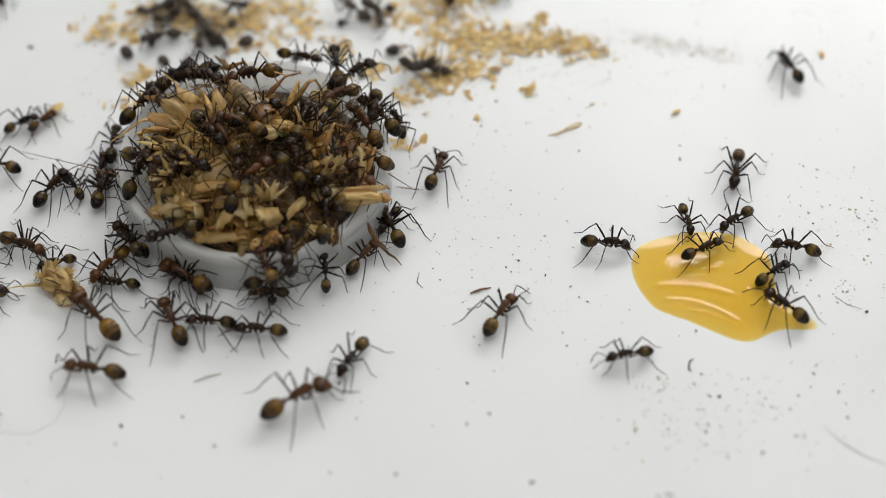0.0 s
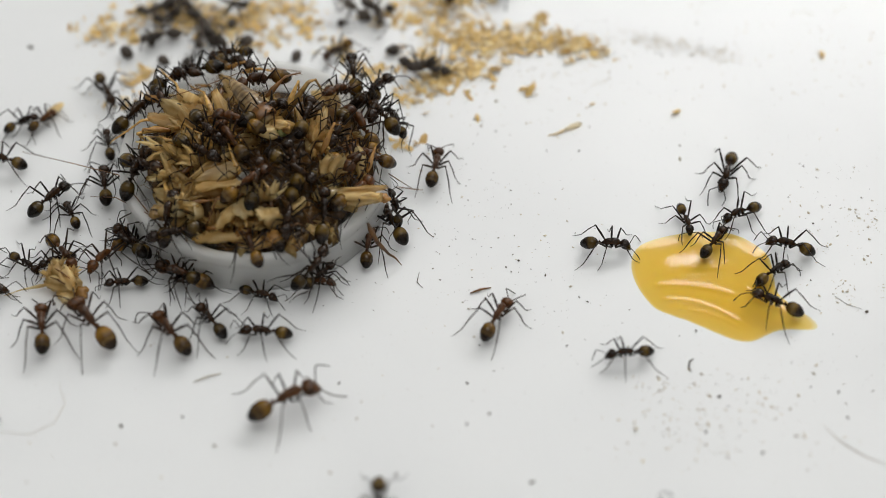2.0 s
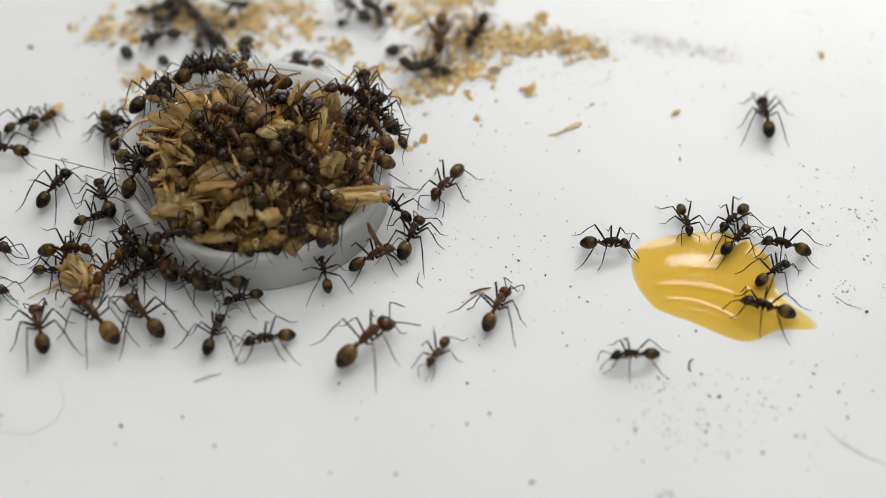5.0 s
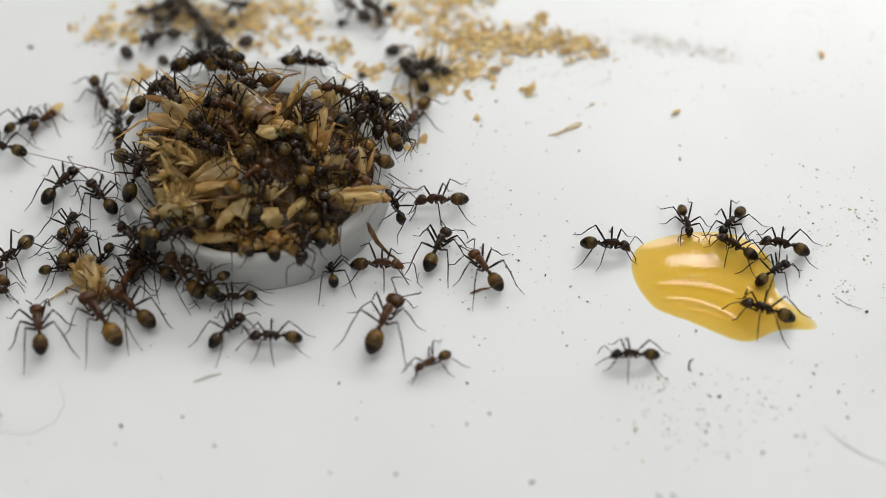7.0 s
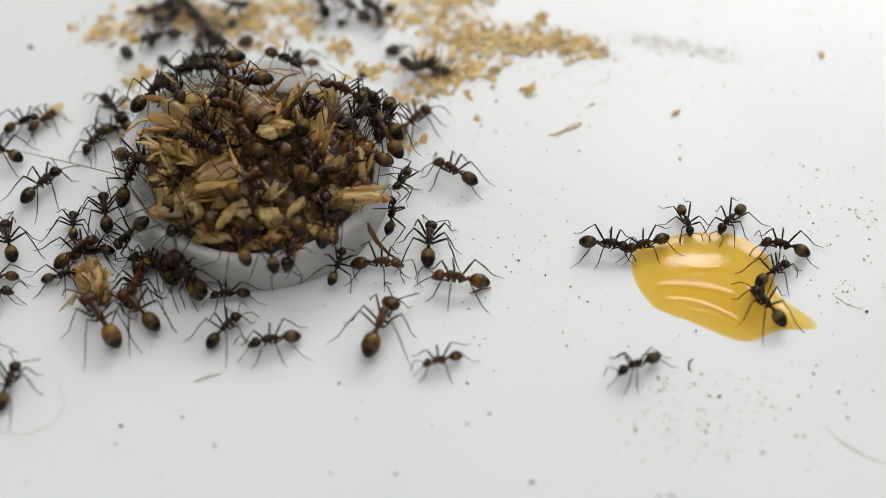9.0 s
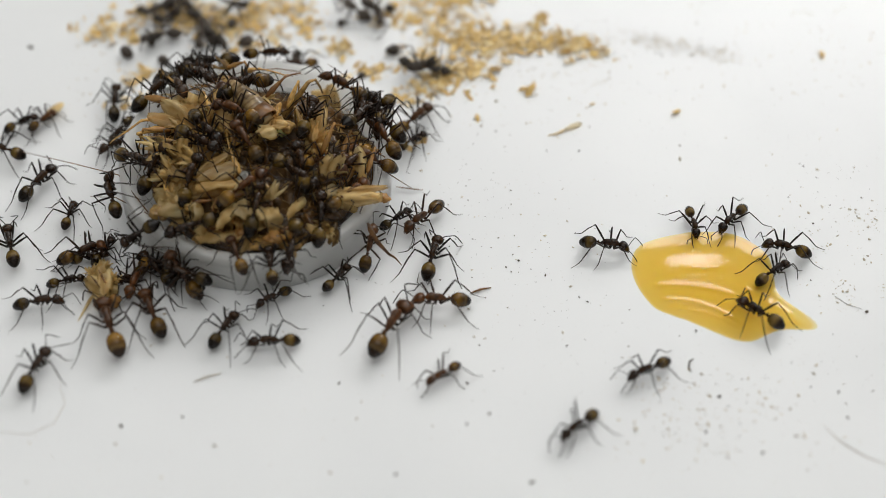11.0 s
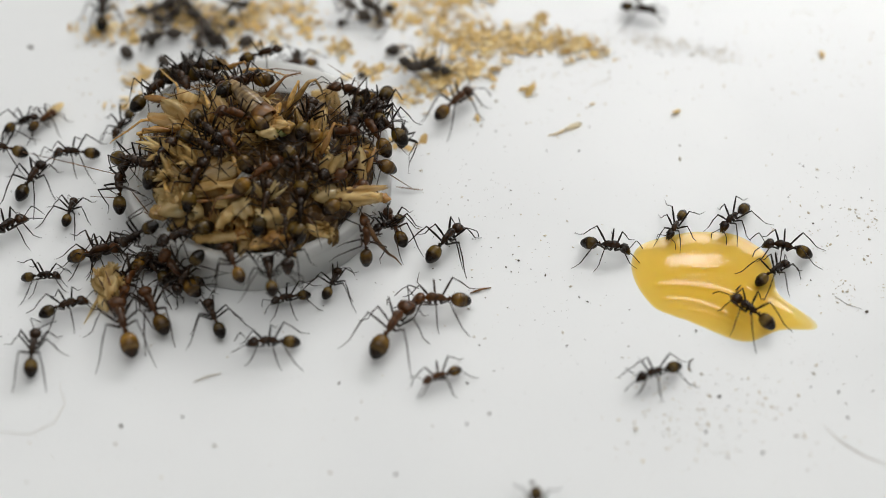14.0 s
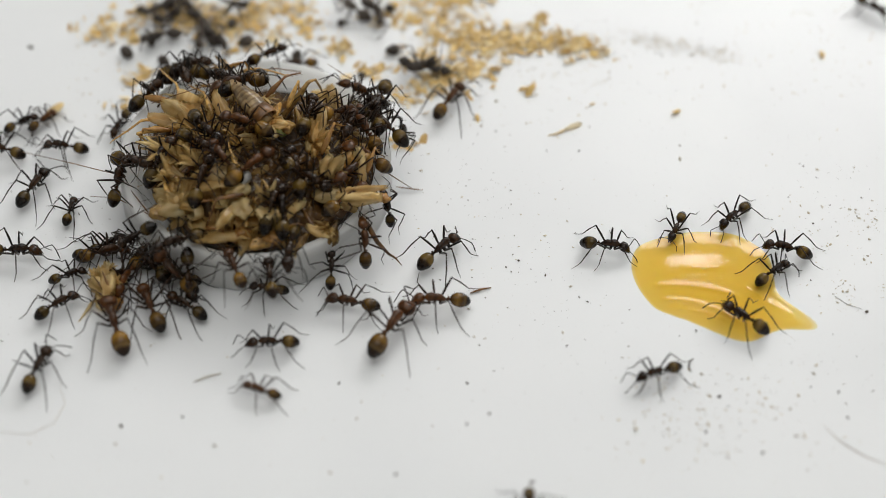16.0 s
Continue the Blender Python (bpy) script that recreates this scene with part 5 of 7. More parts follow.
# ---- dead ants on the refuse ----
def dead_ants():
    rng = random.Random(31)
    whole = [(-32.4, 35.2), (-33.4, 32.1), (-28.5, 31.0), (-26.5, 31.7), (-29.1, 35.7), (-31.9, 37.8), (-25.1, 37.1), (-10.7, 36.6), (-7.8, 36.5), (-2.9, 27.4), (-33.8, 36.6), (-1.6, 26.8)]
    for x, y in whole:
        ob = make_ant("dead", "dusty dried dead ant on the refuse behind the cap", rng.uniform(0.72, 0.98), rng.randrange(999), "dead ants on the refuse", droop=rng.uniform(-40, 40), bend=rng.uniform(-40, 40), spread=2.6)
        ob.matrix_basis = pose(x * MM, y * MM, rng.uniform(0.9, 1.6) * MM, rng.choice((90, -90, 180, 70)) + rng.uniform(-25, 25), rng.uniform(-20, 20), rng.uniform(0, 360)) @ Matrix.Translation((0, 0, -1.5 * MM)) @ Matrix.Diagonal((*ob.scale, 1))
    for x, y, s in ((-37.1, 30.0, 0.95), (-23.2, 31.9, 0.95), (-5.9, 30.4, 0.90), (-34.3, 31.9, 0.70), (-17.2, 29.5, 0.80), (-26.9, 31.9, 0.90), (-35.9, 37.3, 0.70), (-25.0, 34.9, 0.80), (-12.1, 35.1, 0.60), (-6.3, 37.6, 0.70), (-30.0, 28.4, 0.80), (-32.7, 28.8, 0.80), (-28.4, 34.9, 0.80), (-9.5, 26.5, 0.50)):
        ob = piece("ant_gaster", KITS["dead"]["gaster"])
        ob.matrix_basis = pose(x * MM, y * MM, 0.62 * s * MM, rng.uniform(-20, 20), rng.uniform(-15, 15), rng.uniform(0, 360)) @ Matrix.Diagonal((s, s, s, 1))
        tagged(ob, "loose dusty gaster of a dead ant", "insect remains", "dead ants on the refuse")


dead_ants()


def motions():
    """Keys the ants and what they carry."""

    def go(name, where, *rows):
        ob = ants[name]
        walk(ob, trail(ob, where, rows))
        gait(ob, rows, ob.scale[0])
        feel(ob, len(name) * 7 + rows[0][1])

    go("honey_a", "honey", (0, 36.03, -4.34, 37), (16, 36.03, -4.34, 37))
    go("honey_b", "floor", (0, 38.88, -0.74, 168), (1, 38.04, -0.50, 168), (2, 38.28, -0.50, 164), (6.5, 37.66, -0.50, 164), (11.5, 37.92, -0.88, 165), (12, 38.02, -0.82, 164), (13, 37.78, -0.75, 165), (15, 38.04, -1.07, 164), (16, 37.91, -1.00, 165))
    go("honey_c", "floor", (0, 18.02, -0.23, -8), (1, 18.02, -0.43, -6), (4, 17.98, -0.25, -2), (7.5, 17.97, -0.48, -8), (9, 17.83, -0.42, -10), (12.5, 17.92, -0.55, -10), (15, 18.00, -0.73, -14), (16, 17.92, -0.55, -10))
    go("honey_d", "floor", (0, 27.08, 3.56, -76), (3.5, 26.88, 3.56, -73), (7, 26.94, 3.34, -77), (8.5, 26.94, 3.42, -74), (11.3, 28.04, 3.09, -78), (11.5, 28.27, 3.15, -72), (12, 28.63, 2.83, -73), (12.5, 27.74, 2.71, -89), (13, 26.51, 3.01, -121), (13.5, 25.61, 3.07, -131), (14, 25.90, 2.70, -116), (15, 26.01, 2.19, -111), (16, 25.93, 2.38, -111))
    go("honey_e", "floor", (0, 32.55, 3.51, -143), (0.5, 32.73, 3.93, -148), (1, 33.47, 4.53, -157), (3, 32.95, 4.28, -151), (3.5, 33.67, 4.47, -153), (4, 33.08, 4.13, -146), (6.5, 32.09, 3.30, -128), (7, 32.06, 3.12, -128), (9, 32.04, 3.51, -131), (12.5, 32.30, 3.59, -133), (16, 32.43, 4.01, -137))
    go("honey_f", "honey", (0, 37.00, -9.31, 139), (0.5, 36.59, -9.24, 150), (1, 36.53, -9.53, 157), (1.5, 36.36, -9.46, 162), (2, 36.10, -8.98, 154), (2.5, 35.50, -9.04, 158), (4, 35.28, -9.51, 164), (6.5, 34.84, -9.76, 163), (7, 35.01, -10.06, 161), (7.5, 35.82, -10.53, 130), (8, 35.83, -10.35, 128), (8.5, 35.30, -9.87, 126), (9, 35.06, -9.38, 124), (11.5, 33.98, -10.51, 147), (12.5, 33.66, -10.45, 145), (13, 33.29, -10.33, 140), (14, 33.30, -10.21, 138), (15, 32.67, -9.80, 134), (15.5, 32.59, -10.22, 133), (16, 32.49, -11.11, 143))
    go("honey_g", "honey", (0, 28.47, -1.13, 27), (0.5, 29.24, -0.81, 38), (1.5, 29.62, -0.50, 52), (2, 29.83, -0.13, 55), (2.5, 29.82, -0.01, 61), (3, 30.50, 0.20, 50), (3.5, 31.81, 0.32, 19), (4, 32.06, 0.29, 15), (6.3, 32.53, -0.06, 125), (7, 32.38, -0.85, 141), (7.5, 31.76, -0.28, 148), (8, 29.19, 0.09, 141), (8.5, 25.34, 0.80, 178), (9, 22.54, -0.31, 202), (9.2, 22.17, -0.28, 199), (9.5, 21.73, 5.32, 174), (9.8, 23.31, 12.33, 87), (10.6, 26.49, 30.33, 80), (11.2, 28.61, 47.71, 84), (16, 28.61, 47.71, 84))
    go("honey_h", "floor", (0, 33.10, 10.94, -98), (0.5, 32.21, 10.39, -111), (1.5, 32.04, 10.34, -114), (2, 32.04, 10.51, -104), (2.5, 33.13, 10.98, -79), (3, 35.67, 10.01, -53), (3.3, 37.47, 8.52, -50), (3.5, 38.88, 6.60, -57), (4, 37.89, 8.76, -75), (4.2, 36.6, 9.8, -150), (4.6, 36.6, 12.5, -215), (5, 37.0, 19.0, -262), (6.2, 38.5, 50.0, -268), (16, 38.5, 52.0, -268))
    go("north_east", "floor", (0, 40.45, 27.07, 118), (0.2, 40.78, 33.85, 92), (0.5, 43.46, 39.60, 72), (1, 45.68, 52.52, 79), (16, 45.68, 52.52, 79))
    go("walker_a", "floor", (0, 19.88, -15.80, -168), (0.5, 19.79, -15.68, -172), (1, 19.88, -15.86, -170), (1.5, 19.94, -15.57, -175), (2, 19.89, -15.63, -173), (2.5, 20.34, -15.74, -169), (6.5, 20.48, -15.87, -180), (8.5, 20.38, -15.93, -178), (9, 20.82, -17.12, -153), (9.2, 21.25, -17.61, -135), (11.3, 22.13, -17.85, -157), (11.5, 22.30, -18.11, -159), (12, 22.26, -18.25, -150), (12.5, 22.60, -18.40, -152), (13, 22.80, -18.20, -158), (16, 22.90, -18.20, -160))
    go("walker_b", "cap side", (0, -18.95, -7.10, 180, 0.00), (0.5, -18.70, -6.70, 180, 0.48), (1, -16.99, -7.42, 259, 0.00), (1.5, -14.46, -5.69, 353, 0.00), (2.5, -13.24, -5.48, 345, 0.00), (2.8, -11.05, -6.87, 339, 0.00), (3, -9.04, -7.88, 344, 0.00), (3.3, -6.06, -8.95, 342, 0.00), (3.5, -3.91, -9.77, 334, 0.00), (3.6, -3.21, -9.93, 336, 0.00), (3.9, -0.62, -10.25, 337, 0.00), (4.2, -0.04, -12.17, 302, 0.00), (5, -0.50, -15.27, 240, 0.00), (6.3, -1.53, -16.57, 201, 0.00), (6.5, -1.22, -17.42, 216, 0.00), (7, -1.03, -16.61, 211, 0.00), (7.5, -0.04, -16.59, 236, 0.00), (8, 0.04, -16.58, 239, 0.00), (8.5, -0.49, -16.83, 222, 0.00), (9, -0.02, -16.40, 198, 0.00), (11.5, 0.10, -18.47, 224, 0.00), (12, -0.04, -18.06, 230, 0.00), (12.5, -0.61, -18.37, 210, 0.00), (13, -0.20, -18.27, 194, 0.00), (13.5, -0.16, -18.55, 204, 0.00), (14, -0.06, -18.55, 203, 0.00), (14.5, 0.57, -18.78, 210, 0.00), (15, -1.71, -20.96, 223, 0.00), (15.5, -10.81, -24.28, 180, 0.00), (16, -19.16, -20.53, 157, 0.00))
    go("walker_c", "floor", (0, -15.51, -22.18, 32), (0.5, -15.46, -22.40, 28), (1, -15.38, -22.23, 31), (1.5, -16.28, -22.29, 30), (2, -16.73, -22.46, 30), (2.5, -16.55, -22.45, 27), (3, -15.06, -19.73, 49), (3.5, -9.66, -15.11, 48), (4, -8.56, -16.20, 32), (6.5, -7.04, -11.43, 74), (7, -6.39, -11.97, 69), (7.5, -6.26, -12.09, 64), (8, -5.86, -11.90, 58), (8.5, -6.53, -11.60, 68), (9, -6.79, -12.38, 70), (9.2, -6.74, -12.22, 71), (11.5, -5.57, -12.74, 60), (15, -5.52, -12.80, 62), (16, -5.62, -12.74, 59))
    go("walker_d", "floor", (0, 6.14, -10.40, 59), (1, 5.76, -10.97, 61), (4.2, 5.78, -11.00, 62), (6.3, 5.54, -5.74, 112), (6.5, 4.99, -5.42, 123), (7, 4.58, -4.12, 122), (7.5, 4.35, -4.55, 129), (8, 4.41, -5.47, 138), (8.5, 5.54, -5.96, 144), (9, 1.85, -5.54, 172), (9.2, 0.98, -6.00, 179), (11.5, -0.26, -8.53, 180), (15, -0.21, -8.53, 180), (16, -0.31, -8.53, 180))
    go("walker_e", "floor", (0, -5.83, 2.26, 114), (2, -5.64, 2.59, 117), (4.2, -5.34, 2.67, 110), (5.2, -2.94, -0.02, 65), (6.3, -1.25, -1.00, 82), (6.5, -1.14, -0.80, 76), (7, -0.61, -1.11, 68), (7.5, -0.38, -1.17, 65), (8, -0.93, -0.42, 73), (8.5, -1.49, 0.08, 83), (9, -1.53, -0.30, 86), (9.2, -1.26, -1.06, 77), (11.5, -1.16, -2.37, 77), (12.5, -1.48, -2.18, 83), (13, 0.17, -0.66, 55), (13.5, -0.02, -0.79, 51), (14, 0.22, -0.22, 53), (14.5, 0.32, -0.40, 52), (15.5, -0.27, -1.22, 43), (16, -0.46, -1.47, 46))
    go("walker_f", "floor", (0, -0.67, 10.50, 69), (0.5, -0.78, 10.31, 68), (1, -0.72, 10.77, 67), (1.5, -0.94, 11.14, 66), (2, -0.85, 11.05, 77), (2.5, -0.81, 11.57, 80), (3.5, -1.19, 11.67, 91), (4, -0.53, 11.54, 84), (4.2, 0.13, 11.57, 75), (5, 0.44, 8.73, 233), (6.3, 1.20, 4.86, 197), (6.5, 0.48, 5.35, 189), (7, -0.18, 6.03, 180), (7.5, 0.29, 5.17, 198), (8, 1.45, 6.36, 175), (8.5, 1.30, 9.18, 149), (9, 1.39, 10.35, 142), (9.2, 2.59, 10.52, 132), (10, 0.14, 2.67, 138), (11.3, -2.28, 3.74, 233), (12.5, -1.84, 3.66, 231), (13, -3.74, 2.77, 197), (13.5, -5.12, 2.16, 127), (14, -5.34, 2.02, 110), (14.5, -6.38, -2.94, 227), (15, -9.93, -8.96, 233), (15.5, -9.60, -8.46, 174), (16, -9.75, -8.79, 165))
    go("goer_a", "floor", (0, -9.60, -16.19, -119), (0.5, -8.84, -16.65, -98), (1, -7.61, -18.45, -81), (1.5, -6.00, -27.08, -90), (2, -6.51, -34.92, -88), (2.4, -5.04, -43.05, -83), (16, -5.04, -43.05, -83))
    go("goer_b", "floor", (0, 22.64, -38.01, 87), (9.2, 22.64, -38.01, 87), (10.5, 15.94, -26.92, 122), (11.3, 11.71, -25.09, 256), (11.5, 9.16, -25.12, 227), (11.7, 8.35, -26.23, 227), (12, 7.63, -31.28, 255), (12.2, 7.34, -33.24, 253), (12.5, 8.97, -35.47, 269), (13, 9.42, -35.79, 269), (15, 9.16, -35.77, 257), (16, 8.63, -35.89, 262))
    go("left_a", "floor", (0, -19.52, -12.47, 178), (1, -19.18, -12.76, 176), (3.5, -18.77, -12.97, 185), (6.3, -17.89, -14.11, 199), (6.5, -17.78, -13.85, 191), (7, -17.89, -13.51, 180), (8, -17.91, -14.02, 192), (9, -17.96, -13.90, 196), (12, -18.09, -14.22, 183), (15.5, -18.09, -14.27, 185), (16, -18.18, -14.27, 185))
    go("left_b", "floor", (0, -24.94, -11.34, 177), (0.5, -24.79, -10.95, 157), (1, -24.92, -10.83, 132), (1.5, -24.95, -11.02, 121), (2.5, -24.94, -11.36, 132), (3, -24.66, -11.76, 122), (3.5, -24.52, -12.24, 99), (4, -24.58, -13.06, 89), (6.5, -24.17, -12.70, 54), (7, -23.19, -12.50, 51), (9, -23.52, -12.47, 54), (11.5, -23.51, -12.31, 61), (12, -23.36, -11.47, 55), (12.5, -22.04, -10.41, 49), (13, -20.74, -8.37, 53), (13.5, -21.14, -8.75, 51), (14, -24.65, -10.82, 112), (14.5, -24.33, -10.27, 127), (15, -26.16, -9.72, 139), (15.5, -26.81, -9.45, 143), (16, -27.71, -9.13, 144))
    go("left_c", "floor", (0, -29.14, -11.43, 114), (0.5, -30.25, -12.74, 122), (1, -30.44, -11.42, 120), (1.5, -31.58, -10.82, 129), (2, -29.16, -13.09, 126), (2.5, -28.27, -14.29, 115), (3, -29.98, -12.81, 114), (3.5, -30.88, -12.38, 121), (4.2, -31.42, -11.61, 124), (6.3, -33.54, -9.58, 134), (6.5, -33.62, -9.48, 134), (7, -33.60, -9.66, 136), (7.5, -33.33, -9.54, 134), (8.5, -32.93, -10.02, 132), (9.2, -32.91, -9.86, 130), (11.5, -31.19, -10.33, 110), (15, -31.34, -9.69, 116), (16, -31.57, -9.53, 113))
    go("left_d", "floor", (0, -37.46, -10.93, 132), (0.5, -37.75, -10.75, 135), (1, -37.45, -11.11, 131), (1.5, -37.42, -11.60, 127), (2, -37.71, -11.95, 129), (3, -37.62, -10.93, 125), (3.5, -37.59, -10.57, 130), (4, -37.71, -10.81, 132), (6.5, -36.75, -11.36, 123), (7, -36.80, -11.30, 123), (7.5, -36.84, -10.94, 120), (8.5, -36.74, -11.54, 125), (9, -36.79, -11.48, 121), (11.5, -35.12, -12.51, 109), (12.5, -34.14, -12.51, 109), (14, -34.25, -12.39, 108), (14.5, -34.36, -12.69, 110), (15, -34.68, -12.69, 113), (15.5, -35.08, -12.33, 111), (16, -35.23, -12.21, 109))
    go("left_e", "floor", (0, -37.00, -18.14, 171), (0.25, -40.16, -15.05, 133), (0.5, -42.88, -13.51, 121), (1, -42.91, -13.33, 104), (1.5, -43.16, -12.74, 102), (2, -42.96, -12.44, 99), (3, -42.67, -12.56, 97), (3.5, -43.32, -12.67, 114), (4, -43.25, -12.49, 112), (7, -43.31, -12.55, 103), (7.5, -43.10, -13.33, 104), (8, -44.14, -14.03, 130), (8.5, -47.24, -13.67, 157), (8.8, -49.19, -14.65, 149), (9.2, -52.43, -15.21, 158), (16, -52.43, -15.21, 158))
    go("left_f", "floor", (0, -50.17, -26.39, 56), (7, -50.17, -26.39, 56), (8, -48.44, -23.43, 49), (8.5, -46.33, -20.75, 69), (9, -45.87, -20.18, 75), (11.5, -42.99, -17.60, 64), (12, -43.28, -17.53, 71), (12.5, -43.13, -17.29, 68), (13, -42.85, -16.41, 67), (13.5, -43.59, -16.60, 78), (14, -43.66, -15.71, 87), (14.5, -43.22, -17.12, 78), (15.5, -42.83, -17.47, 68), (16, -43.02, -17.94, 69))
    go("left_g", "floor", (0, -46.51, 0.19, -32), (0.5, -46.22, -1.11, -14), (1, -45.83, -1.81, -14), (1.5, -45.72, -1.93, -30), (2, -45.90, -2.81, -36), (2.5, -45.41, -4.11, -45), (4, -43.51, -4.14, -13), (6.5, -42.14, -3.74, 0), (7.5, -41.90, -3.75, 9), (8.5, -41.67, -4.29, 2), (9.2, -41.69, -4.85, 19), (11.3, -41.01, -5.44, 14), (12.5, -41.33, -5.28, 14), (13, -42.04, -4.90, 8), (13.5, -44.02, -5.38, -19), (14, -43.84, -4.80, 5), (14.5, -42.91, -5.65, -2), (15, -41.70, -5.54, 9), (15.5, -41.14, -4.93, 18), (16, -40.93, -4.63, 22))
    go("left_h", "floor", (0, -42.32, -2.71, -162), (0.5, -42.43, -2.53, -167), (1, -42.23, -2.64, -156), (1.5, -42.40, -2.38, -148), (2, -42.30, -2.46, -157), (2.5, -42.02, -1.84, -162), (3, -41.53, -1.97, -148), (3.5, -41.56, -2.25, -151), (4.2, -41.70, -2.36, -142), (6.3, -40.18, -0.42, 9), (7, -40.05, -0.61, 71), (9, -38.95, -1.33, 12), (11.3, -38.80, -2.06, 9), (16, -38.59, -1.25, 9))
    go("left_i", "floor", (0, -35.32, -5.75, 174), (0.5, -35.32, -5.74, 178), (1.5, -34.67, -5.76, 183), (2.5, -34.34, -5.73, 190), (3, -34.04, -6.03, 184), (3.5, -34.09, -6.14, 184), (4.2, -33.99, -5.68, 204), (6.3, -32.65, -3.07, 242), (8, -32.93, -4.89, 249), (9, -33.29, -5.29, 260), (11.3, -34.48, -5.12, 218), (16, -35.01, -4.31, 223))
    go("left_j", "floor", (0, -49.92, -7.38, 13), (8.5, -49.92, -7.38, 13), (10.3, -45.54, -8.37, 6), (11.3, -43.09, -8.62, 9), (11.5, -42.56, -8.21, 21), (12, -41.20, -8.27, 22), (13, -41.26, -8.63, 19), (13.5, -40.81, -9.00, 22), (14, -41.02, -9.24, 21), (14.5, -41.62, -9.20, 35), (15, -41.20, -8.66, 35), (15.5, -41.44, -9.14, 33), (16, -41.82, -9.02, 36))
    go("left_k", "floor", (0, -52.13, -1.04, -14), (4.3, -52.13, -1.04, -14), (5.5, -47.57, -0.22, -12), (6.3, -43.46, -1.50, -52), (6.5, -45.72, -2.18, -113), (7, -47.15, -1.92, -129), (7.5, -46.54, -0.88, -191), (8, -47.42, -0.58, -244), (8.5, -47.87, 0.04, -254), (11.5, -47.36, -0.74, -256), (12, -46.72, -0.62, -257), (12.5, -46.98, -0.50, -275), (13, -47.38, 0.08, -293), (13.5, -47.31, 0.71, -307), (14, -48.67, 1.64, -322), (15, -48.38, 1.63, -367), (16, -47.13, -1.47, -360))
    go("left_l", "floor", (0, -43.89, 7.89, 58), (0.5, -44.16, 7.16, 60), (1, -44.02, 6.59, 53), (1.5, -44.03, 6.78, 54), (2, -43.94, 6.13, 47), (3, -43.85, 6.20, 46), (3.5, -44.16, 6.52, 49), (4, -44.21, 7.81, 66), (6.5, -42.41, 7.88, 48), (7, -42.91, 8.27, 55), (7.5, -44.25, 8.79, 66), (8, -44.24, 8.59, 63), (8.5, -44.64, 8.14, 57), (9, -45.06, 8.28, 50), (11.5, -45.44, 8.92, 58), (12, -45.36, 9.71, 63), (12.5, -44.93, 9.71, 58), (13, -45.72, 9.38, 62), (13.5, -46.04, 8.66, 61), (14, -46.26, 8.99, 66), (14.5, -45.73, 9.05, 66), (15, -46.13, 8.20, 70), (15.5, -45.87, 8.53, 69), (16, -45.92, 7.94, 61))
    go("left_m", "floor", (0, -50.23, 11.64, 163), (0.5, -50.08, 12.00, 170), (1, -49.92, 12.08, 167), (1.5, -49.96, 12.30, 167), (2, -49.58, 12.25, 162), (2.5, -49.19, 12.41, 165), (3, -49.24, 12.57, 164), (4, -49.48, 13.38, 174), (7, -49.85, 14.14, 165), (8, -49.68, 13.92, 162), (8.5, -49.91, 13.64, 155), (9, -50.00, 13.63, 154), (12.5, -49.73, 13.93, 165), (15.5, -49.78, 13.89, 166), (16, -49.92, 13.81, 163))
    go("left_n", "cap side", (0, -38.04, 7.85, 77, 0.00), (1, -38.11, 8.91, 87, 0.00), (2.5, -37.83, 7.85, 104, 0.00), (6.3, -37.80, 6.26, 123, 0.00), (6.5, -37.77, 6.34, 127, 0.00), (7, -38.15, 6.57, 127, 0.00), (7.5, -38.29, 6.36, 130, 0.00), (8.4, -37.70, 5.34, 108, 0.00), (9, -37.56, 4.26, 101, 0.00), (11.3, -35.09, 3.35, 97, 5.02), (11.5, -35.27, 3.52, 87, 5.02), (12, -35.04, 3.79, 78, 5.02), (12.5, -34.52, 4.03, 77, 5.02), (14, -34.18, 4.36, 73, 5.02), (14.5, -34.42, 4.77, 59, 5.02), (15, -34.38, 5.25, 50, 5.02), (16, -34.38, 5.25, 50, 5.02))
    go("left_o", "floor", (0, -41.40, 8.52, 120), (1, -41.40, 8.52, 120), (1.5, -41.54, 6.39, 111), (2.5, -40.64, 3.32, 118), (3, -39.52, 3.05, 33), (3.5, -38.73, 3.62, -16), (4, -38.26, 3.53, -15), (6.3, -40.45, 4.03, 70), (6.8, -41.31, 2.91, 71), (7, -41.58, 2.69, 71), (7.5, -41.32, 3.23, 72), (9, -40.99, 2.73, 97), (11.5, -41.55, 4.53, 77), (15, -41.47, 4.78, 81), (16, -41.47, 4.85, 81))
    go("left_p", "floor", (0, -38.48, 11.27, 87), (0.5, -37.76, 14.06, 74), (1.5, -38.12, 12.75, 87), (2.5, -37.94, 16.92, 109), (4, -37.99, 15.55, 112), (6.3, -37.73, 17.63, 112), (7, -37.18, 17.98, 90), (8, -37.71, 16.73, 217), (9, -37.41, 17.19, 196), (11.3, -36.64, 17.07, 243), (12.5, -36.48, 17.96, 244), (16, -36.89, 18.18, 249))
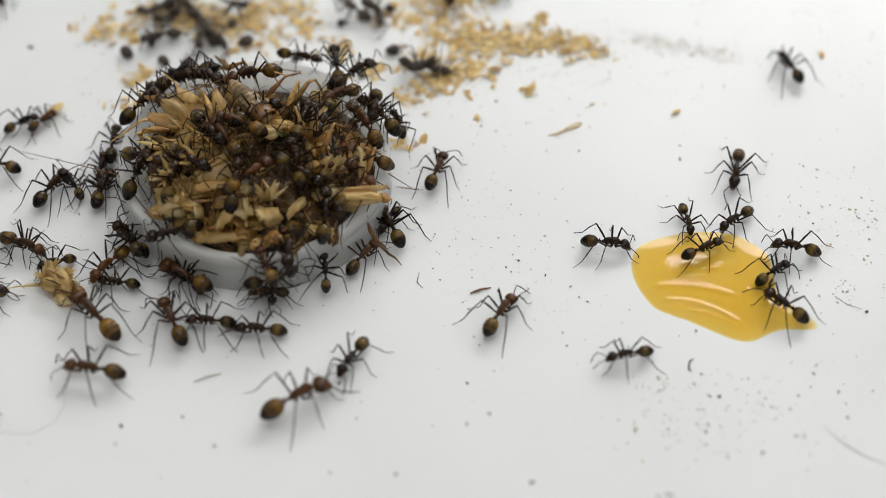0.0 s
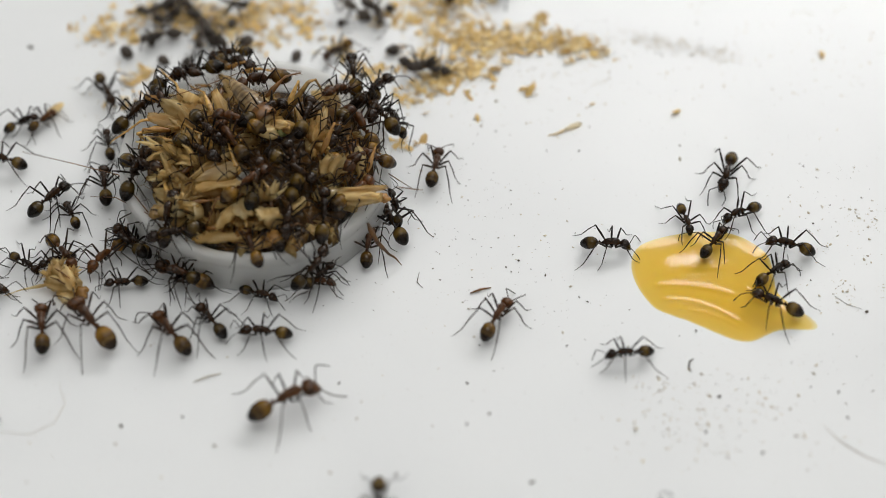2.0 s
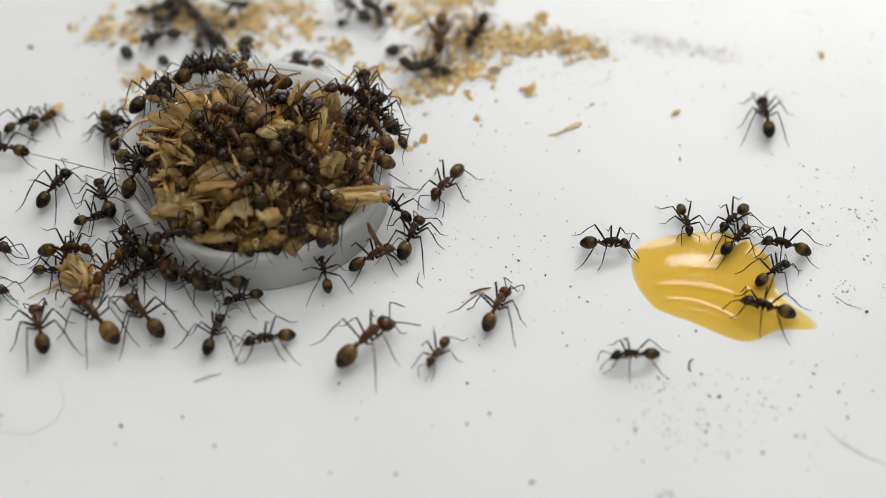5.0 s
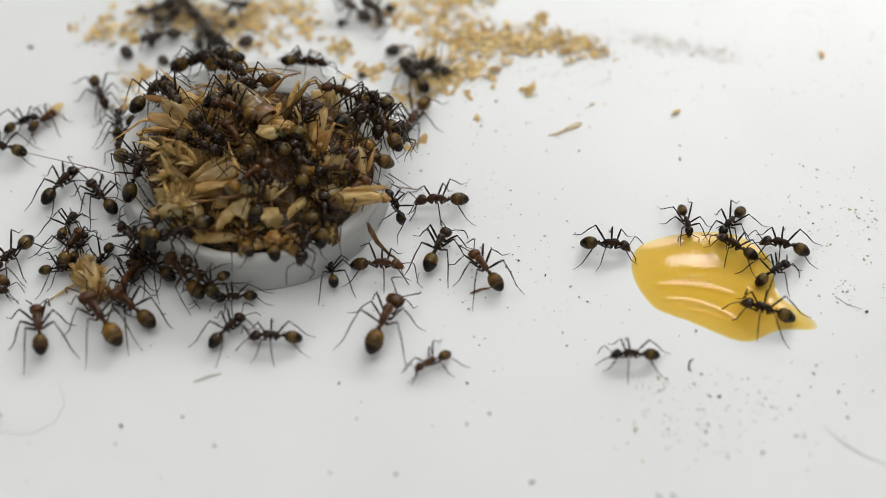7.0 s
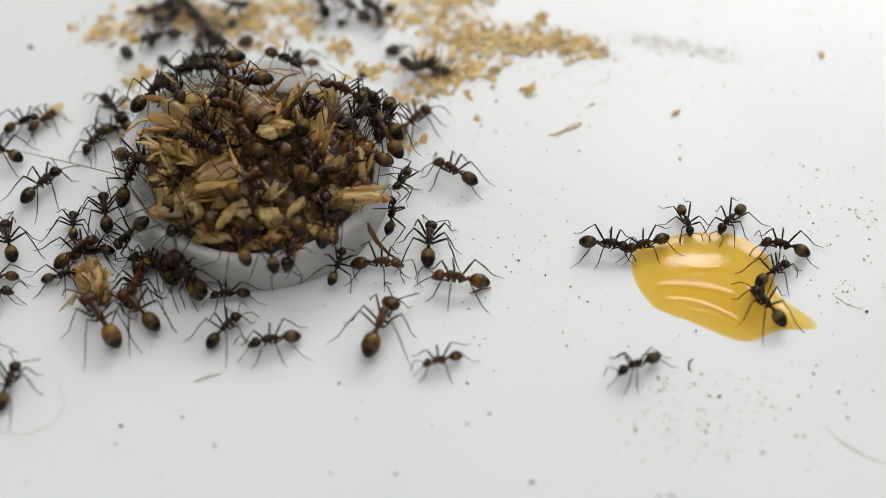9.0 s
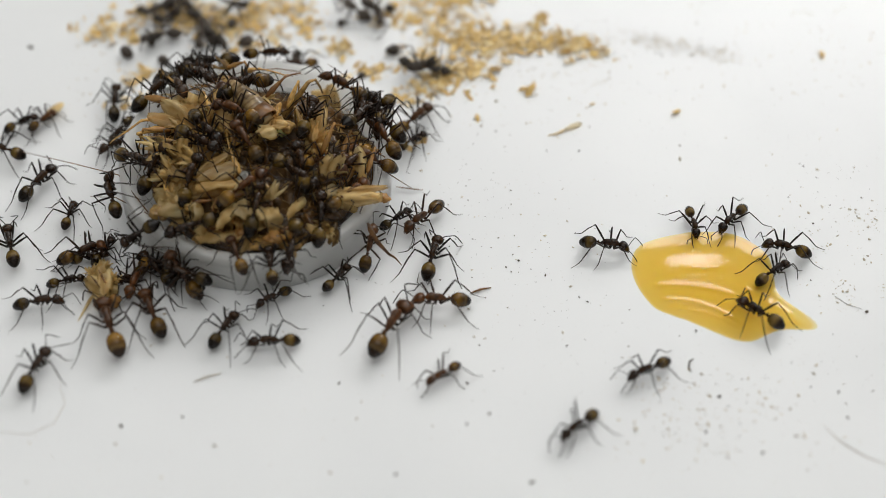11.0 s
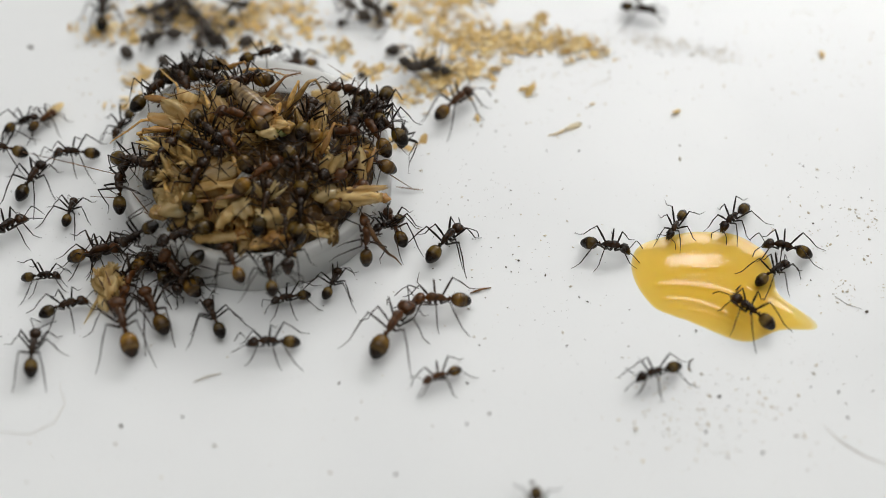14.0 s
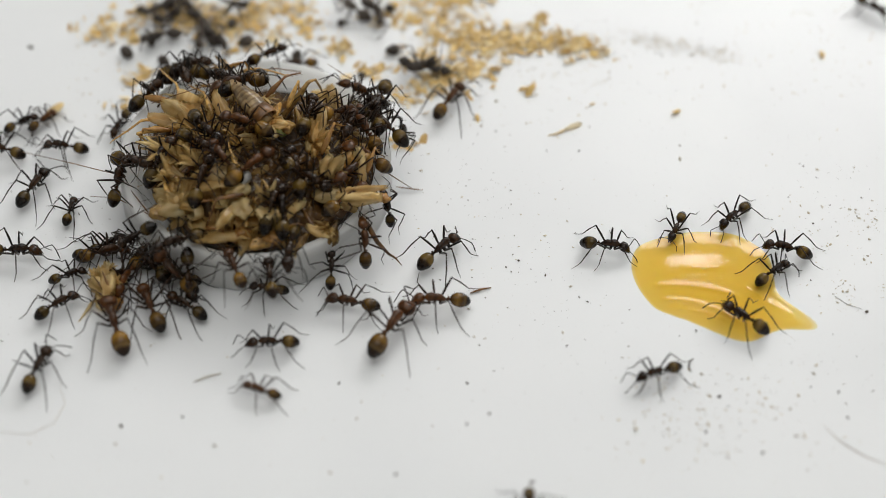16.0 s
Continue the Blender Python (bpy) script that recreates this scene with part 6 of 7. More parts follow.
    go("left_q", "floor", (0, -54.23, 39.30, -44), (0.4, -54.23, 39.30, -44), (0.7, -52.69, 35.68, -31), (1, -49.30, 33.55, -38), (1.25, -45.11, 31.44, -42), (1.5, -41.86, 29.80, -41), (1.75, -40.08, 26.82, -54), (2, -39.07, 23.49, -68), (2.25, -38.35, 20.25, -74), (2.5, -37.95, 16.69, -73), (4.2, -38.01, 16.69, -73), (6.3, -38.61, 20.92, -68), (7.5, -40.93, 23.63, -74), (8, -41.85, 16.47, -76), (8.5, -41.85, 13.62, -82), (9, -39.31, 15.57, -125), (9.2, -39.07, 15.78, -132), (11.3, -36.53, 14.42, -163), (13, -41.84, 12.77, -185), (13.5, -42.18, 13.05, -188), (14, -41.57, 13.32, -183), (14.5, -41.63, 13.52, -185), (15, -41.91, 14.90, -204), (15.5, -42.29, 14.25, -188), (16, -42.88, 14.31, -190))
    go("left_r", "floor", (0, -37.46, 14.83, 85), (2.5, -35.64, 18.90, 67), (7, -36.02, 16.34, -106), (9, -37.82, 20.09, -234), (11.3, -37.79, 21.27, -270), (12, -38.49, 20.95, -257), (12.5, -40.08, 22.04, -240), (13, -41.65, 28.07, -258), (13.5, -41.21, 28.58, -267), (13.8, -40.30, 32.31, -269), (14.1, -40.45, 38.51, -269), (14.5, -40.42, 48.85, -271), (16, -40.42, 48.85, -271))
    go("left_t", "floor", (0, -48.26, 18.25, 28), (16, -48.26, 18.25, 28))
    go("left_u", "floor", (0, -45.83, 18.67, 46), (16, -45.83, 18.67, 46))
    go("left_v", "cap side", (0, -38.49, 8.32, 79, 0.00), (0.5, -35.13, 2.13, -67, 0.02), (2, -34.17, 0.27, -52, 0.00), (4, -34.17, 0.40, -98, 0.10), (6.3, -37.07, -2.30, -101, 0.00), (8, -37.58, -1.41, -152, 0.00), (9, -38.32, -1.07, -182, 0.00), (11.5, -37.19, -1.15, -312, 0.00), (15, -37.02, -0.64, -322, 0.00), (16, -37.05, -0.22, -332, 0.00))
    go("left_w", "cap side", (0, -33.91, 0.03, 127, 0.26), (0.5, -34.07, 0.26, 130, 0.42), (2, -33.72, -0.26, 132, 0.36), (4, -32.03, -2.25, 153, 0.08), (6.3, -32.58, -1.68, 222, 2.30), (7, -32.57, -1.69, 233, 2.02), (9, -31.82, -2.98, 164, 0.00), (11.3, -31.20, -3.42, 140, 0.00), (13.5, -30.64, -3.63, 140, 0.00), (16, -31.70, -3.02, 130, 0.00))
    go("left_x", "cap side", (0, -27.48, -5.41, 151, 1.20), (2, -26.89, -5.68, 166, 0.38), (4, -26.20, -5.95, 145, 1.54), (6.3, -25.13, -6.28, 200, 1.06), (7, -24.86, -6.35, 212, 1.54), (9, -27.36, -5.47, 117, 1.08), (11.3, -27.69, -5.32, 153, 0.32), (16, -28.32, -5.00, 164, 0.34))
    go("left_y", "cap side", (0, -18.54, -6.68, -88, 1.72), (0.5, -19.16, -6.77, -40, 2.30), (1, -20.70, -6.86, -15, 0.66), (1.5, -20.57, -6.85, 0, 0.18), (2, -20.02, -7.30, -18, 0.00), (2.5, -20.98, -7.01, -159, 0.00), (3.5, -21.03, -7.47, -164, 0.00), (4, -21.48, -7.70, -161, 0.00), (6.3, -21.79, -7.77, -168, 0.00), (7, -22.37, -7.72, -172, 0.00), (7.5, -23.37, -7.42, -171, 0.00), (8, -23.51, -7.35, -169, 0.00), (8.5, -23.26, -7.71, -161, 0.00), (9, -23.14, -7.30, -175, 0.00), (9.2, -23.14, -7.30, -175, 0.00), (11.5, -17.29, -7.79, -143, 0.00), (12, -16.94, -7.69, -152, 0.00), (12.5, -16.60, -8.61, -119, 0.00), (13, -16.46, -8.46, -127, 0.00), (13.5, -17.24, -8.60, -145, 0.00), (14, -16.55, -7.84, -166, 0.00), (14.5, -16.76, -7.31, -186, 0.00), (15, -18.03, -7.19, -186, 0.00), (15.5, -18.65, -6.69, -187, 0.28), (16, -18.92, -6.73, -187, 0.62))
    go("left_z", "cap side", (0, -13.10, -4.80, 99, 1.46), (0.5, -13.20, -4.84, 89, 1.22), (1, -12.77, -4.65, 55, 0.00), (1.5, -12.85, -4.84, 67, 0.00), (2, -13.62, -5.07, 45, 0.58), (2.5, -13.61, -5.07, 51, 0.60), (3, -13.03, -4.75, 80, 0.08), (4, -12.78, -4.60, 95, 0.60), (6.5, -13.84, -5.19, 126, 1.74), (7, -12.16, -4.21, 101, 0.12), (7.5, -11.78, -3.94, 91, 0.90), (8, -11.73, -3.92, 93, 1.02), (8.5, -11.67, -3.88, 73, 0.54), (9, -11.83, -3.98, 76, 1.32), (10.3, -12.18, -4.22, 28, 0.30), (11.5, -11.15, -5.72, 68, 0.00), (12.5, -11.57, -5.96, 64, 0.00), (13, -11.58, -6.11, 69, 0.00), (13.5, -11.80, -6.20, 66, 0.00), (15, -12.22, -4.63, 87, 0.00), (16, -12.47, -4.41, 93, 1.36))
    go("left_cc", "floor", (0, -49.11, -8.05, -138), (2.5, -49.99, -6.87, -155), (4, -49.28, -9.26, -158), (6.3, -50.30, -2.70, -212), (7, -49.03, -4.53, -214), (9, -48.51, -4.88, -172), (9.2, -48.89, -4.74, -163), (11.3, -53.28, -6.28, -165), (16, -53.28, -6.28, -165))
    go("side_a", "cap side", (0, -8.81, -2.19, 54, 0.00), (1.5, -8.34, -0.69, 81, 0.00), (2.5, -8.23, -0.81, 85, 0.00), (4, -8.28, -1.34, 71, 0.00), (6.3, -7.21, -3.20, -7, 0.00), (8, -7.21, -3.33, 4, 0.00), (8.5, -7.21, -3.11, -3, 0.00), (9.2, -7.26, -3.15, 1, 0.00), (11.3, -8.89, -1.30, 91, 1.76), (16, -9.43, -1.89, 112, 3.30))
    go("side_b", "cap side", (0, -5.95, 3.37, -116, 0.00), (0.5, -6.44, 2.40, -229, 3.00), (1.5, -6.12, 3.17, -235, 3.00), (2.5, -6.10, 3.22, -224, 3.00), (4, -5.10, 5.07, -214, 0.00), (6.5, -6.11, 3.20, -221, 3.00), (7, -6.05, 3.36, -214, 3.00), (7.5, -6.17, 3.04, -226, 3.00), (8, -6.40, 2.50, -243, 3.00), (8.5, -6.43, 2.43, -247, 3.00), (9.2, -6.58, 2.11, -268, 3.00), (11.3, -5.18, 3.67, -321, 0.00), (12.5, -5.19, 3.90, -339, 0.00), (13.5, -5.54, 2.14, -461, 0.00), (15, -7.36, 1.53, -569, 5.02), (16, -6.90, 1.69, -590, 4.82))
    go("side_c", "cap side", (0, -5.87, 13.94, 108, 4.50), (0.5, -5.90, 14.03, 112, 4.50), (1.5, -6.03, 14.25, 127, 4.50), (2, -6.12, 14.19, 128, 4.50), (2.5, -6.75, 14.05, 126, 4.50), (3, -7.09, 13.71, 120, 4.50), (4, -6.90, 13.51, 116, 4.50), (4.2, -6.80, 13.20, 113, 4.50), (6.3, -5.48, 12.59, 268, 4.50), (6.5, -5.51, 12.69, 273, 4.50), (7, -5.45, 12.42, 262, 4.50), (7.5, -5.05, 9.07, 252, 4.50), (8, -5.48, 5.23, 240, 4.50), (8.5, -5.48, 5.23, 236, 4.50), (9, -5.31, 6.06, 243, 4.50), (9.2, -5.11, 7.56, 264, 4.50), (11.3, -3.45, 15.28, 407, 0.00), (12, -3.74, 15.18, 411, 0.00), (13.5, -3.85, 15.32, 411, 0.00), (14, -5.36, 12.02, 437, 4.50), (15.5, -5.35, 11.98, 447, 4.50), (16, -5.44, 12.38, 442, 4.50))
    go("side_d", "floor", (0, 0.92, 40.54, -93), (4.3, 0.92, 41.03, -94), (5.2, -0.75, 29.15, -93), (6.3, -1.85, 21.15, -105), (7.3, -3.43, 18.23, -118), (8, -3.56, 17.08, 40), (8.5, -3.15, 17.10, 28), (9, -3.52, 18.00, 49), (11.5, -3.27, 18.41, 45), (12.5, -3.03, 18.78, 36), (13, -1.52, 20.20, 39), (13.5, 1.55, 20.75, 33), (14, 1.32, 21.01, 48), (14.5, 1.49, 21.62, 59), (15, 1.44, 21.69, 59), (15.5, 0.84, 21.48, 58), (16, 0.74, 21.41, 59))
    go("heap_a", "heap", (0, -16.43, 23.48, -16), (0.5, -15.41, 22.67, -29), (1, -14.60, 20.70, 0), (1.5, -21.42, 22.56, 133), (2.5, -24.69, 23.68, 200), (4, -25.93, 22.69, 146), (6.3, -16.56, 22.47, 11), (7, -15.90, 22.25, -5), (7.5, -15.60, 22.04, -7), (8, -16.68, 21.13, -2), (8.5, -18.13, 21.73, -45), (9, -18.41, 22.87, -43), (11.5, -20.66, 24.19, 15), (12, -20.86, 24.46, 23), (12.5, -20.86, 24.38, 25), (13.5, -20.99, 23.84, 19), (14, -20.78, 23.76, 20), (14.5, -20.87, 23.37, 16), (15, -20.77, 23.30, 15), (15.5, -20.59, 23.90, 25), (16, -20.09, 23.75, 29))
    go("heap_b", "heap", (0, -21.24, 16.84, -156), (0.5, -21.23, 16.63, -156), (1, -20.41, 16.24, -154), (1.5, -20.30, 16.05, -154), (2, -20.18, 15.47, -155), (2.5, -19.89, 16.08, -153), (3, -19.47, 15.16, -153), (3.5, -19.47, 15.34, -153), (4, -19.26, 14.63, -153), (6.5, -21.54, 14.33, -160), (7, -21.25, 14.69, -159), (7.5, -21.11, 13.63, -160), (8, -22.18, 13.33, -163), (8.5, -21.90, 13.65, -162), (9, -22.17, 15.09, -161), (11.5, -22.15, 14.72, -162), (12, -22.06, 15.08, -161), (12.5, -21.75, 14.70, -160), (13, -22.06, 15.08, -161), (13.5, -22.08, 15.45, -161), (14, -22.06, 14.89, -161), (15, -21.96, 14.88, -161), (15.5, -22.25, 14.72, -162), (16, -22.65, 14.93, -163))
    go("heap_c", "heap", (0, -11.91, 15.42, -137), (0.5, -12.06, 15.53, -139), (1, -11.84, 15.84, -144), (1.5, -11.85, 16.26, -140), (3, -11.34, 16.01, -147), (4, -11.04, 16.18, -149), (6.3, -11.36, 15.68, -196), (6.5, -11.51, 15.71, -192), (7, -11.40, 15.39, -187), (7.5, -11.40, 15.38, -192), (8, -11.38, 15.85, -206), (8.5, -11.37, 15.66, -200), (9, -11.45, 15.96, -190), (11.3, -11.68, 17.11, -209), (12.5, -11.47, 16.31, -197), (13, -11.36, 16.20, -186), (14, -10.56, 16.12, -180), (14.5, -10.47, 16.49, -178), (15, -10.02, 16.65, -183), (16, -9.61, 16.83, -198))
    go("heap_d", "heap", (0, -12.12, 21.79, 99), (0.5, -11.57, 21.40, 98), (1, -10.29, 20.17, 98), (1.5, -10.20, 20.48, 98), (2.5, -10.00, 20.35, 98), (3, -9.70, 20.08, 98), (3.5, -9.70, 20.08, 98), (4, -9.50, 19.94, 98), (6.5, -8.02, 14.64, 98), (9, -8.21, 14.51, 98), (12.5, -8.11, 14.43, 98), (15, -8.02, 14.49, 98), (15.5, -8.28, 13.56, 98), (16, -8.37, 13.51, 98))
    go("heap_e", "heap", (0, -8.91, 6.89, 174), (0.5, -8.97, 6.97, 177), (1, -8.75, 7.02, 179), (6.3, -8.91, 6.77, 182), (9, -9.05, 6.99, 183), (11.5, -8.44, 6.70, 172), (12.5, -8.53, 6.77, 173), (13.5, -8.52, 6.35, 180), (14.5, -8.82, 6.76, 167), (15, -8.82, 6.57, 168), (16, -9.06, 6.74, 166))
    go("heap_f", "heap", (0, -15.80, 9.42, 77), (0.5, -15.80, 9.42, 77), (1.5, -15.46, 9.98, 77), (2, -15.47, 10.11, 78), (2.5, -15.45, 9.86, 77), (3, -15.71, 9.44, 77), (4, -15.53, 9.59, 77), (7, -15.70, 9.32, 77), (8, -15.60, 9.34, 77), (8.5, -15.24, 9.53, 77), (9, -15.30, 10.39, 78), (12, -15.18, 10.04, 77), (12.5, -15.46, 9.98, 77), (14, -15.27, 9.90, 77), (15, -15.09, 10.06, 77), (15.5, -15.13, 10.56, 78), (16, -15.22, 10.54, 78))
    go("heap_g", "heap", (0, -16.03, 3.05, -28), (0.5, -16.13, 2.93, -28), (1, -16.61, 3.18, -29), (2.5, -16.71, 3.28, -29), (3, -17.01, 3.45, -30), (3.5, -16.76, 4.12, -30), (6.5, -16.87, 4.33, -31), (7, -15.89, 4.13, -29), (9, -15.79, 4.15, -29), (11.3, -16.41, 2.79, -29), (11.5, -16.43, 3.20, -29), (12, -16.93, 3.77, -30), (12.5, -15.59, 3.85, -28), (14, -15.40, 3.89, -28), (14.5, -14.70, 3.37, -27), (15, -14.51, 3.31, -26), (16, -15.25, 2.65, -27))
    go("heap_h", "heap", (0, -16.23, 4.02, 107), (0.5, -16.41, 3.99, 107), (1, -16.41, 3.70, 107), (2, -16.51, 3.69, 107), (2.5, -16.60, 3.87, 107), (3, -16.42, 4.19, 107), (6.5, -16.60, 4.07, 107), (7.5, -14.94, 3.40, 107), (8, -14.57, 3.67, 107), (8.5, -14.66, 4.04, 107), (11.3, -15.77, 3.62, 107), (12, -15.40, 3.59, 107), (12.5, -15.49, 3.87, 107), (13, -15.31, 4.10, 107), (13.5, -15.31, 3.81, 107), (14, -16.14, 2.99, 108), (15, -15.95, 2.64, 108), (15.5, -15.95, 2.92, 108), (16, -16.23, 3.06, 108))
    go("heap_i", "heap", (0, -27.55, 4.88, -39), (0.5, -28.43, 5.71, -40), (1, -29.06, 5.92, -41), (2, -26.53, 5.76, -38), (2.5, -25.73, 5.81, -37), (4, -25.62, 5.67, -37), (6.5, -25.84, 5.83, -38), (7, -26.39, 6.43, -39), (8.5, -26.39, 6.43, -39), (9, -26.50, 6.58, -39), (11.5, -26.43, 6.93, -39), (12, -26.19, 6.50, -39), (15, -26.17, 6.26, -38), (15.5, -26.19, 6.50, -39), (16, -26.29, 6.40, -39))
    go("heap_j", "heap", (0, -25.47, 8.21, -55), (3.2, -25.66, 8.25, -55), (4, -25.54, 8.08, -55), (7.5, -25.76, 8.27, -55), (8.5, -25.77, 8.41, -55), (9, -25.70, 8.67, -56), (11.5, -25.76, 8.27, -55), (12, -25.67, 8.38, -55), (12.5, -25.66, 8.25, -55), (13.5, -25.56, 8.36, -55), (14.5, -25.74, 8.13, -55), (15.5, -25.64, 8.10, -55), (16, -25.76, 8.27, -55))
    go("heap_k", "heap", (0, -20.58, 9.98, 35), (0.5, -20.45, 10.52, 36), (1, -20.10, 10.80, 38), (1.5, -19.73, 10.67, 38), (2, -19.77, 9.99, 37), (2.5, -19.40, 10.00, 38), (3, -18.67, 9.91, 39), (4, -18.30, 9.80, 39), (6.3, -23.45, 12.99, 34), (6.5, -23.70, 13.17, 34), (7, -23.43, 13.28, 35), (8, -23.37, 13.60, 35), (8.5, -22.75, 13.83, 37), (9, -22.77, 14.00, 37), (11.5, -22.02, 14.76, 41), (12, -21.87, 15.09, 42), (12.5, -22.13, 14.94, 41), (13, -22.26, 15.32, 41), (13.5, -22.22, 14.95, 40), (14, -22.32, 14.96, 40), (14.5, -22.18, 14.60, 40), (15.5, -22.11, 14.77, 40), (16, -22.15, 15.12, 41))
    go("heap_l", "heap", (0, -32.33, 6.57, -36), (0.5, -32.50, 6.18, -36), (1.5, -32.46, 5.81, -35), (3.5, -32.68, 5.91, -36), (4, -32.82, 6.21, -36), (7.5, -33.27, 6.77, -37), (8, -33.17, 6.62, -37), (8.5, -33.20, 6.88, -37), (11.5, -33.29, 6.89, -37), (12.5, -33.56, 7.06, -36), (13, -33.60, 6.69, -35), (16, -33.60, 6.69, -35))
    go("heap_m", "heap", (0, -33.68, 15.65, 50), (0.5, -33.48, 15.30, 47), (1, -33.83, 14.19, 45), (2, -34.44, 14.19, 50), (2.5, -34.11, 14.98, 50), (3, -33.95, 15.38, 50), (3.5, -33.07, 16.58, 50), (6.5, -32.53, 17.25, 50), (8, -32.62, 17.11, 50), (9, -32.54, 17.38, 50), (16, -32.17, 16.90, 46))
    go("heap_n", "heap", (0, -32.63, 4.82, 54), (0.5, -32.63, 4.69, 54), (1.5, -32.97, 4.73, 56), (2.5, -32.87, 4.96, 55), (3.5, -32.75, 4.83, 55), (4, -32.98, 5.10, 56), (6.5, -32.31, 4.77, 53), (7, -32.63, 4.57, 55), (7.5, -32.40, 4.42, 54), (8, -32.51, 4.43, 54), (8.5, -33.19, 4.63, 57), (9, -33.52, 4.42, 59), (11.3, -30.76, 4.78, 54), (16, -30.31, 5.29, 55))
    go("heap_o", "heap", (0, -21.09, 2.15, 37), (1, -21.07, 1.67, 37), (1.5, -21.33, 1.39, 36), (2.5, -21.23, 1.29, 36), (3, -21.42, 1.40, 36), (3.5, -21.80, 1.69, 36), (4, -22.21, 0.77, 35), (6.5, -21.08, 1.86, 37), (7.5, -21.09, 2.06, 37), (8, -21.37, 2.16, 37), (8.5, -21.36, 2.06, 37), (9, -21.16, 1.67, 37), (11.5, -22.03, 0.86, 35), (12, -22.50, 1.07, 35), (12.5, -22.61, 1.46, 35), (13.5, -21.35, 1.87, 37), (14, -20.09, 2.24, 39), (14.5, -20.60, 3.13, 39), (16, -20.96, 3.13, 39))
    go("heap_p", "heap", (0, -28.74, 2.97, 68), (2, -29.23, -1.11, 69), (4, -28.54, -0.04, 65), (6.5, -26.13, 9.55, 75), (7, -30.69, -1.62, 73), (9, -28.55, 2.00, 67), (11.3, -26.96, 2.36, 68), (12.5, -26.98, 2.36, 68), (13, -26.66, 1.83, 67), (13.5, -26.75, 1.85, 67), (14, -26.47, 1.80, 67), (14.5, -26.49, 2.08, 68), (15, -26.18, 1.65, 67), (15.5, -25.79, 1.50, 67), (16, -25.83, 2.05, 68))
    go("heap_q", "heap", (0, -23.56, 6.71, 122), (6.3, -22.11, 5.90, 123), (6.5, -22.38, 6.34, 123), (7.5, -21.93, 6.22, 123), (8, -21.46, 5.47, 124), (8.5, -21.74, 5.58, 124), (9, -21.15, 6.45, 123), (16, -23.55, 4.08, 124))
    go("heap_r", "5.2", (0, -18.92, -7.91, 109), (4, -21.51, -3.95, 109), (7, -21.65, -3.78, 109), (7.5, -21.42, -4.51, 109), (8.5, -21.61, -4.64, 109), (9, -21.86, -5.13, 109), (11.5, -22.17, -6.46, 109), (13.5, -22.24, -7.07, 110), (14.5, -22.66, -8.04, 110), (15, -22.46, -8.28, 110), (16, -22.27, -8.28, 110))
    go("heap_s", "heap", (0, -10.31, 20.35, 39), (1, -8.83, 18.51, 48), (4, -7.52, 16.30, 48), (6.3, -10.72, 12.15, 55), (9, -10.41, 12.01, 55), (16, -9.05, 14.22, 59))
    go("heap_t", "heap", (0, -16.40, -4.95, -98), (4, -16.81, 0.09, -99), (6.3, -14.69, -2.64, -100), (9, -16.48, -4.10, -100), (16, -16.36, -5.50, -98))
    go("heap_u", "heap", (0, -28.74, -2.85, -172), (4, -28.42, -3.24, -170), (6.3, -27.82, -2.79, -172), (9, -26.59, -2.34, -170), (16, -28.41, -4.77, -156))
    go("heap_v", "heap", (0, -13.31, -0.97, 97), (2, -13.43, -0.97, 97), (4, -13.18, -1.22, 97), (6.3, -13.48, -1.38, 97), (9, -13.29, -1.38, 97), (16, -17.54, -1.23, 97))
    go("heap_w", "heap", (0, -22.34, 1.12, 80), (4, -19.31, 1.39, 80), (6.3, -19.52, 0.63, 80), (9, -20.42, -1.16, 79), (16, -18.62, -0.85, 79))
    go("heap_x", "heap", (0, -26.52, 17.54, -42), (1.5, -23.02, 19.50, -38), (4, -26.96, 20.43, -38), (6.3, -24.33, 19.03, -40), (9, -26.15, 19.76, -44), (11.3, -27.27, 17.93, -44), (16, -25.05, 16.94, -38))
    go("heap_y", "heap", (0, -29.14, 17.93, -7), (2, -29.76, 18.31, 1), (4, -26.95, 16.19, 2), (6.3, -27.28, 23.11, 20), (9, -29.21, 19.53, 8), (16, -29.41, 21.31, 20))
    go("heap_z", "heap", (0, -9.43, 11.14, 126), (2, -9.75, 10.54, 126), (4, -9.15, 10.44, 127), (6.3, -6.74, 12.06, 120), (9, -6.42, 10.78, 120), (16, -9.45, 10.28, 127))
    go("heap_bb", "heap", (0, -12.75, 4.18, 21), (4, -9.88, 6.65, 28), (8, -13.91, 3.20, 18), (16, -11.90, 11.83, 30))
    go("heap_ff", "heap", (0, -22.11, 8.43, 156), (4, -22.43, 9.29, 154), (8, -22.75, 10.63, 152), (16, -21.52, 8.42, 157))
    go("heap_hh", "heap", (0, -13.63, 10.63, -103), (4, -10.85, 8.95, -105), (8, -9.61, 15.09, -101), (16, -10.84, 11.46, -103))
    go("pile_b", "cap side", (0, -33.69, -0.47, 127, 2.00), (4, -33.10, -1.22, 134, 2.00), (6.3, -32.40, -1.86, 130, 4.32), (9, -33.10, -1.06, 200, 3.86), (11.3, -32.08, -2.09, 193, 5.02), (16, -32.44, -1.82, 191, 4.48))
    go("pile_c", "cap side", (0, -28.13, -5.10, -46, 0.12), (3, -29.17, -4.51, -225, 1.24), (6, -31.64, -3.53, -223, 0.00), (9, -31.01, -3.95, -230, 0.00), (11.3, -31.29, -4.23, -228, 0.00), (16, -31.79, -3.75, -230, 0.00))
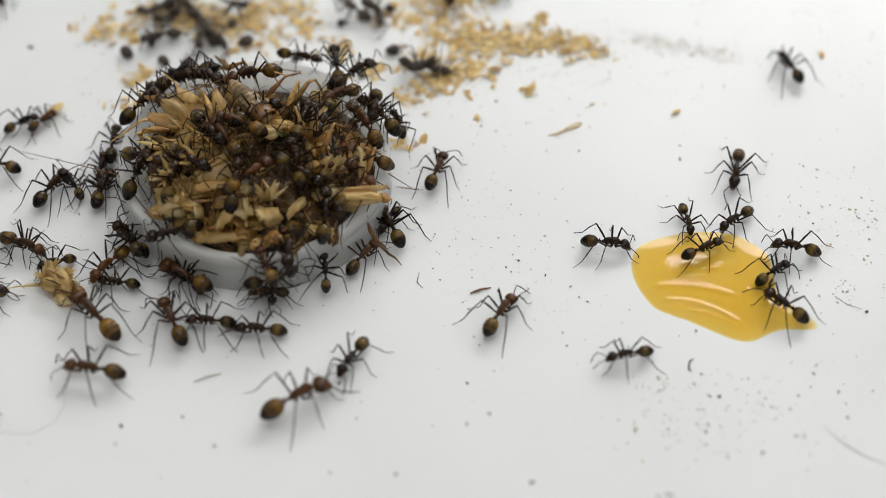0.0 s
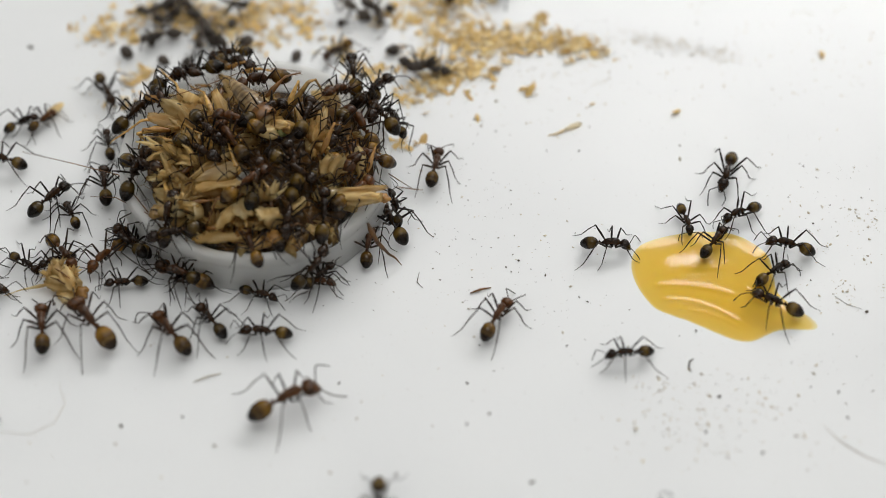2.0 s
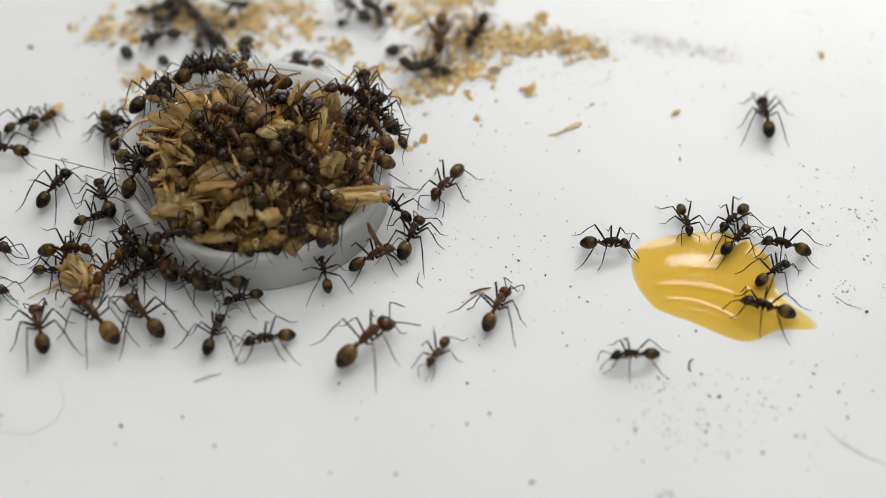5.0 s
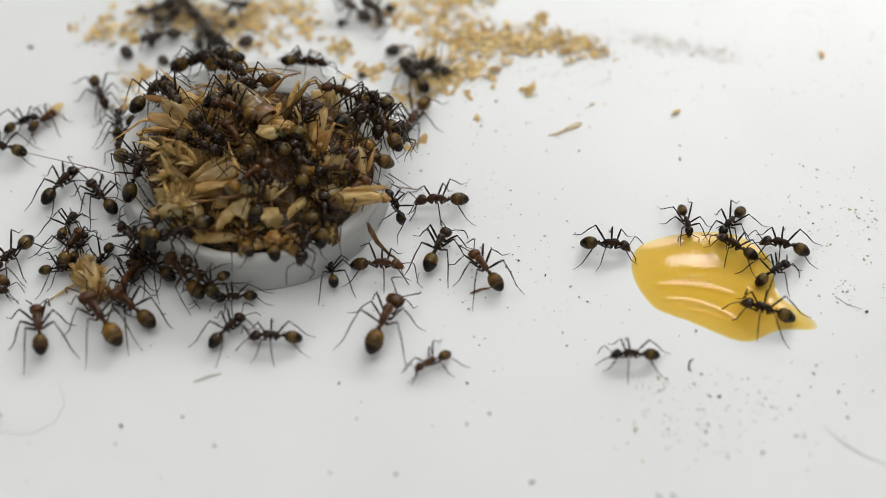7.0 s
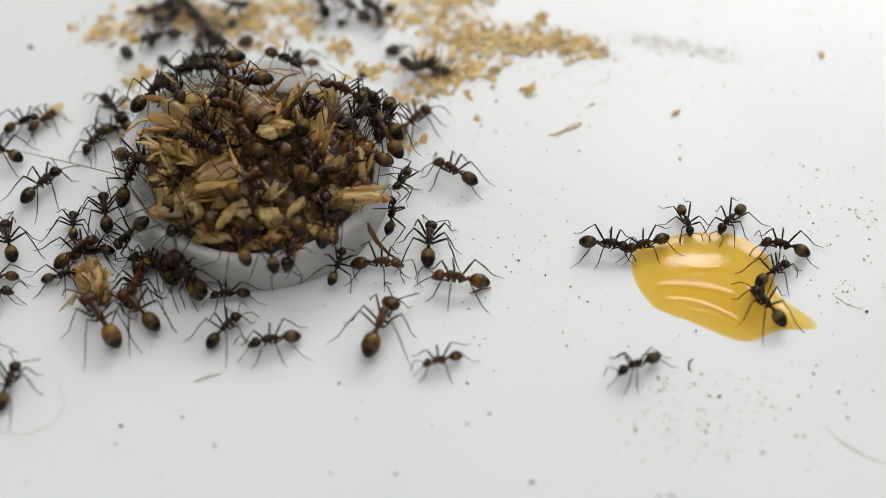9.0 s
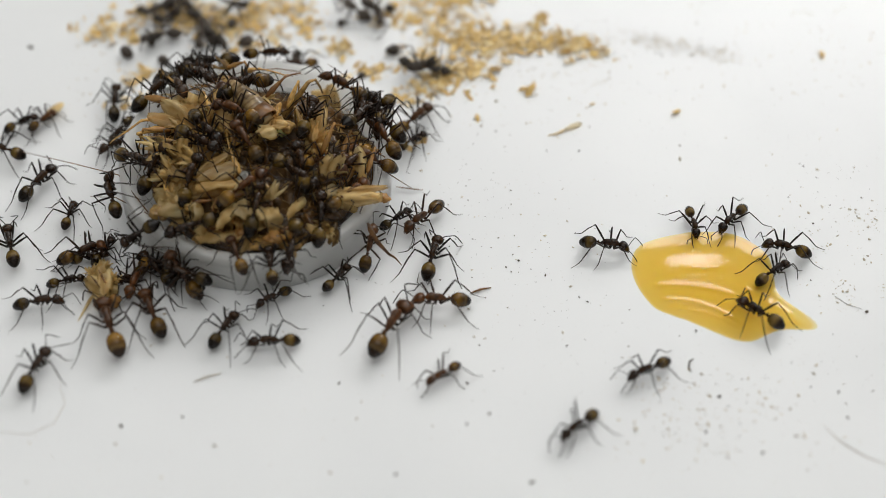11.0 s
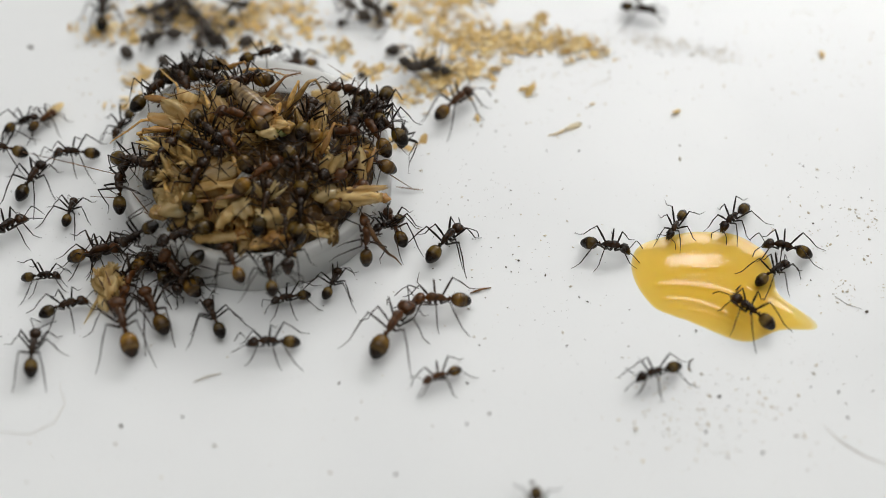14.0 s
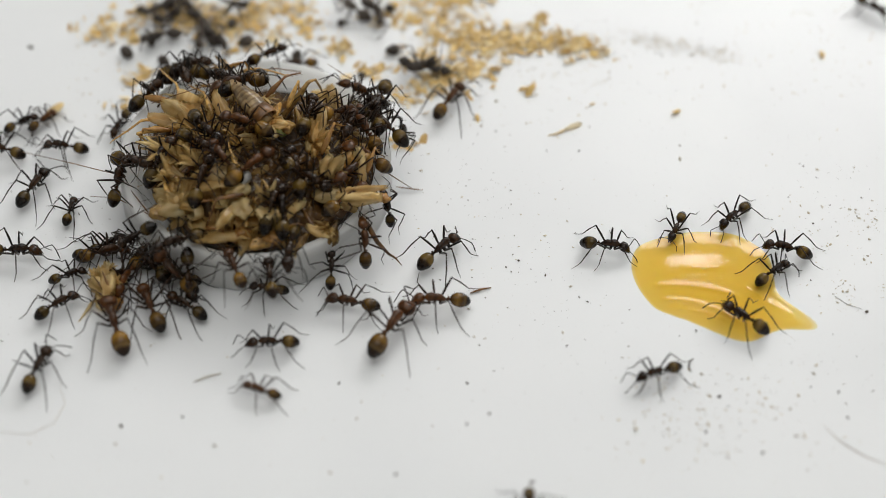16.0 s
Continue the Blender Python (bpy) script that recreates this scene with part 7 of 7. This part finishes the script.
    go("pile_d", "cap side", (0, -18.67, -6.71, 20, 3.48), (1, -16.15, -6.12, 20, 2.78), (2, -14.73, -5.60, 60, 3.78), (3, -17.32, -6.44, 130, 3.82), (4, -21.38, -6.86, 190, 3.94), (6.3, -25.14, -6.27, 130, 2.86), (9, -26.87, -5.68, 118, 3.12), (12.5, -27.18, -5.55, 194, 3.16), (16, -26.92, -5.66, 269, 2.70))
    go("pile_f", "floor", (0, -46.30, -0.36, -25), (2, -41.81, -1.54, -55), (4, -41.59, -1.63, -50), (6.3, -41.09, -0.71, 74), (9, -40.29, -1.50, 44), (16, -37.21, -1.66, 13))
    go("pile_g", "floor", (0, -36.50, -3.26, -129), (2, -36.84, -1.96, -131), (4, -36.76, -2.28, -130), (6.3, -34.94, -4.98, -113), (9, -33.09, -5.18, -110), (16, -34.33, -4.98, -113))
    go("ex_b", "heap", (0, -8.35, 15.09, -101), (4, -8.64, 15.09, -101), (8, -6.55, 13.36, -104), (16, -7.10, 16.18, -104))
    go("ex_c", "heap", (0, -7.71, 13.69, 139), (4, -7.67, 14.18, 138), (8, -6.98, 13.37, 136), (16, -6.21, 12.08, 136))
    go("ex_e", "heap", (0, -10.40, 5.67, -128), (4, -9.43, 6.90, -126), (8, -10.39, 6.45, -127), (16, -10.42, 4.91, -129))
    go("ex_f", "heap", (0, -31.58, 16.25, -60), (4, -30.55, 14.88, -61), (8, -29.65, 15.61, -62), (16, -29.19, 19.86, -58))
    go("ex_g", "heap", (0, -27.97, 19.06, 170), (4, -26.75, 19.20, 175), (8, -25.74, 22.34, 185), (16, -28.87, 18.82, 166))
    go("ex_k", "heap", (0, -10.35, 2.06, 50), (8, -10.94, 1.88, 49), (16, -11.20, 1.19, 48))
    go("ex_l", "5.0", (0, -17.48, -2.87, 96), (6, -18.37, -3.67, 97), (12, -18.48, -8.43, 97), (16, -18.44, -9.37, 97))
    go("refuse_a", "floor", (0, -0.90, 42.99, -125), (0.9, -6.61, 39.09, -136), (1.2, -8.41, 35.49, -134), (1.5, -10.85, 32.56, -136), (2, -12.28, 30.07, -141), (2.5, -13.24, 28.58, -138), (3.5, -14.68, 27.61, -176), (6, -16.49, 27.71, -173), (16, -16.82, 27.71, -173))
    go("refuse_b", "floor", (0, 7.21, 41.65, -110), (4.3, 7.21, 41.65, -110), (5.5, 0.46, 25.57, -126), (6.3, -2.31, 23.36, -225), (7, -3.36, 25.31, -238), (7.5, -5.46, 27.11, -229), (8, -9.44, 29.34, -221), (8.3, -11.70, 32.18, -234), (8.5, -13.56, 34.73, -229), (9, -14.52, 37.92, -255), (9.2, -15.15, 40.00, -254), (9.8, -18.00, 46.40, -244), (16, -18.00, 46.40, -244))
    go("north_b", "floor", (0, 16.14, 48.93, -37), (12.5, 16.14, 48.93, -37), (13.5, 18.67, 42.97, -37), (13.8, 21.16, 38.99, -41), (14, 23.30, 36.84, -11), (14.2, 26.10, 38.86, 22), (14.5, 32.04, 44.86, 29), (15.5, 47.19, 42.98, -38), (16, 50.94, 37.35, -40))
    go("pile_n", "cap side", (0, -27.85, -5.25, 146, 0.60), (4, -28.08, -5.13, 155, 0.34), (6.3, -27.92, -5.20, 128, 0.90), (9, -27.72, -5.30, 119, 1.24), (16, -28.48, -4.91, 126, 1.84))
    walk(cricket, [(t, pose(x * MM, y * MM, 0, 8, 4, a)) for t, x, y, a in ((0, -41.74, -5.83, -32), (1.5, -41.54, -5.99, -34), (2.5, -40.75, -5.18, -38), (3.5, -40.27, -5.02, -40), (4.2, -40.15, -5.02, -40), (6.3, -38.72, -5.18, -48), (7, -38.41, -5.18, -50), (9, -38.01, -5.59, -55), (11.5, -36.61, -6.23, -62), (12.5, -36.35, -6.39, -66), (13.5, -36.10, -6.39, -68), (15, -36.33, -6.63, -66), (16, -36.47, -6.39, -64))])
    walk(trailing_leg, [(t, pose(x * MM, y * MM, 0.9 * MM, 0, 9, a)) for t, x, y, a in ((0, -1.5, -0.8, 216), (3.5, -1.2, -1.2, 236), (8, -0.5, -1.5, 274), (13, 0.6, -1.5, 315), (16, 0.5, -1.5, 303))])


motions()
